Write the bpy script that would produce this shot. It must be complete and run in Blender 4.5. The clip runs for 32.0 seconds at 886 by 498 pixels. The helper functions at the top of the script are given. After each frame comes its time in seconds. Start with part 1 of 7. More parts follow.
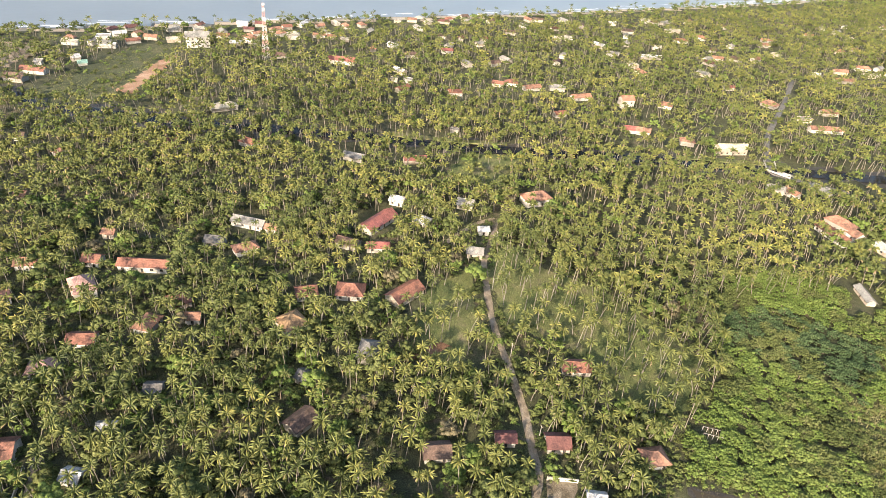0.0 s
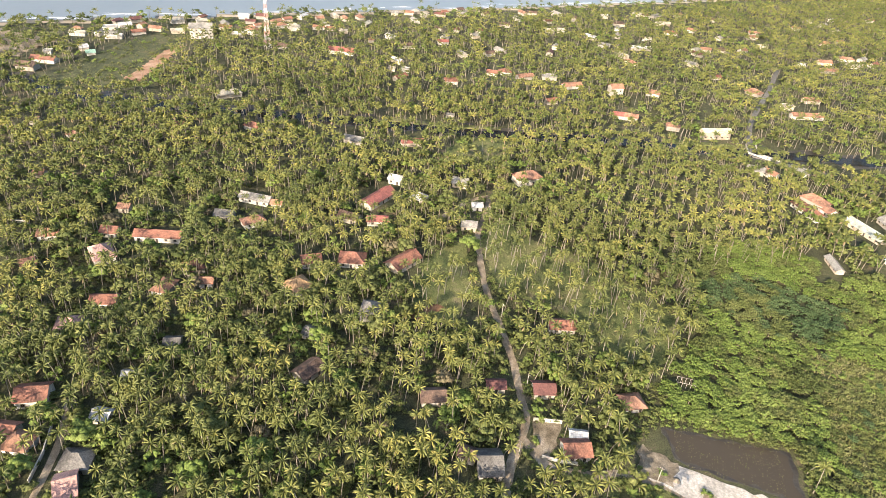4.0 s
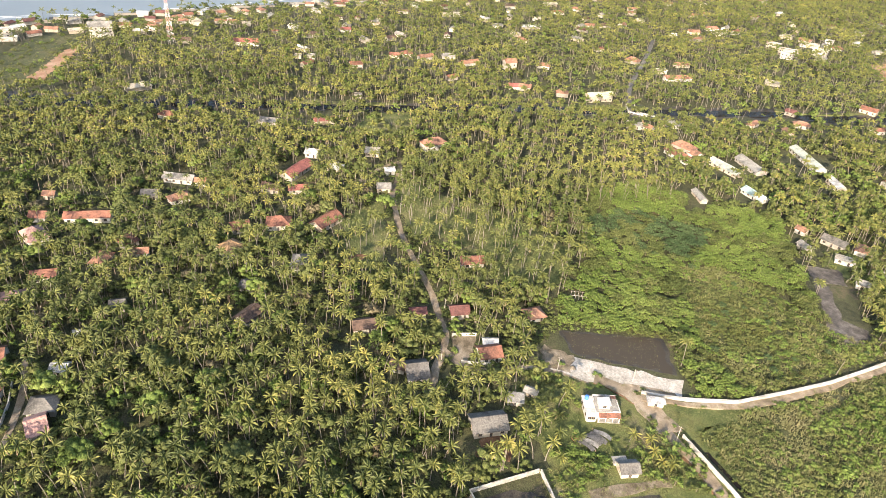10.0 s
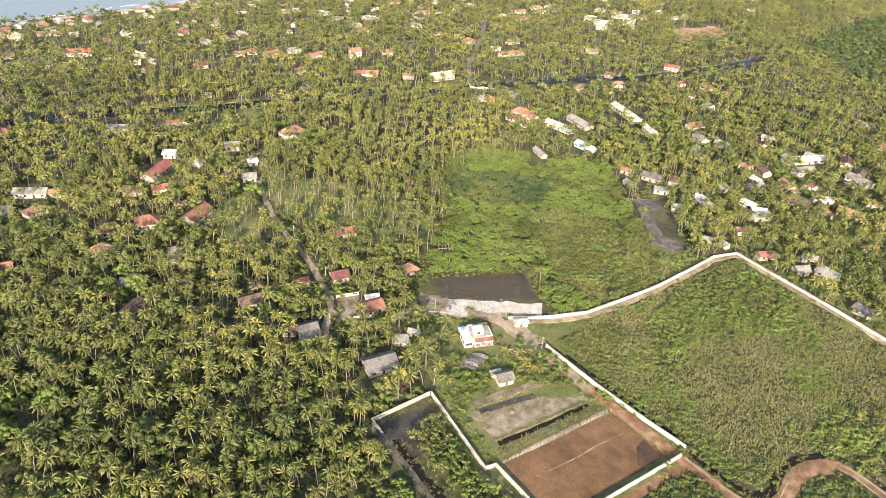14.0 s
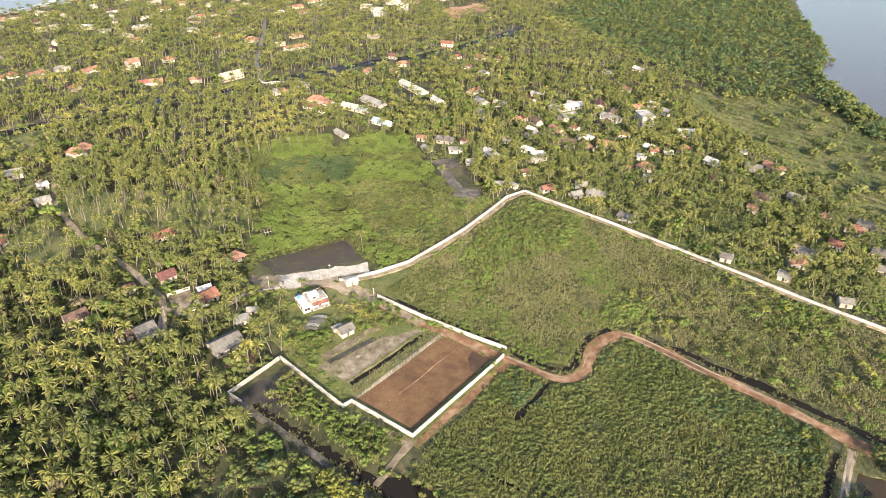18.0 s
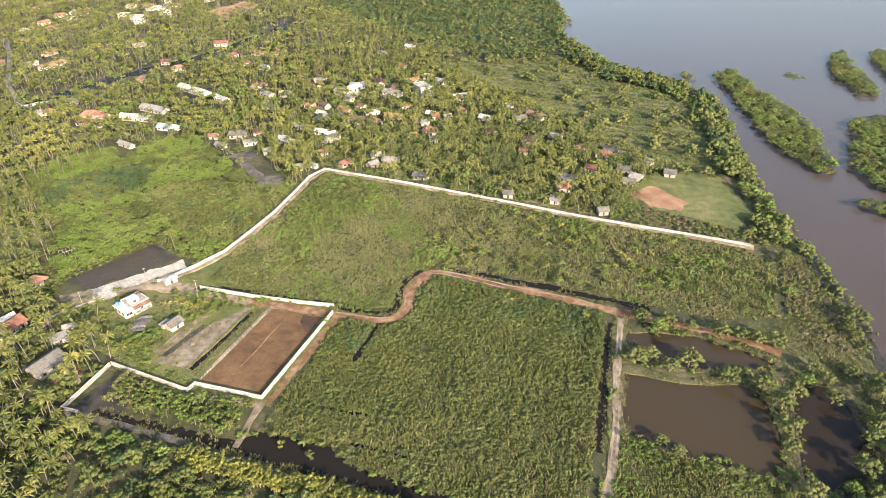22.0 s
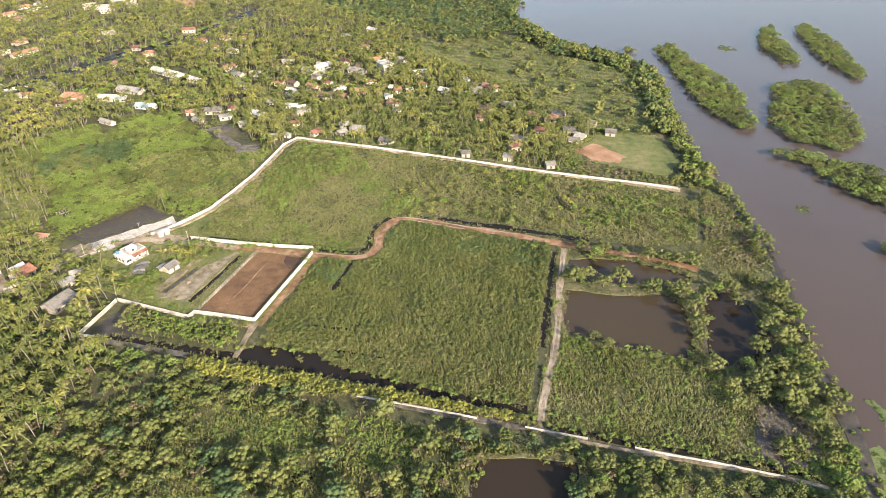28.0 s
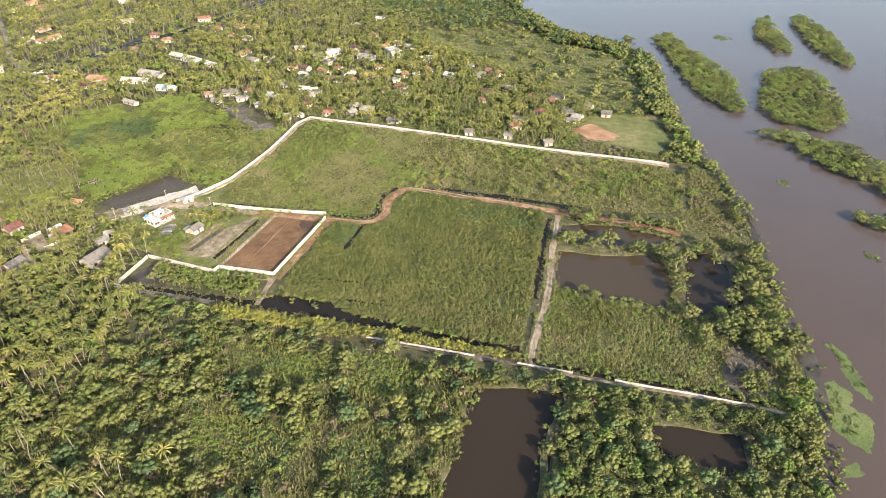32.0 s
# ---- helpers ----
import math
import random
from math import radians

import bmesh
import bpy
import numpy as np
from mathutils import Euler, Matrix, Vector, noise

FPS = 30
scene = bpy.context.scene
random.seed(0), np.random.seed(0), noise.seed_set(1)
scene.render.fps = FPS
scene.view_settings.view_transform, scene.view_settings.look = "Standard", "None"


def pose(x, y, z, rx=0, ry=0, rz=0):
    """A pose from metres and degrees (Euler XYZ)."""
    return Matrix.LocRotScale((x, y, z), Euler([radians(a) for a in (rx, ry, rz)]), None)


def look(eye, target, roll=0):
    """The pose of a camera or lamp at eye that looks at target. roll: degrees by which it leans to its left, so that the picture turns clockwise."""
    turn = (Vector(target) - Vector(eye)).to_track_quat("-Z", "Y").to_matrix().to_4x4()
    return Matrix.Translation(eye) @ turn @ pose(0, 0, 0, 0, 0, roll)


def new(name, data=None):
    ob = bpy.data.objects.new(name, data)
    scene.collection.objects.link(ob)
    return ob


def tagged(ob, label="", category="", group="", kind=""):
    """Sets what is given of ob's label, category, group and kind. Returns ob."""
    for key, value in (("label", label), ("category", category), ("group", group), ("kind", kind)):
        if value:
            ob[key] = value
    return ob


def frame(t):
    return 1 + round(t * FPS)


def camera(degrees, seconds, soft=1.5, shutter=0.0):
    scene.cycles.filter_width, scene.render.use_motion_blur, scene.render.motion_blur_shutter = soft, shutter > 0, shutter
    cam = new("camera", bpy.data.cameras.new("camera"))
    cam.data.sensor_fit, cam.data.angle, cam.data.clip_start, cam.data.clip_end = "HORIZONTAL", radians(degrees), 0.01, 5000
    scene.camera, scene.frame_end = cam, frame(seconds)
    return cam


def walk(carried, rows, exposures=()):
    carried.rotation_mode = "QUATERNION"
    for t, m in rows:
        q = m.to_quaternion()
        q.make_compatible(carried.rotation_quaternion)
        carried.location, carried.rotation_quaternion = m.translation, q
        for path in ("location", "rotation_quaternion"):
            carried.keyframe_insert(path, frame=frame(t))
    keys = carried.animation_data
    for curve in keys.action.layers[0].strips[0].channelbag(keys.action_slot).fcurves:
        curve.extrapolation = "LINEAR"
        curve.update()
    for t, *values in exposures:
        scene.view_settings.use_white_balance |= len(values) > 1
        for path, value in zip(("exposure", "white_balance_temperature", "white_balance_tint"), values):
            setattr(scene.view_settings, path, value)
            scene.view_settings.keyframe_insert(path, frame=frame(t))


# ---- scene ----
cam = camera(69.1, 32.0, soft=0.7)

PATH = [
    (0, (-20.335, -65.369, 160.712), (-21.959, -64.87, 159.657), 4.9),
    (3, (-4.077, -69.116, 160.553), (-5.697, -68.611, 159.495), 4.9),
    (6, (13.236, -72.948, 160.359), (11.621, -72.438, 159.295), 4.9),
    (7, (19.286, -74.304, 160.333), (17.673, -73.792, 159.267), 4.8),
    (7.5, (22.407, -75.052, 160.328), (20.797, -74.53, 159.262), 4.8),
    (8, (25.594, -75.905, 160.327), (23.996, -75.343, 159.264), 4.7),
    (9, (32.058, -77.935, 160.342), (30.49, -77.287, 159.283), 4.4),
    (11, (44.943, -83.138, 160.415), (43.45, -82.321, 159.364), 3.9),
    (13, (57.434, -90.004, 160.513), (56.038, -89.023, 159.468), 3.3),
    (16, (74.735, -102.675, 160.706), (73.574, -101.42, 159.669), 2.2),
    (17.5, (82.414, -109.981, 160.722), (81.415, -108.591, 159.688), 1.4),
    (19, (89.059, -118.199, 160.725), (88.243, -116.695, 159.689), 0.7),
    (21, (96.501, -130.166, 160.698), (95.942, -128.552, 159.657), -0.3),
    (22, (99.706, -136.504, 160.683), (99.272, -134.854, 159.638), -0.6),
    (22.5, (101.103, -139.812, 160.681), (100.728, -138.149, 159.635), -0.8),
    (23, (102.325, -143.231, 160.681), (101.98, -141.563, 159.632), -1.1),
    (23.5, (103.412, -146.716, 160.68), (103.07, -145.048, 159.631), -1.0),
    (25, (106.32, -157.354, 160.686), (105.987, -155.687, 159.631), -0.9),
    (28, (111.754, -178.831, 160.677), (111.416, -177.171, 159.614), -0.9),
    (30, (115.328, -192.995, 160.715), (114.983, -191.341, 159.646), -0.9),
    (32, (118.883, -207.03, 160.76), (118.528, -205.379, 159.688), -0.8),
]
walk(cam, [(t, look(eye, target, roll)) for t, eye, target, roll in PATH], [(0, 1.64), (13, 1.63), (19, 1.62), (32, 1.68)])

# ---- world, sun, exposure ----
SUN_AZ, SUN_EL = radians(133.0), radians(23.0)
sun_dir = Vector((math.sin(SUN_AZ) * math.cos(SUN_EL), math.cos(SUN_AZ) * math.cos(SUN_EL), math.sin(SUN_EL)))
world = bpy.data.worlds.new("sky")
scene.world = world
world.use_nodes = True
wn = world.node_tree
wn.nodes.clear()
sky = wn.nodes.new("ShaderNodeTexSky")
sky.sky_type = "NISHITA"
sky.sun_disc = False
sky.sun_elevation, sky.sun_rotation = SUN_EL, SUN_AZ
sky.air_density, sky.dust_density, sky.ozone_density = 1.0, 2.5, 1.0
wbg = wn.nodes.new("ShaderNodeBackground")
wbg.inputs["Strength"].default_value = 0.15
wout = wn.nodes.new("ShaderNodeOutputWorld")
wn.links.new(sky.outputs[0], wbg.inputs[0])
wn.links.new(wbg.outputs[0], wout.inputs[0])
sun_data = bpy.data.lights.new("sun", "SUN")
sun_data.energy, sun_data.angle, sun_data.color = 4.4, radians(0.6), (1.0, 0.835, 0.665)
sun = new("sun", sun_data)
sun.matrix_world = look(sun_dir * 900, (0, 0, 0))


# ---- materials ----


def mat(name, colours, scale=1.0, rough=0.85, bump=0.0, island=0.0, detail=0.35, metal=0.0, spec=0.3, thin=0.0, big=0.05, fine=0.0, speck=0.0):
    """A surface: colours blended by fine and broad noise, with grain (on leaves also painted shade gaps), relief and a
    little change from piece to piece.
    """
    m = bpy.data.materials.new(name)
    m.use_nodes = True
    nt = m.node_tree
    n, link = nt.nodes, nt.links.new
    b = n["Principled BSDF"]
    b.inputs["Roughness"].default_value = rough
    b.inputs["Metallic"].default_value = metal
    b.inputs["Specular IOR Level"].default_value = spec
    geo = n.new("ShaderNodeNewGeometry")
    n1 = n.new("ShaderNodeTexNoise")
    n1.inputs["Scale"].default_value, n1.inputs["Detail"].default_value = scale, 5.0
    n2 = n.new("ShaderNodeTexNoise")
    n2.inputs["Scale"].default_value, n2.inputs["Detail"].default_value = scale * big, 3.0
    link(geo.outputs["Position"], n1.inputs["Vector"])
    link(geo.outputs["Position"], n2.inputs["Vector"])
    add = n.new("ShaderNodeMath")
    add.operation = "MULTIPLY_ADD"
    link(n1.outputs["Fac"], add.inputs[0])
    add.inputs[1].default_value = detail
    link(n2.outputs["Fac"], add.inputs[2])
    src = add.outputs[0]
    if island:
        ri = n.new("ShaderNodeMath")
        ri.operation = "MULTIPLY_ADD"
        link(geo.outputs["Random Per Island"], ri.inputs[0])
        ri.inputs[1].default_value = island
        link(src, ri.inputs[2])
        src = ri.outputs[0]
    mid = 0.5 + 0.5 * detail + 0.5 * island
    half = 0.16 + 0.5 * island + 0.12 * detail
    mr = n.new("ShaderNodeMapRange")
    mr.inputs["From Min"].default_value, mr.inputs["From Max"].default_value = mid - half, mid + half
    link(src, mr.inputs["Value"])
    ramp = n.new("ShaderNodeValToRGB")
    e = ramp.color_ramp.elements
    while len(e) < len(colours):
        e.new(0.5)
    for i, c in enumerate(colours):
        e[i].position = i / max(1, len(colours) - 1)
        e[i].color = (*c, 1.0)
    link(mr.outputs[0], ramp.inputs[0])
    tint = ramp.outputs[0]
    height_of = n1.outputs["Fac"]
    if fine:
        n3 = n.new("ShaderNodeTexNoise")
        n3.inputs["Scale"].default_value, n3.inputs["Detail"].default_value, n3.inputs["Roughness"].default_value = fine, 3.0, 0.65
        link(geo.outputs["Position"], n3.inputs["Vector"])
        height_of = n3.outputs["Fac"]
        # Specks scale the colour; on foliage they paint shaded gaps between leaves.
        sp = n.new("ShaderNodeMapRange")
        sp.inputs["From Min"].default_value, sp.inputs["From Max"].default_value = 0.34, 0.66
        sp.inputs["To Min"].default_value, sp.inputs["To Max"].default_value = 1 - speck, 1 + speck * 0.8
        link(n3.outputs["Fac"], sp.inputs["Value"])
        sc = n.new("ShaderNodeVectorMath")
        sc.operation = "SCALE"
        link(tint, sc.inputs[0])
        link(sp.outputs[0], sc.inputs["Scale"])
        tint = sc.outputs[0]
    link(tint, b.inputs["Base Color"])
    if bump:
        bp = n.new("ShaderNodeBump")
        bp.inputs["Strength"].default_value, bp.inputs["Distance"].default_value = bump, 0.3
        link(height_of, bp.inputs["Height"])
        link(bp.outputs[0], b.inputs["Normal"])
    if thin:
        tr = n.new("ShaderNodeBsdfTranslucent")
        mx = n.new("ShaderNodeMixShader")
        mx.inputs[0].default_value = thin
        link(tint, tr.inputs[0])
        link(b.outputs[0], mx.inputs[1])
        link(tr.outputs[0], mx.inputs[2])
        link(mx.outputs[0], n["Material Output"].inputs[0])
    return m


def water_mat(name, colour, rough, wave, strength, spec=0.5):
    m = bpy.data.materials.new(name)
    m.use_nodes = True
    n, link = m.node_tree.nodes, m.node_tree.links.new
    b = n["Principled BSDF"]
    b.inputs["Roughness"].default_value, b.inputs["IOR"].default_value = rough, 1.33
    b.inputs["Specular IOR Level"].default_value = spec
    geo = n.new("ShaderNodeNewGeometry")
    big = n.new("ShaderNodeTexNoise")
    big.inputs["Scale"].default_value, big.inputs["Detail"].default_value = 0.012, 4.0
    link(geo.outputs["Position"], big.inputs["Vector"])
    ramp = n.new("ShaderNodeValToRGB")
    ramp.color_ramp.elements[0].color = (*[c * 0.8 for c in colour], 1)
    ramp.color_ramp.elements[1].color = (*[c * 1.2 for c in colour], 1)
    link(big.outputs["Fac"], ramp.inputs[0])
    link(ramp.outputs[0], b.inputs["Base Color"])
    nz = n.new("ShaderNodeTexNoise")
    nz.inputs["Scale"].default_value, nz.inputs["Detail"].default_value = wave, 4.0
    link(geo.outputs["Position"], nz.inputs["Vector"])
    bp = n.new("ShaderNodeBump")
    bp.inputs["Strength"].default_value, bp.inputs["Distance"].default_value = strength, 0.2
    link(nz.outputs["Fac"], bp.inputs["Height"])
    link(bp.outputs[0], b.inputs["Normal"])
    return m


M = {}
M["under"] = mat("undergrowth_soil", [(0.020, 0.024, 0.011), (0.044, 0.046, 0.022), (0.060, 0.062, 0.026), (0.105, 0.084, 0.052)], 0.35, 0.95, 0.8, 0, 0.8, big=0.12, fine=2.2, speck=0.5)
M["grass"] = mat("meadow_grass", [(0.046, 0.060, 0.018), (0.080, 0.096, 0.029), (0.116, 0.120, 0.042), (0.162, 0.138, 0.072)], 0.18, 0.95, 0.8, 0, 0.9, big=0.2, fine=2.2, speck=0.36)
M["clearing"] = mat("orange_laterite", [(0.170, 0.084, 0.048), (0.250, 0.145, 0.088), (0.340, 0.235, 0.160)], 0.12, 0.95, 0.5, 0, 0.8, big=0.3, fine=1.5, speck=0.2)
M["mud"] = mat("dark_mud", [(0.018, 0.016, 0.013), (0.036, 0.032, 0.026), (0.066, 0.056, 0.042)], 0.3, 0.6, 0.6, 0, 0.8, big=0.2, fine=1.8, speck=0.4)
M["grey_mud"] = mat("grey_mud", [(0.040, 0.034, 0.029), (0.078, 0.068, 0.058), (0.135, 0.120, 0.102)], 0.4, 0.8, 0.6, 0, 0.9, big=0.25, fine=2.0, speck=0.4)
M["damp"] = mat("damp_red_earth", [(0.032, 0.018, 0.011), (0.050, 0.028, 0.016), (0.075, 0.042, 0.023)], 0.3, 0.8, 0.5, 0, 0.9, big=0.3, fine=2.2, speck=0.3)
M["marsh"] = mat("marsh_floor", [(0.032, 0.038, 0.015), (0.056, 0.062, 0.024), (0.090, 0.084, 0.040)], 0.25, 0.95, 0.8, 0, 0.8, big=0.2, fine=2.4, speck=0.5)
M["sand"] = mat("pale_sand", [(0.23, 0.205, 0.168), (0.35, 0.322, 0.275), (0.46, 0.43, 0.38)], 0.30, 0.95, 0.6, 0, 0.7, big=0.2, fine=1.4, speck=0.28)
M["beach"] = mat("beach_sand", [(0.24, 0.19, 0.13), (0.32, 0.26, 0.18), (0.38, 0.31, 0.22)], 0.2, 0.95, 0.2)
M["earth"] = mat("red_earth", [(0.070, 0.039, 0.020), (0.106, 0.060, 0.028), (0.146, 0.085, 0.042)], 0.20, 0.95, 0.5, 0, 0.9, big=0.25, fine=2.2, speck=0.24)
M["laterite"] = mat("laterite_dirt", [(0.086, 0.044, 0.024), (0.165, 0.089, 0.048), (0.280, 0.190, 0.120)], 0.35, 0.95, 0.6, 0, 0.8, big=0.2, fine=3.0, speck=0.25)
M["dirt"] = mat("sandy_track", [(0.135, 0.104, 0.068), (0.225, 0.178, 0.122), (0.330, 0.276, 0.205)], 0.4, 0.95, 0.6, 0, 0.8, big=0.2, fine=3.0, speck=0.22)
M["grey_soil"] = mat("grey_spoil", [(0.088, 0.070, 0.044), (0.164, 0.134, 0.092), (0.262, 0.220, 0.164)], 0.3, 0.95, 0.7, 0, 1.0, big=0.25, fine=2.0, speck=0.3)
M["bank"] = mat("weedy_bank", [(0.044, 0.046, 0.021), (0.080, 0.082, 0.034), (0.130, 0.112, 0.066)], 0.4, 0.95, 0.9, 0, 0.8, big=0.2, fine=1.8, speck=0.5)
M["tar"] = mat("worn_asphalt", [(0.075, 0.072, 0.066), (0.125, 0.118, 0.108), (0.19, 0.175, 0.155)], 0.3, 0.9, 0.3, 0, 0.7, fine=1.5, speck=0.2)
M["straw"] = mat("straw_bank", [(0.085, 0.082, 0.036), (0.155, 0.138, 0.062), (0.235, 0.200, 0.105)], 0.6, 0.95, 0.6, 0, 1.0, big=0.3, fine=2.4, speck=0.4)
M["concrete"] = mat("white_concrete", [(0.25, 0.235, 0.20), (0.385, 0.365, 0.32), (0.49, 0.47, 0.425)], 0.35, 0.85, 0.2, 0, 0.8, big=0.25, fine=2.0, speck=0.16)
M["old_conc"] = mat("stained_concrete", [(0.15, 0.142, 0.125), (0.27, 0.255, 0.225), (0.38, 0.36, 0.325)], 0.5, 0.9, 0.2, 0, 0.8, big=0.3, fine=2.0, speck=0.2)
M["lagoon"] = water_mat("lagoon_water", (0.058, 0.045, 0.038), 0.24, 0.8, 0.12, 0.32)
M["pond"] = water_mat("pond_water", (0.040, 0.030, 0.018), 0.10, 0.9, 0.05, 0.3)
M["ditch"] = water_mat("black_ditch_water", (0.014, 0.012, 0.010), 0.25, 1.2, 0.08, 0.10)
M["sea"] = water_mat("sea_water", (0.115, 0.125, 0.13), 0.35, 0.12, 0.5)
M["pool"] = water_mat("weedy_pool_water", (0.046, 0.038, 0.027), 0.4, 1.5, 0.3, 0.2)
M["foam"] = mat("sea_foam", [(0.26, 0.28, 0.29), (0.48, 0.50, 0.51), (0.66, 0.67, 0.67)], 0.25, 0.9, 0, 0, 1.0, big=0.3)
M["palm"] = mat("palm_frond", [(0.042, 0.056, 0.016), (0.082, 0.098, 0.026), (0.140, 0.146, 0.038), (0.270, 0.240, 0.062)], 0.30, 0.55, 0.2, 0.26, 0.8, thin=0.25, spec=0.22, big=0.12, fine=3.0, speck=0.3)
M["palm_dry"] = mat("dry_frond", [(0.11, 0.085, 0.045), (0.18, 0.14, 0.075)], 0.6, 0.8, 0, 0.5)
M["trunk"] = mat("palm_trunk", [(0.085, 0.075, 0.058), (0.140, 0.124, 0.100), (0.200, 0.180, 0.146)], 2.0, 0.9, 0.3)
M["bark"] = mat("tree_bark", [(0.09, 0.07, 0.05), (0.15, 0.12, 0.09), (0.21, 0.18, 0.14)], 2.0, 0.9, 0.3)
M["leaf"] = mat("broad_leaf", [(0.050, 0.066, 0.020), (0.084, 0.100, 0.031), (0.134, 0.144, 0.052)], 0.16, 0.65, 0.7, 0.25, 0.6, thin=0.15, spec=0.12, big=0.3, fine=2.6, speck=0.5)
M["leaf_deep"] = mat("deep_green_leaf", [(0.034, 0.058, 0.024), (0.060, 0.090, 0.036), (0.096, 0.128, 0.052)], 0.16, 0.65, 0.9, 0.3, 0.6, thin=0.15, spec=0.12, big=0.3, fine=2.6, speck=0.45)
M["leaf_bright"] = mat("bright_leaf", [(0.070, 0.104, 0.024), (0.108, 0.148, 0.035), (0.156, 0.188, 0.052)], 0.12, 0.65, 0.7, 0.25, 0.6, thin=0.15, spec=0.12, big=0.3, fine=2.6, speck=0.45)
M["leaf_olive"] = mat("mangrove_leaf", [(0.066, 0.078, 0.024), (0.102, 0.114, 0.035), (0.150, 0.155, 0.055)], 0.16, 0.65, 0.7, 0.25, 0.6, thin=0.15, spec=0.12, big=0.3, fine=2.6, speck=0.45)
M["leaf_gold"] = mat("yellowing_leaf", [(0.115, 0.132, 0.026), (0.172, 0.184, 0.040), (0.240, 0.228, 0.060)], 0.25, 0.6, 0.8, 0.4, 0.5, thin=0.15, spec=0.12, fine=2.6, speck=0.4)
M["reed"] = mat("reed_blade", [(0.100, 0.114, 0.040), (0.136, 0.144, 0.054), (0.172, 0.164, 0.074), (0.205, 0.178, 0.096)], 0.10, 0.75, 0, 0.35, 0.7, thin=0.25, big=0.3)
M["reed_green"] = mat("fern_blade", [(0.070, 0.082, 0.026), (0.108, 0.117, 0.038), (0.160, 0.156, 0.060)], 0.10, 0.7, 0, 0.35, 0.7, thin=0.25, big=0.3, spec=0.15)
M["weed"] = mat("water_weed", [(0.045, 0.070, 0.018), (0.072, 0.100, 0.028), (0.100, 0.120, 0.040)], 0.8, 0.8, 0.4, fine=2.0, speck=0.4)
M["brush"] = mat("dry_brush", [(0.075, 0.060, 0.032), (0.120, 0.100, 0.054), (0.170, 0.150, 0.085)], 0.3, 0.8, 0.6, 0.4, 0.6, thin=0.1, fine=2.6, speck=0.5)
# Darker copy of the pond water: tree shade is put into its colour.
M["shaded_pond"] = water_mat("shaded_pond_water", (0.022, 0.017, 0.012), 0.10, 0.9, 0.05, 0.22)
M["white_wall"] = mat("lime_washed_wall", [(0.23, 0.215, 0.185), (0.37, 0.35, 0.31), (0.50, 0.48, 0.435)], 0.5, 0.9, 0, 0, 0.8, big=0.3, fine=2.0, speck=0.15)
M["bright_wall"] = mat("white_painted_plaster", [(0.36, 0.345, 0.315), (0.48, 0.466, 0.435), (0.58, 0.565, 0.53)], 0.5, 0.85, 0, 0, 0.8, big=0.3, fine=2.0, speck=0.12)
M["cream_wall"] = mat("cream_wall", [(0.24, 0.20, 0.15), (0.35, 0.305, 0.24), (0.45, 0.40, 0.32)], 0.5, 0.9, 0, 0, 0.8, big=0.3, fine=2.0, speck=0.15)
M["dull_wall"] = mat("weathered_plaster", [(0.17, 0.155, 0.13), (0.26, 0.24, 0.205), (0.36, 0.335, 0.29)], 0.8, 0.9)
M["glass"] = mat("dark_window_glass", [(0.02, 0.022, 0.025), (0.04, 0.042, 0.045)], 0.5, 0.15, spec=0.6)
M["wood"] = mat("weathered_wood", [(0.12, 0.085, 0.055), (0.20, 0.15, 0.10), (0.28, 0.22, 0.16)], 1.5, 0.85, 0.2)
M["blue"] = mat("blue_plastic", [(0.05, 0.14, 0.42), (0.07, 0.19, 0.52)], 1.0, 0.5)
M["red_paint"] = mat("red_painted_steel", [(0.34, 0.20, 0.18), (0.42, 0.25, 0.22)], 1.0, 0.6)
M["white_paint"] = mat("white_painted_steel", [(0.42, 0.41, 0.39), (0.54, 0.53, 0.51)], 1.0, 0.6)


def roof_mat(name, c, rough=0.8, spec=0.3):
    g = sum(c) / 3
    return mat(name, [tuple(0.5 * (0.8 * v + 0.2 * g) for v in c), tuple(0.86 * v + 0.10 * g for v in c), tuple(min(1, 1.15 * v + 0.06 * g) for v in c)], 0.45, rough, 0.5, 0, 0.9, spec=spec, big=0.3, fine=1.8, speck=0.3)


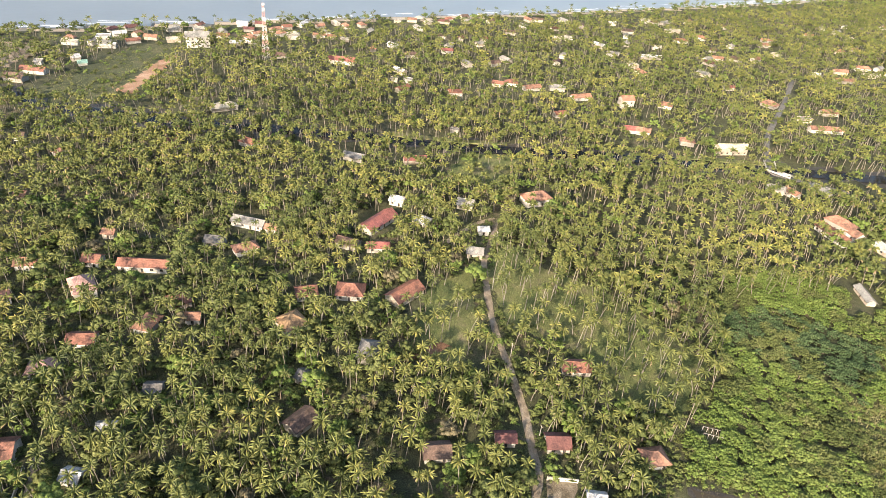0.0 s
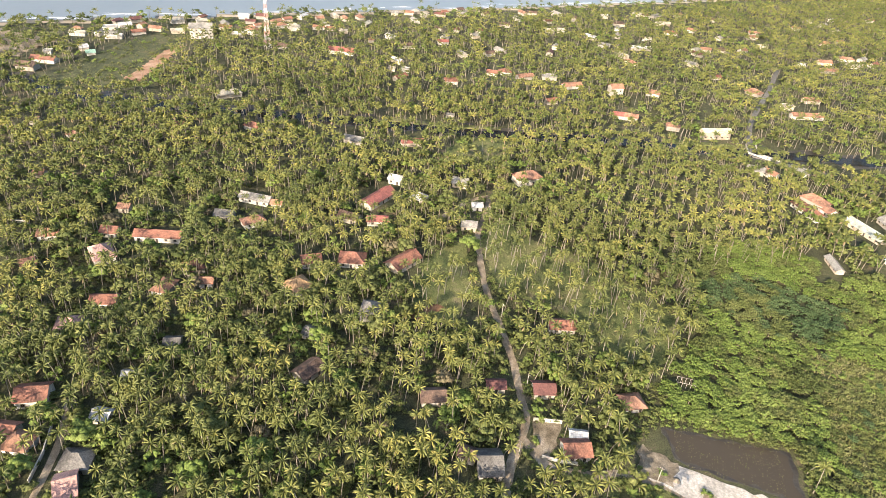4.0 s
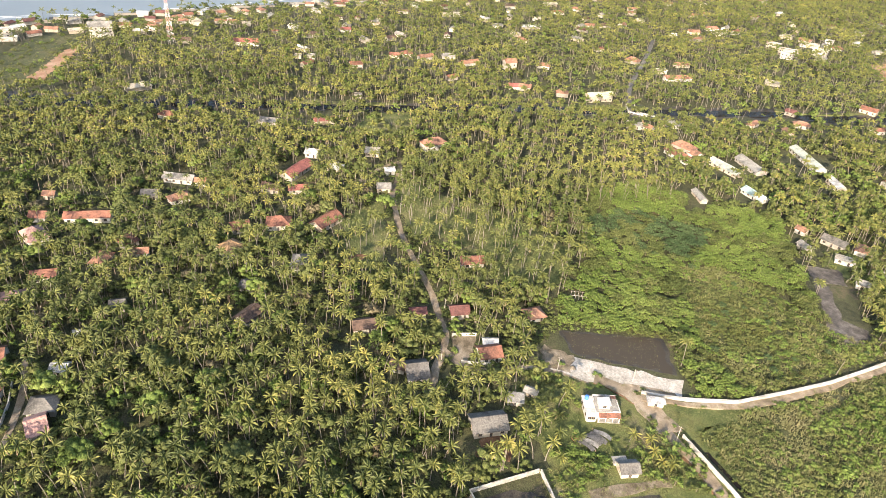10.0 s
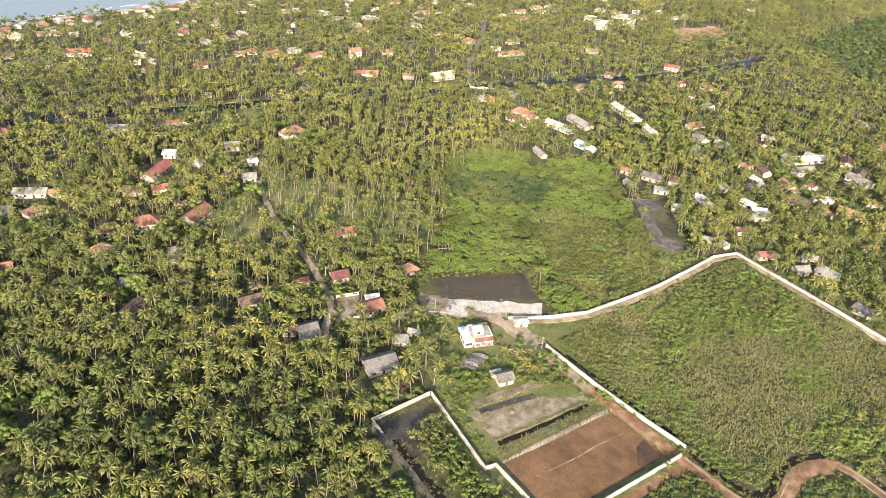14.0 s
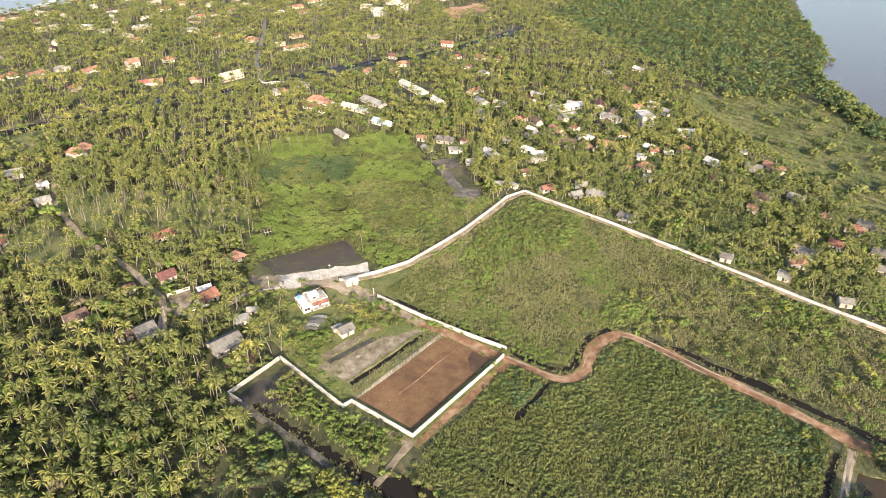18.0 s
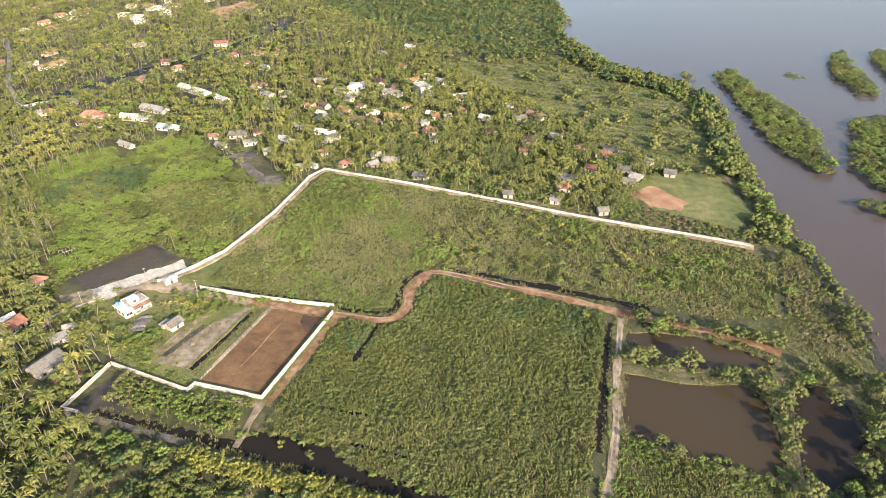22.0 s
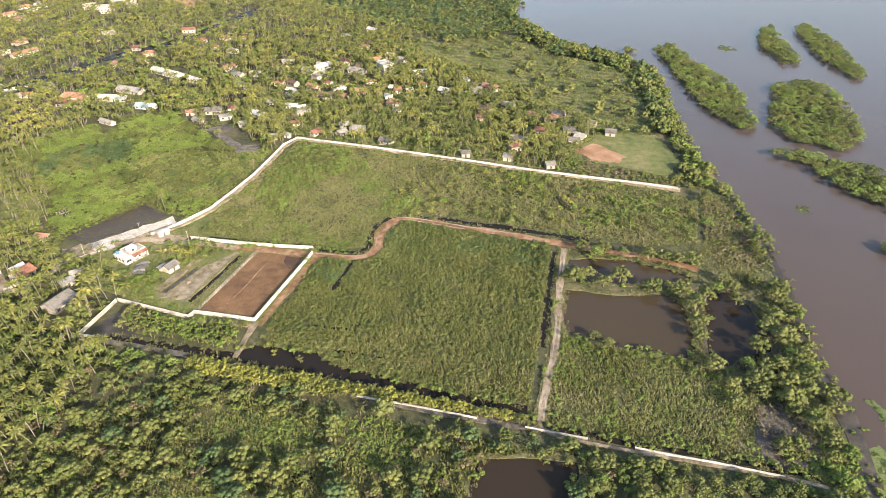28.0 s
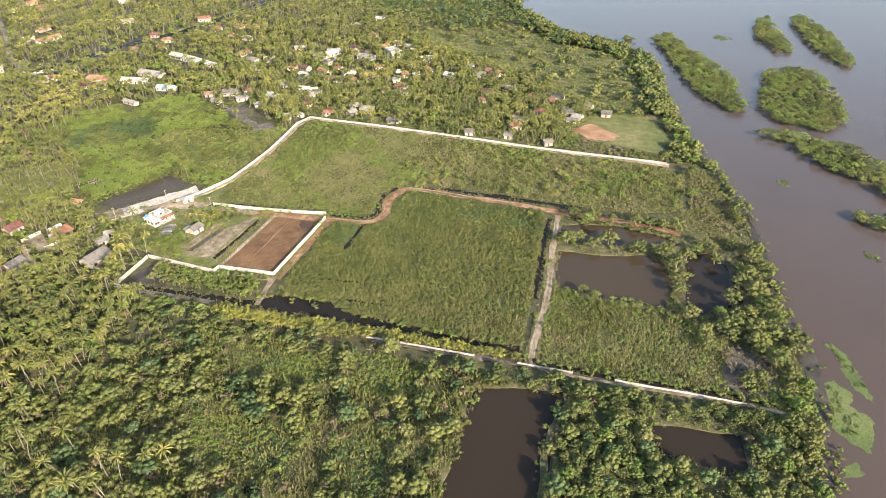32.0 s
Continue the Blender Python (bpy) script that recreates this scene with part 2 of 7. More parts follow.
ROOF = {
    "red": (roof_mat("old_red_clay_tile", (0.200, 0.086, 0.054)), "old red clay tile"),
    "orange": (roof_mat("orange_clay_tile", (0.262, 0.132, 0.080)), "orange clay tile"),
    "redsheet": (roof_mat("red_painted_sheet", (0.250, 0.084, 0.064), 0.6), "red painted sheet"),
    "maroon": (roof_mat("maroon_sheet", (0.12, 0.050, 0.042)), "maroon sheet"),
    "brown": (roof_mat("brown_mossy_tile", (0.11, 0.070, 0.050)), "brown mossy tile"),
    "pink": (roof_mat("faded_pink_tile", (0.38, 0.215, 0.175)), "faded pink tile"),
    "white": (roof_mat("pale_metal_sheet", (0.40, 0.392, 0.37), 0.6), "pale metal sheet"),
    "grey": (roof_mat("grey_asbestos_sheet", (0.205, 0.195, 0.172)), "weathered grey sheet"),
    "darkgrey": (roof_mat("dark_asbestos_sheet", (0.12, 0.112, 0.10)), "dark grey sheet"),
    "cream": (roof_mat("cream_sheet", (0.32, 0.29, 0.225)), "cream sheet"),
    "green": (roof_mat("green_sheet", (0.20, 0.33, 0.25)), "faded green sheet"),
    "teal": (roof_mat("teal_sheet", (0.26, 0.36, 0.35)), "teal metal sheet"),
    "pale": (roof_mat("pale_green_sheet", (0.30, 0.32, 0.265)), "pale green sheet"),
    "yellow": (roof_mat("yellow_green_sheet", (0.40, 0.39, 0.24)), "yellow-green sheet"),
    "yellowtile": (roof_mat("yellow_ochre_tile", (0.36, 0.215, 0.095)), "ochre clay tile"),
}

# ---- plan helpers ----


def inside(poly, x, y):
    """Which of the points x, y lie in the polygon."""
    r = np.zeros(np.shape(x), bool)
    px, py = np.array(poly, float).T
    for i in range(len(px)):
        x1, y1, x2, y2 = px[i - 1], py[i - 1], px[i], py[i]
        c = (y1 > y) != (y2 > y)
        with np.errstate(divide="ignore", invalid="ignore"):
            r ^= c & (x < (x2 - x1) * (y - y1) / (y2 - y1) + x1)
    return r


def away(line, x, y):
    """The distance from the points x, y to the line."""
    d = np.full(np.shape(x), 1e9)
    p = np.array(line, float)
    for a, b in zip(p[:-1], p[1:]):
        ab = b - a
        t = np.clip(((x - a[0]) * ab[0] + (y - a[1]) * ab[1]) / (ab @ ab), 0, 1)
        d = np.minimum(d, np.hypot(x - a[0] - t * ab[0], y - a[1] - t * ab[1]))
    return d


def smooth(points, step=2.0):
    """A smooth line through the points, as an array with a point about every step metres."""
    p = np.array([points[0], *points, points[-1]], float)
    out = []
    for i in range(1, len(p) - 2):
        a, b, c, d = p[i - 1:i + 3]
        k = max(1, int(np.hypot(*(c - b)) / step))
        for t in np.arange(k) / k:
            out.append(0.5 * (2 * b + (c - a) * t + (2 * a - 5 * b + 4 * c - d) * t ** 2 + (3 * b - a - 3 * c + d) * t ** 3))
    out.append(p[-1])
    return np.array(out)


def mesh_of(name, verts, faces, mats, idx=None, shade=False):
    me = bpy.data.meshes.new(name)
    me.from_pydata([tuple(map(float, v)) for v in verts], [], [tuple(map(int, f)) for f in faces])
    for m in mats:
        me.materials.append(m)
    if idx is not None:
        me.polygons.foreach_set("material_index", np.array(idx, np.int32))
    if shade:
        me.polygons.foreach_set("use_smooth", np.ones(len(faces), bool))
    me.update()
    return me


def part(name, me, parent, label="", at=None):
    ob = new(name, me)
    ob.parent = parent
    if at is not None:
        ob.matrix_basis = at
    return tagged(ob, label)


def box_data(x0, x1, y0, y1, z0, z1):
    v = [(x0, y0, z0), (x1, y0, z0), (x1, y1, z0), (x0, y1, z0), (x0, y0, z1), (x1, y0, z1), (x1, y1, z1), (x0, y1, z1)]
    return v, [(0, 3, 2, 1), (4, 5, 6, 7), (0, 1, 5, 4), (1, 2, 6, 5), (2, 3, 7, 6), (3, 0, 4, 7)]


def merge(*datas):
    v, f = [], []
    for dv, df in datas:
        o = len(v)
        v += list(dv)
        f += [tuple(i + o for i in q) for q in df]
    return v, f


def ribbon(name, points, width, top, material, label, category, wobble=0.15, step=2.0, base=-0.5, crown=0.05, kind="structure"):
    """A strip of ground, a track or a bank along a line: uneven edges, a slight crown and sides down into the soil."""
    rng = np.random.default_rng(len(name) + int(abs(points[0][0])))
    c = smooth(points, step)
    d = np.gradient(c, axis=0)
    d /= np.maximum(np.hypot(d[:, 0], d[:, 1]), 1e-6)[:, None]
    nrm = np.stack([-d[:, 1], d[:, 0]], 1)
    n = len(c)
    soft = np.array([1, 2, 3, 2, 1]) / 5.2
    w = width / 2 * (1 + wobble * np.stack([np.convolve(rng.normal(size=n + 4).clip(-2, 2), soft, "valid") for _ in range(2)]))
    cols = [(nrm * w[0][:, None], base), (nrm * w[0][:, None] * 0.92, top), (nrm * 0, top + crown), (-nrm * w[1][:, None] * 0.92, top), (-nrm * w[1][:, None], base)]
    v = np.concatenate([np.column_stack([c + o, np.full(n, z)]) for o, z in cols])
    f = []
    for k in range(4):
        for i in range(n - 1):
            f.append((k * n + i, k * n + i + 1, (k + 1) * n + i + 1, (k + 1) * n + i))
    f.append(tuple(k * n for k in range(5)))
    f.append(tuple(k * n + n - 1 for k in reversed(range(5))))
    ob = new(name, mesh_of(name, v, [q[::-1] for q in f], [material]))
    return tagged(ob, label, category, kind=kind)


def sheet(name, poly, z, material, label, category, wobble=0.4, depth=0.4, kind="structure", step=2.5):
    """A flat patch of ground or water with an uneven edge and a skirt."""
    rng = np.random.default_rng(int(abs(poly[0][0]) * 7) + len(name))
    p = []
    q = [np.array(a, float) for a in poly]
    for a, b in zip(q, q[1:] + q[:1]):
        k = max(1, int(np.hypot(*(b - a)) / step))
        for t in np.arange(k) / k:
            p.append(a + (b - a) * t + rng.normal(size=2).clip(-1.5, 1.5) * wobble)
    n = len(p)
    bm = bmesh.new()
    top = [bm.verts.new((*a, z)) for a in p]
    low = [bm.verts.new((*a, z - depth)) for a in p]
    bmesh.ops.triangulate(bm, faces=[bm.faces.new(top)])
    for i in range(n):
        bm.faces.new((top[i - 1], low[i - 1], low[i], top[i]))
    bmesh.ops.recalc_face_normals(bm, faces=bm.faces)
    me = bpy.data.meshes.new(name)
    bm.to_mesh(me)
    bm.free()
    me.materials.append(material)
    return tagged(new(name, me), label, category, kind=kind)


# ---- the plan: water, fields and woods ----
SHORE = [(-110, 5000), (-60, 1100), (0, 800), (29, 690), (46, 620), (43, 555), (102, 450), (156, 403), (178, 368), (182, 276), (189, 216), (197, 166), (205, 120), (208, 97), (209, 60), (208, 15), (211, -15), (207, -42), (202, -69), (205, -300), (190, -5000)]
LAGOON = SHORE + [(5000, -5000), (5000, 5000)]
COAST = [(-400, -5000), (-620, -700), (-672, -289), (-688, -200), (-715, -71), (-745, 82), (-764, 202), (-810, 400), (-861, 615), (-1000, 1100), (-1900, 5000)]
SEA = COAST + [(-5000, 5000), (-5000, -5000)]
ISLANDS = {
    "a": [(184, 446), (203, 463), (215, 404), (232, 355), (240, 312), (237, 255), (226, 247), (208, 280), (198, 343)],
    "b": [(289, 516), (307, 547), (305, 468), (304, 413), (290, 406), (281, 456)],
    "c": [(265, 346), (291, 363), (309, 347), (302, 269), (295, 233), (277, 222), (249, 234), (247, 270)],
    "d": [(327, 536), (343, 556), (352, 484), (343, 385), (332, 369), (321, 427)],
    "e": [(233, 213), (248, 218), (266, 209), (288, 195), (310, 140), (292, 120), (262, 165), (250, 195)],
    "f": [(258, 110), (290, 108), (288, 90), (262, 98)],
    "g": [(158, 440), (167, 440), (168, 430), (160, 428)],
}
POND_A = [(119, 75), (142, 78), (168, 72), (172, 66), (154, 58), (124, 58)]
POND_B = [(118, 51), (140, 50), (162, 53), (168, 36), (167, 14), (153, 13), (134, 15), (119, 21)]
POND_C = [(175, 56), (190, 60), (196, 24), (185, 14), (172, 10), (171, 24)]
POND_S = [(96, -44), (126, -40), (124, -54), (121, -69), (120, -92), (114, -115), (96, -115), (91, -90), (92, -74), (93, -60)]
POND_T = [(151, -50), (181, -49), (182, -66), (165, -68), (153, -60)]
PONDS = [POND_A, POND_B, POND_C, POND_S, POND_T]
GREEN = [(-229, 138), (-226, 171), (-190, 200), (-166, 217), (-128, 190), (-84, 160), (-67, 176), (-66, 95), (-76, 80), (-88, 84), (-105, 92), (-128, 53), (-141, 62), (-165, 92), (-205, 118)]
REED_N = [(-146, 132), (-139, 150), (-117, 159), (-86, 160), (-68, 174), (-66, 134), (-69, 112), (-70, 95), (-88, 95), (-112, 108)]
DEEP = [(-199, 116), (-197, 148), (-166, 168), (-148, 146), (-157, 121), (-180, 104)]
BUSHY = [(-50, 107), (-56, 151), (-44, 181), (-17, 177), (-12, 147), (-29, 110), (-31, 91)]
DRY_PT = [(183, -9), (192, -5), (200, -13), (199, -26), (190, -34), (182, -33), (179, -28), (180, -17)]
DRY_W = [(-66, 71), (-57, 106), (-40, 99), (-37, 68), (-47, 63)]
DRY_E = [(-24, 98), (-7, 127), (18, 116), (28, 94), (14, 75), (-16, 66)]
DITCH_POOL = [(-3, -14), (3, -8), (14, -7), (27, -8), (34, -12.5), (50, -15), (65, -17), (80, -18.6), (95, -20.4), (108, -21.8), (109, -26), (94, -25.5), (81, -24.5), (60, -22.8), (32, -20.3), (1, -18.5), (-23, -17.2), (-45, -17), (-57, -15.5), (-56, -12.5), (-45, -12.8), (-23, -12.8), (-8, -14)]
MARSH = [(-58, 66), (0, 65), (23, 66), (22, 90), (34, 104), (68, 102), (116, 96), (150, 90), (178, 97), (184, 140), (172, 150), (125, 157), (63, 166), (-10, 179), (-55, 184), (-59, 155), (-60, 112), (-63, 92)]
FIELD = [(6.5, 54.5), (27, 54.5), (33, 66), (31, 82), (38, 94), (68, 91), (110, 84), (109.5, 54), (109.3, 15), (108.5, -20), (90, -21), (70, -19), (50, -18.5), (20, -16.5), (4, -15), (3.5, 5)]
FIELD_SE = [(117, 14), (119, 19), (134, 14.5), (158, 12.5), (172, 7), (184, -8), (181, -28), (182, -32), (145, -30), (117, -28), (115, -14), (116, 2)]
STRIP = [(-58, 4), (-44, 0.5), (-32, -1), (-14, 2.2), (-4.8, 2.2), (-3.6, -12), (-20, -11.4), (-40, -10.6), (-54, -8.5)]
OLD_TRACK = [(46, -56), (52, -58), (52, -68), (55, -90), (56, -112), (48, -112), (47.5, -80), (46, -64)]
COMPOUND = [(-67, 8), (-62, 60), (0, 62), (4, 57), (-1, 2), (-31, 1)]
FOREST = [(-50, -26.5), (0, -28.6), (38, -31), (62, -31), (86, -33), (115, -37), (190, -44), (206, -68), (206, -90), (150, -112), (-62, -138), (-58, -100), (-48, -60)]
EAST = [(172, 66), (174, 10), (186, -10), (184, -38), (206, -60), (208, 15), (208, 97), (203, 122), (196, 165), (188, 216), (181, 276), (172, 276), (178, 215), (186, 150), (182, 96), (150, 86), (126, 80), (128, 70), (150, 76), (170, 72)]
FERN_1 = [(5, -44), (14, -41), (37, -40), (42, -48), (41, -58), (30, -60), (12, -59)]
FERN_2 = [(2, -77), (20, -72), (40, -78), (46, -84), (40, -92), (12, -92)]
FERN_3 = [(56, -77), (73, -70), (79, -94), (63, -97)]
FERN_4 = [(46, -39), (63, -34), (78, -38), (75, -50), (63, -59), (52, -53)]
MEADOW = [(-273, 42), (-245, 52), (-226, 72), (-211, 80), (-173, 92), (-150, 66), (-162, 46), (-192, 42), (-207, 22), (-243, 24)]
MEADOW_N = [(-376, 52), (-368, 88), (-325, 62), (-343, 30)]
LAWN = [(-240, -2), (-249, 18), (-213, 11), (-186, -4), (-202, -20)]
HILL = [(-498, -222), (-552, -200), (-619, -168), (-629, -136), (-575, -131), (-484, -154), (-478, -197)]
ROWS = [(-330, 140), (-262, 224), (-202, 176), (-208, 116), (-145, 72), (-158, 54), (-185, 60), (-205, 82), (-228, 90), (-284, 107)]
CROPS = [(-52, 432), (40, 474), (64, 465), (101, 408), (140, 392), (168, 372), (172, 285), (168, 222), (146, 232), (118, 246), (98, 270), (72, 303), (28, 341), (-14, 388)]
SHORE_BELT = [(40, 560), (62, 470), (100, 408), (122, 396), (148, 380), (165, 377), (168, 302), (169, 236), (182, 232), (186, 297), (186, 368), (168, 399), (124, 426), (94, 454), (56, 556)]
CROP_EDGE = [(-52, 432), (-14, 388), (28, 341), (72, 303), (98, 270), (108, 278), (82, 312), (38, 352), (-4, 399), (-40, 438)]
SHEDS = [(-262, 212), (-240, 330), (-200, 330), (-150, 300), (-138, 226), (-170, 208), (-205, 196)]
FIELD_E = [(145, 240), (170, 232), (181, 192), (172, 168), (128, 184), (118, 200)]
CLEAR_N = [(-388, 590), (-373, 656), (-335, 634), (-343, 549)]
WOOD_N = [(-260, 620), (-120, 520), (0, 440), (50, 470), (100, 445), (44, 555), (46, 620), (30, 690), (0, 800), (-60, 1000), (-300, 1000)]
VEG = [(-40, -105), (-70, -140), (-170, -170), (-500, -270), (-675, -330), (-672, -289), (-705, -71), (-735, 82), (-752, 202), (-800, 400), (-850, 615), (-920, 900), (-500, 1080), (-200, 1010), (20, 780), (90, 440), (150, 390), (172, 276), (134, 216), (112, 170), (60, 175), (-58, 193), (-66, 95), (-62, 60), (-68, 8), (-68, -16), (-46, -22)]
GARDEN = [(-108, 30), (-92, 50), (-62, 60), (-65, 12), (-80, 14), (-100, 16)]
PLOTS = [(-127, 193), (-118, 207), (-99, 191), (-80, 176), (-71, 167), (-78, 155)]

POND_TREES = [(203, 55, 1.6), (206, 100, 1.5), (205, 62, 1.2), (194, 33, 1.3), (200, 28, 1.4), (199, 42, 1.3), (203, 18, 1.3), (189, 21, 1.2), (175, 51, 1.3), (170, 44, 1.2), (170, 33, 1.3), (169, 25, 1.0), (187, 51, 0.9), (184, 66, 1.0), (165, 51, 1.3), (154, 54, 1.35), (141, 59, 1.35), (134, 54, 1.0), (127, 59, 1.2), (122, 56, 1.2), (118, 57, 0.9), (124, 83, 1.0), (134, 81, 1.1), (143, 81, 0.9), (154, 79, 1.1), (161, 79, 1.2), (167, 78, 1.0), (173, 78, 1.1), (130, 18, 0.8), (135, 15, 0.7), (176, -1, 1.1), (186, 4, 1.4), (194, 2, 1.3), (176, -9, 1.0), (194, -5, 1.3), (200, 1, 1.4), (172, 9, 1.1), (199, -15, 1.2), (202, -21, 1.2), (203, 8, 1.2)]
CAUSEWAY = [(-83, 60), (-79, 65.5), (-73.6, 75), (-67.2, 90), (-64.5, 112), (-62.7, 131), (-62.6, 154), (-63, 176), (-58.5, 188.5), (-40.6, 186), (-10.6, 182.3), (29, 175.8), (63, 170), (95, 164), (126, 160), (155, 156.7), (175, 153.7)]
DIRT = [(-95, 48), (-88, 54), (-72, 58), (-58, 57), (-36, 56), (-15, 57), (2, 57), (17, 57), (26.5, 60), (29.5, 68), (27.8, 81), (30.5, 92), (36, 97), (49, 96), (68.5, 93), (92.5, 90), (117, 86), (149, 81), (175, 74.5)]
PATH_S = [(116.4, 82), (115.8, 54), (115.9, 30), (115.9, 12), (114.6, -1), (113.2, -16), (112.6, -27)]
BUND_E = [(112, -27), (117, -32), (145, -34.5), (181, -36), (197, -38)]
BUND_W = [(-66, -16), (-36, -17), (-3.6, -20), (30, -24), (59, -27.5), (90, -30), (113, -31)]
DITCH = [(-56, -14.5), (-37, -15), (-12, -17), (14, -19), (44, -21), (72, -23), (94, -24.5), (109, -25)]
LANE = [(-293, 45), (-279, 40), (-258, 28.6), (-248, 25), (-225, 19.7), (-205, 16), (-186, 14.6), (-170, 13), (-158, 11.5), (-147, 9), (-137, 7.5), (-129, 3), (-119, -4.5), (-105, -12)]
LANE_W = [(-293, 45), (-289, 34), (-279, 20), (-267, 5), (-262, -20)]
LANE_E = [(-128, 3), (-116, 7), (-111, 16), (-109, 27), (-104, 37), (-95, 46)]
LANE_S = [(-112, -149), (-124.6, -142.5), (-135.8, -139.6), (-147.3, -137.9), (-156.2, -137.3), (-172, -138)]
STREET = [(-520, 420), (-464, 367), (-423, 325), (-383, 284), (-344, 254), (-327, 245), (-312, 258), (-296, 276)]
CANAL = [(-560, -330), (-505, -240), (-468, -184), (-450, -144), (-431, -93), (-424, -60), (-402, 10), (-388, 45), (-378, 83), (-362, 150), (-347, 200), (-337, 228), (-328, 262), (-315, 301), (-296, 365), (-279, 392), (-267, 453), (-261, 503), (-255, 560)]
INLET = [(21.8, 56), (21.5, 43), (20.8, 31.5)]
FURROW_A = [(19, 7), (28, 6.9), (35, 7.2)]
FURROW_B = [(33.9, -6), (45, -5.9), (54, -6.9)]
TRACK_DITCH_W = [(2, 60.9), (12, 60.8), (20, 61.4), (25.4, 66), (24.6, 80), (26.4, 92), (31, 99)]
TRACK_DITCH_E = [(38, 101), (68, 98), (97, 95), (128, 91)]
PATH_DITCH = [(112.3, 78), (111.2, 54), (111, 33), (110.8, 10)]
ROADS = [(CAUSEWAY, 4), (DIRT, 4.5), (PATH_S, 3), (BUND_E, 3), (LANE, 3.6), (LANE_W, 3), (LANE_E, 3.2), (LANE_S, 2.6), (STREET, 2.5), (CANAL, 5.0), (INLET, 2.2), (FURROW_A, 1.0), (FURROW_B, 1.0), (TRACK_DITCH_W, 2.0), (TRACK_DITCH_E, 1.8), (PATH_DITCH, 2.0)]

# ---- ground ----


def axis(lo, a, b, hi, fine, coarse, far):
    return np.unique(np.concatenate([-np.array(far)[::-1], np.arange(lo, a, coarse), np.arange(a, b, fine), np.arange(b, hi + 1, coarse), np.array(far)]))


gx = axis(-960, -140, 222, 480, 2.8, 11.0, [5000, 2500, 1400])
gy = axis(-480, -130, 470, 1150, 2.8, 11.0, [5000, 2500, 1400])
gx, gy = np.unique(gx), np.unique(gy)
GX, GY = np.meshgrid(gx, gy)
wet = inside(LAGOON, GX, GY) | inside(SEA, GX, GY)
for isl in ISLANDS.values():
    wet &= ~inside(isl, GX, GY)
for pond in PONDS:
    wet |= inside(pond, GX, GY)
wet |= away(CANAL, GX, GY) < 5.5
gz = np.where(wet, -1.3, 0.05 * np.sin(GX * 0.13) * np.cos(GY * 0.17))
hill = inside(HILL, GX, GY)
gz = np.where(hill, 1.0, gz)
nxg, nyg = len(gx), len(gy)
gv = np.column_stack([GX.ravel(), GY.ravel(), gz.ravel()])
ii = (np.arange(nyg - 1)[:, None] * nxg + np.arange(nxg - 1)[None, :]).ravel()
gf = np.column_stack([ii, ii + 1, ii + nxg + 1, ii + nxg])
cxg, cyg = gv[gf].mean(1)[:, 0], gv[gf].mean(1)[:, 1]
gm = np.zeros(len(gf), np.int32)
for poly in (HILL, CROPS, [(-130, 205), (-60, 195), (110, 168), (150, 230), (80, 320), (-20, 430), (-130, 430)]):
    gm[inside(poly, cxg, cyg)] = 1
for poly in (MARSH, FIELD, FIELD_SE, REED_N, STRIP, EAST, [(-20, -34), (60, -40), (190, -46), (206, -70), (120, -110), (20, -100)]):
    gm[inside(poly, cxg, cyg)] = 2
gm[gv[gf].min(1)[:, 2] < -1] = 3
gm[inside(HILL, cxg, cyg)] = 2
gm[inside([(-72, 64), (-40, 64), (-54, 80), (-62, 88)], cxg, cyg)] = 1
gm[(away(COAST, cxg, cyg) < 16) & (gm != 3)] = 4


def fast_mesh(name, v, f, mats, idx=None, shade=False):
    me = bpy.data.meshes.new(name)
    nf = len(f)
    me.vertices.add(len(v))
    me.vertices.foreach_set("co", np.asarray(v, np.float32).ravel())
    me.loops.add(nf * 4)
    me.loops.foreach_set("vertex_index", np.asarray(f, np.int32).ravel())
    me.polygons.add(nf)
    me.polygons.foreach_set("loop_start", np.arange(0, nf * 4, 4, dtype=np.int32))
    for m in mats:
        me.materials.append(m)
    if idx is not None:
        me.polygons.foreach_set("material_index", np.asarray(idx, np.int32))
    me.polygons.foreach_set("use_smooth", np.full(nf, shade))
    me.update(calc_edges=True)
    return me


tagged(new("ground", fast_mesh("ground", gv, gf, [M["under"], M["grass"], M["marsh"], M["mud"], M["beach"]], gm, True)), "flat tropical ground of leaf litter, grass, marsh and mud", "ground", kind="structure")

for i, poly in enumerate((MEADOW, MEADOW_N, LAWN, GARDEN, FIELD_E, COMPOUND, [(-84, 58), (-60, 62), (-64, 95), (-74, 78)])):
    sheet("grass_patch", poly, 0.066 + 0.004 * i, M["grass"], "rough grass with bare and yellowed patches", "grass", 0.9, 0.3)

# ---- water ----
sheet("water_lagoon", [(-200, 4900), (-60, 1000), (10, 690), (20, 540), (90, 430), (150, 380), (165, 270), (175, 150), (180, -100), (180, -4900), (4900, -4900), (4900, 4900)], -0.40, M["lagoon"], "wide still brown lagoon", "lagoon", 0, 0.3, step=9999)
sheet("water_sea", [(-300, -4900), (-600, -700), (-640, -280), (-690, -71), (-735, 202), (-830, 615), (-970, 1100), (-1850, 4900), (-4900, 4900), (-4900, -4900)], -0.40, M["sea"], "blue-grey sea beyond the beach", "sea", 0, 0.3, step=9999)
for pond in PONDS:
    cx, cy = np.mean(pond, 0)
    sheet("pond_water", [(cx + (x - cx) * 1.12, cy + (y - cy) * 1.12) for x, y in pond], -0.33, M["shaded_pond"] if pond in (POND_C, POND_S, POND_T) else M["pond"], "still dark brown fish pond", "pond", 0, 0.05, step=9999)
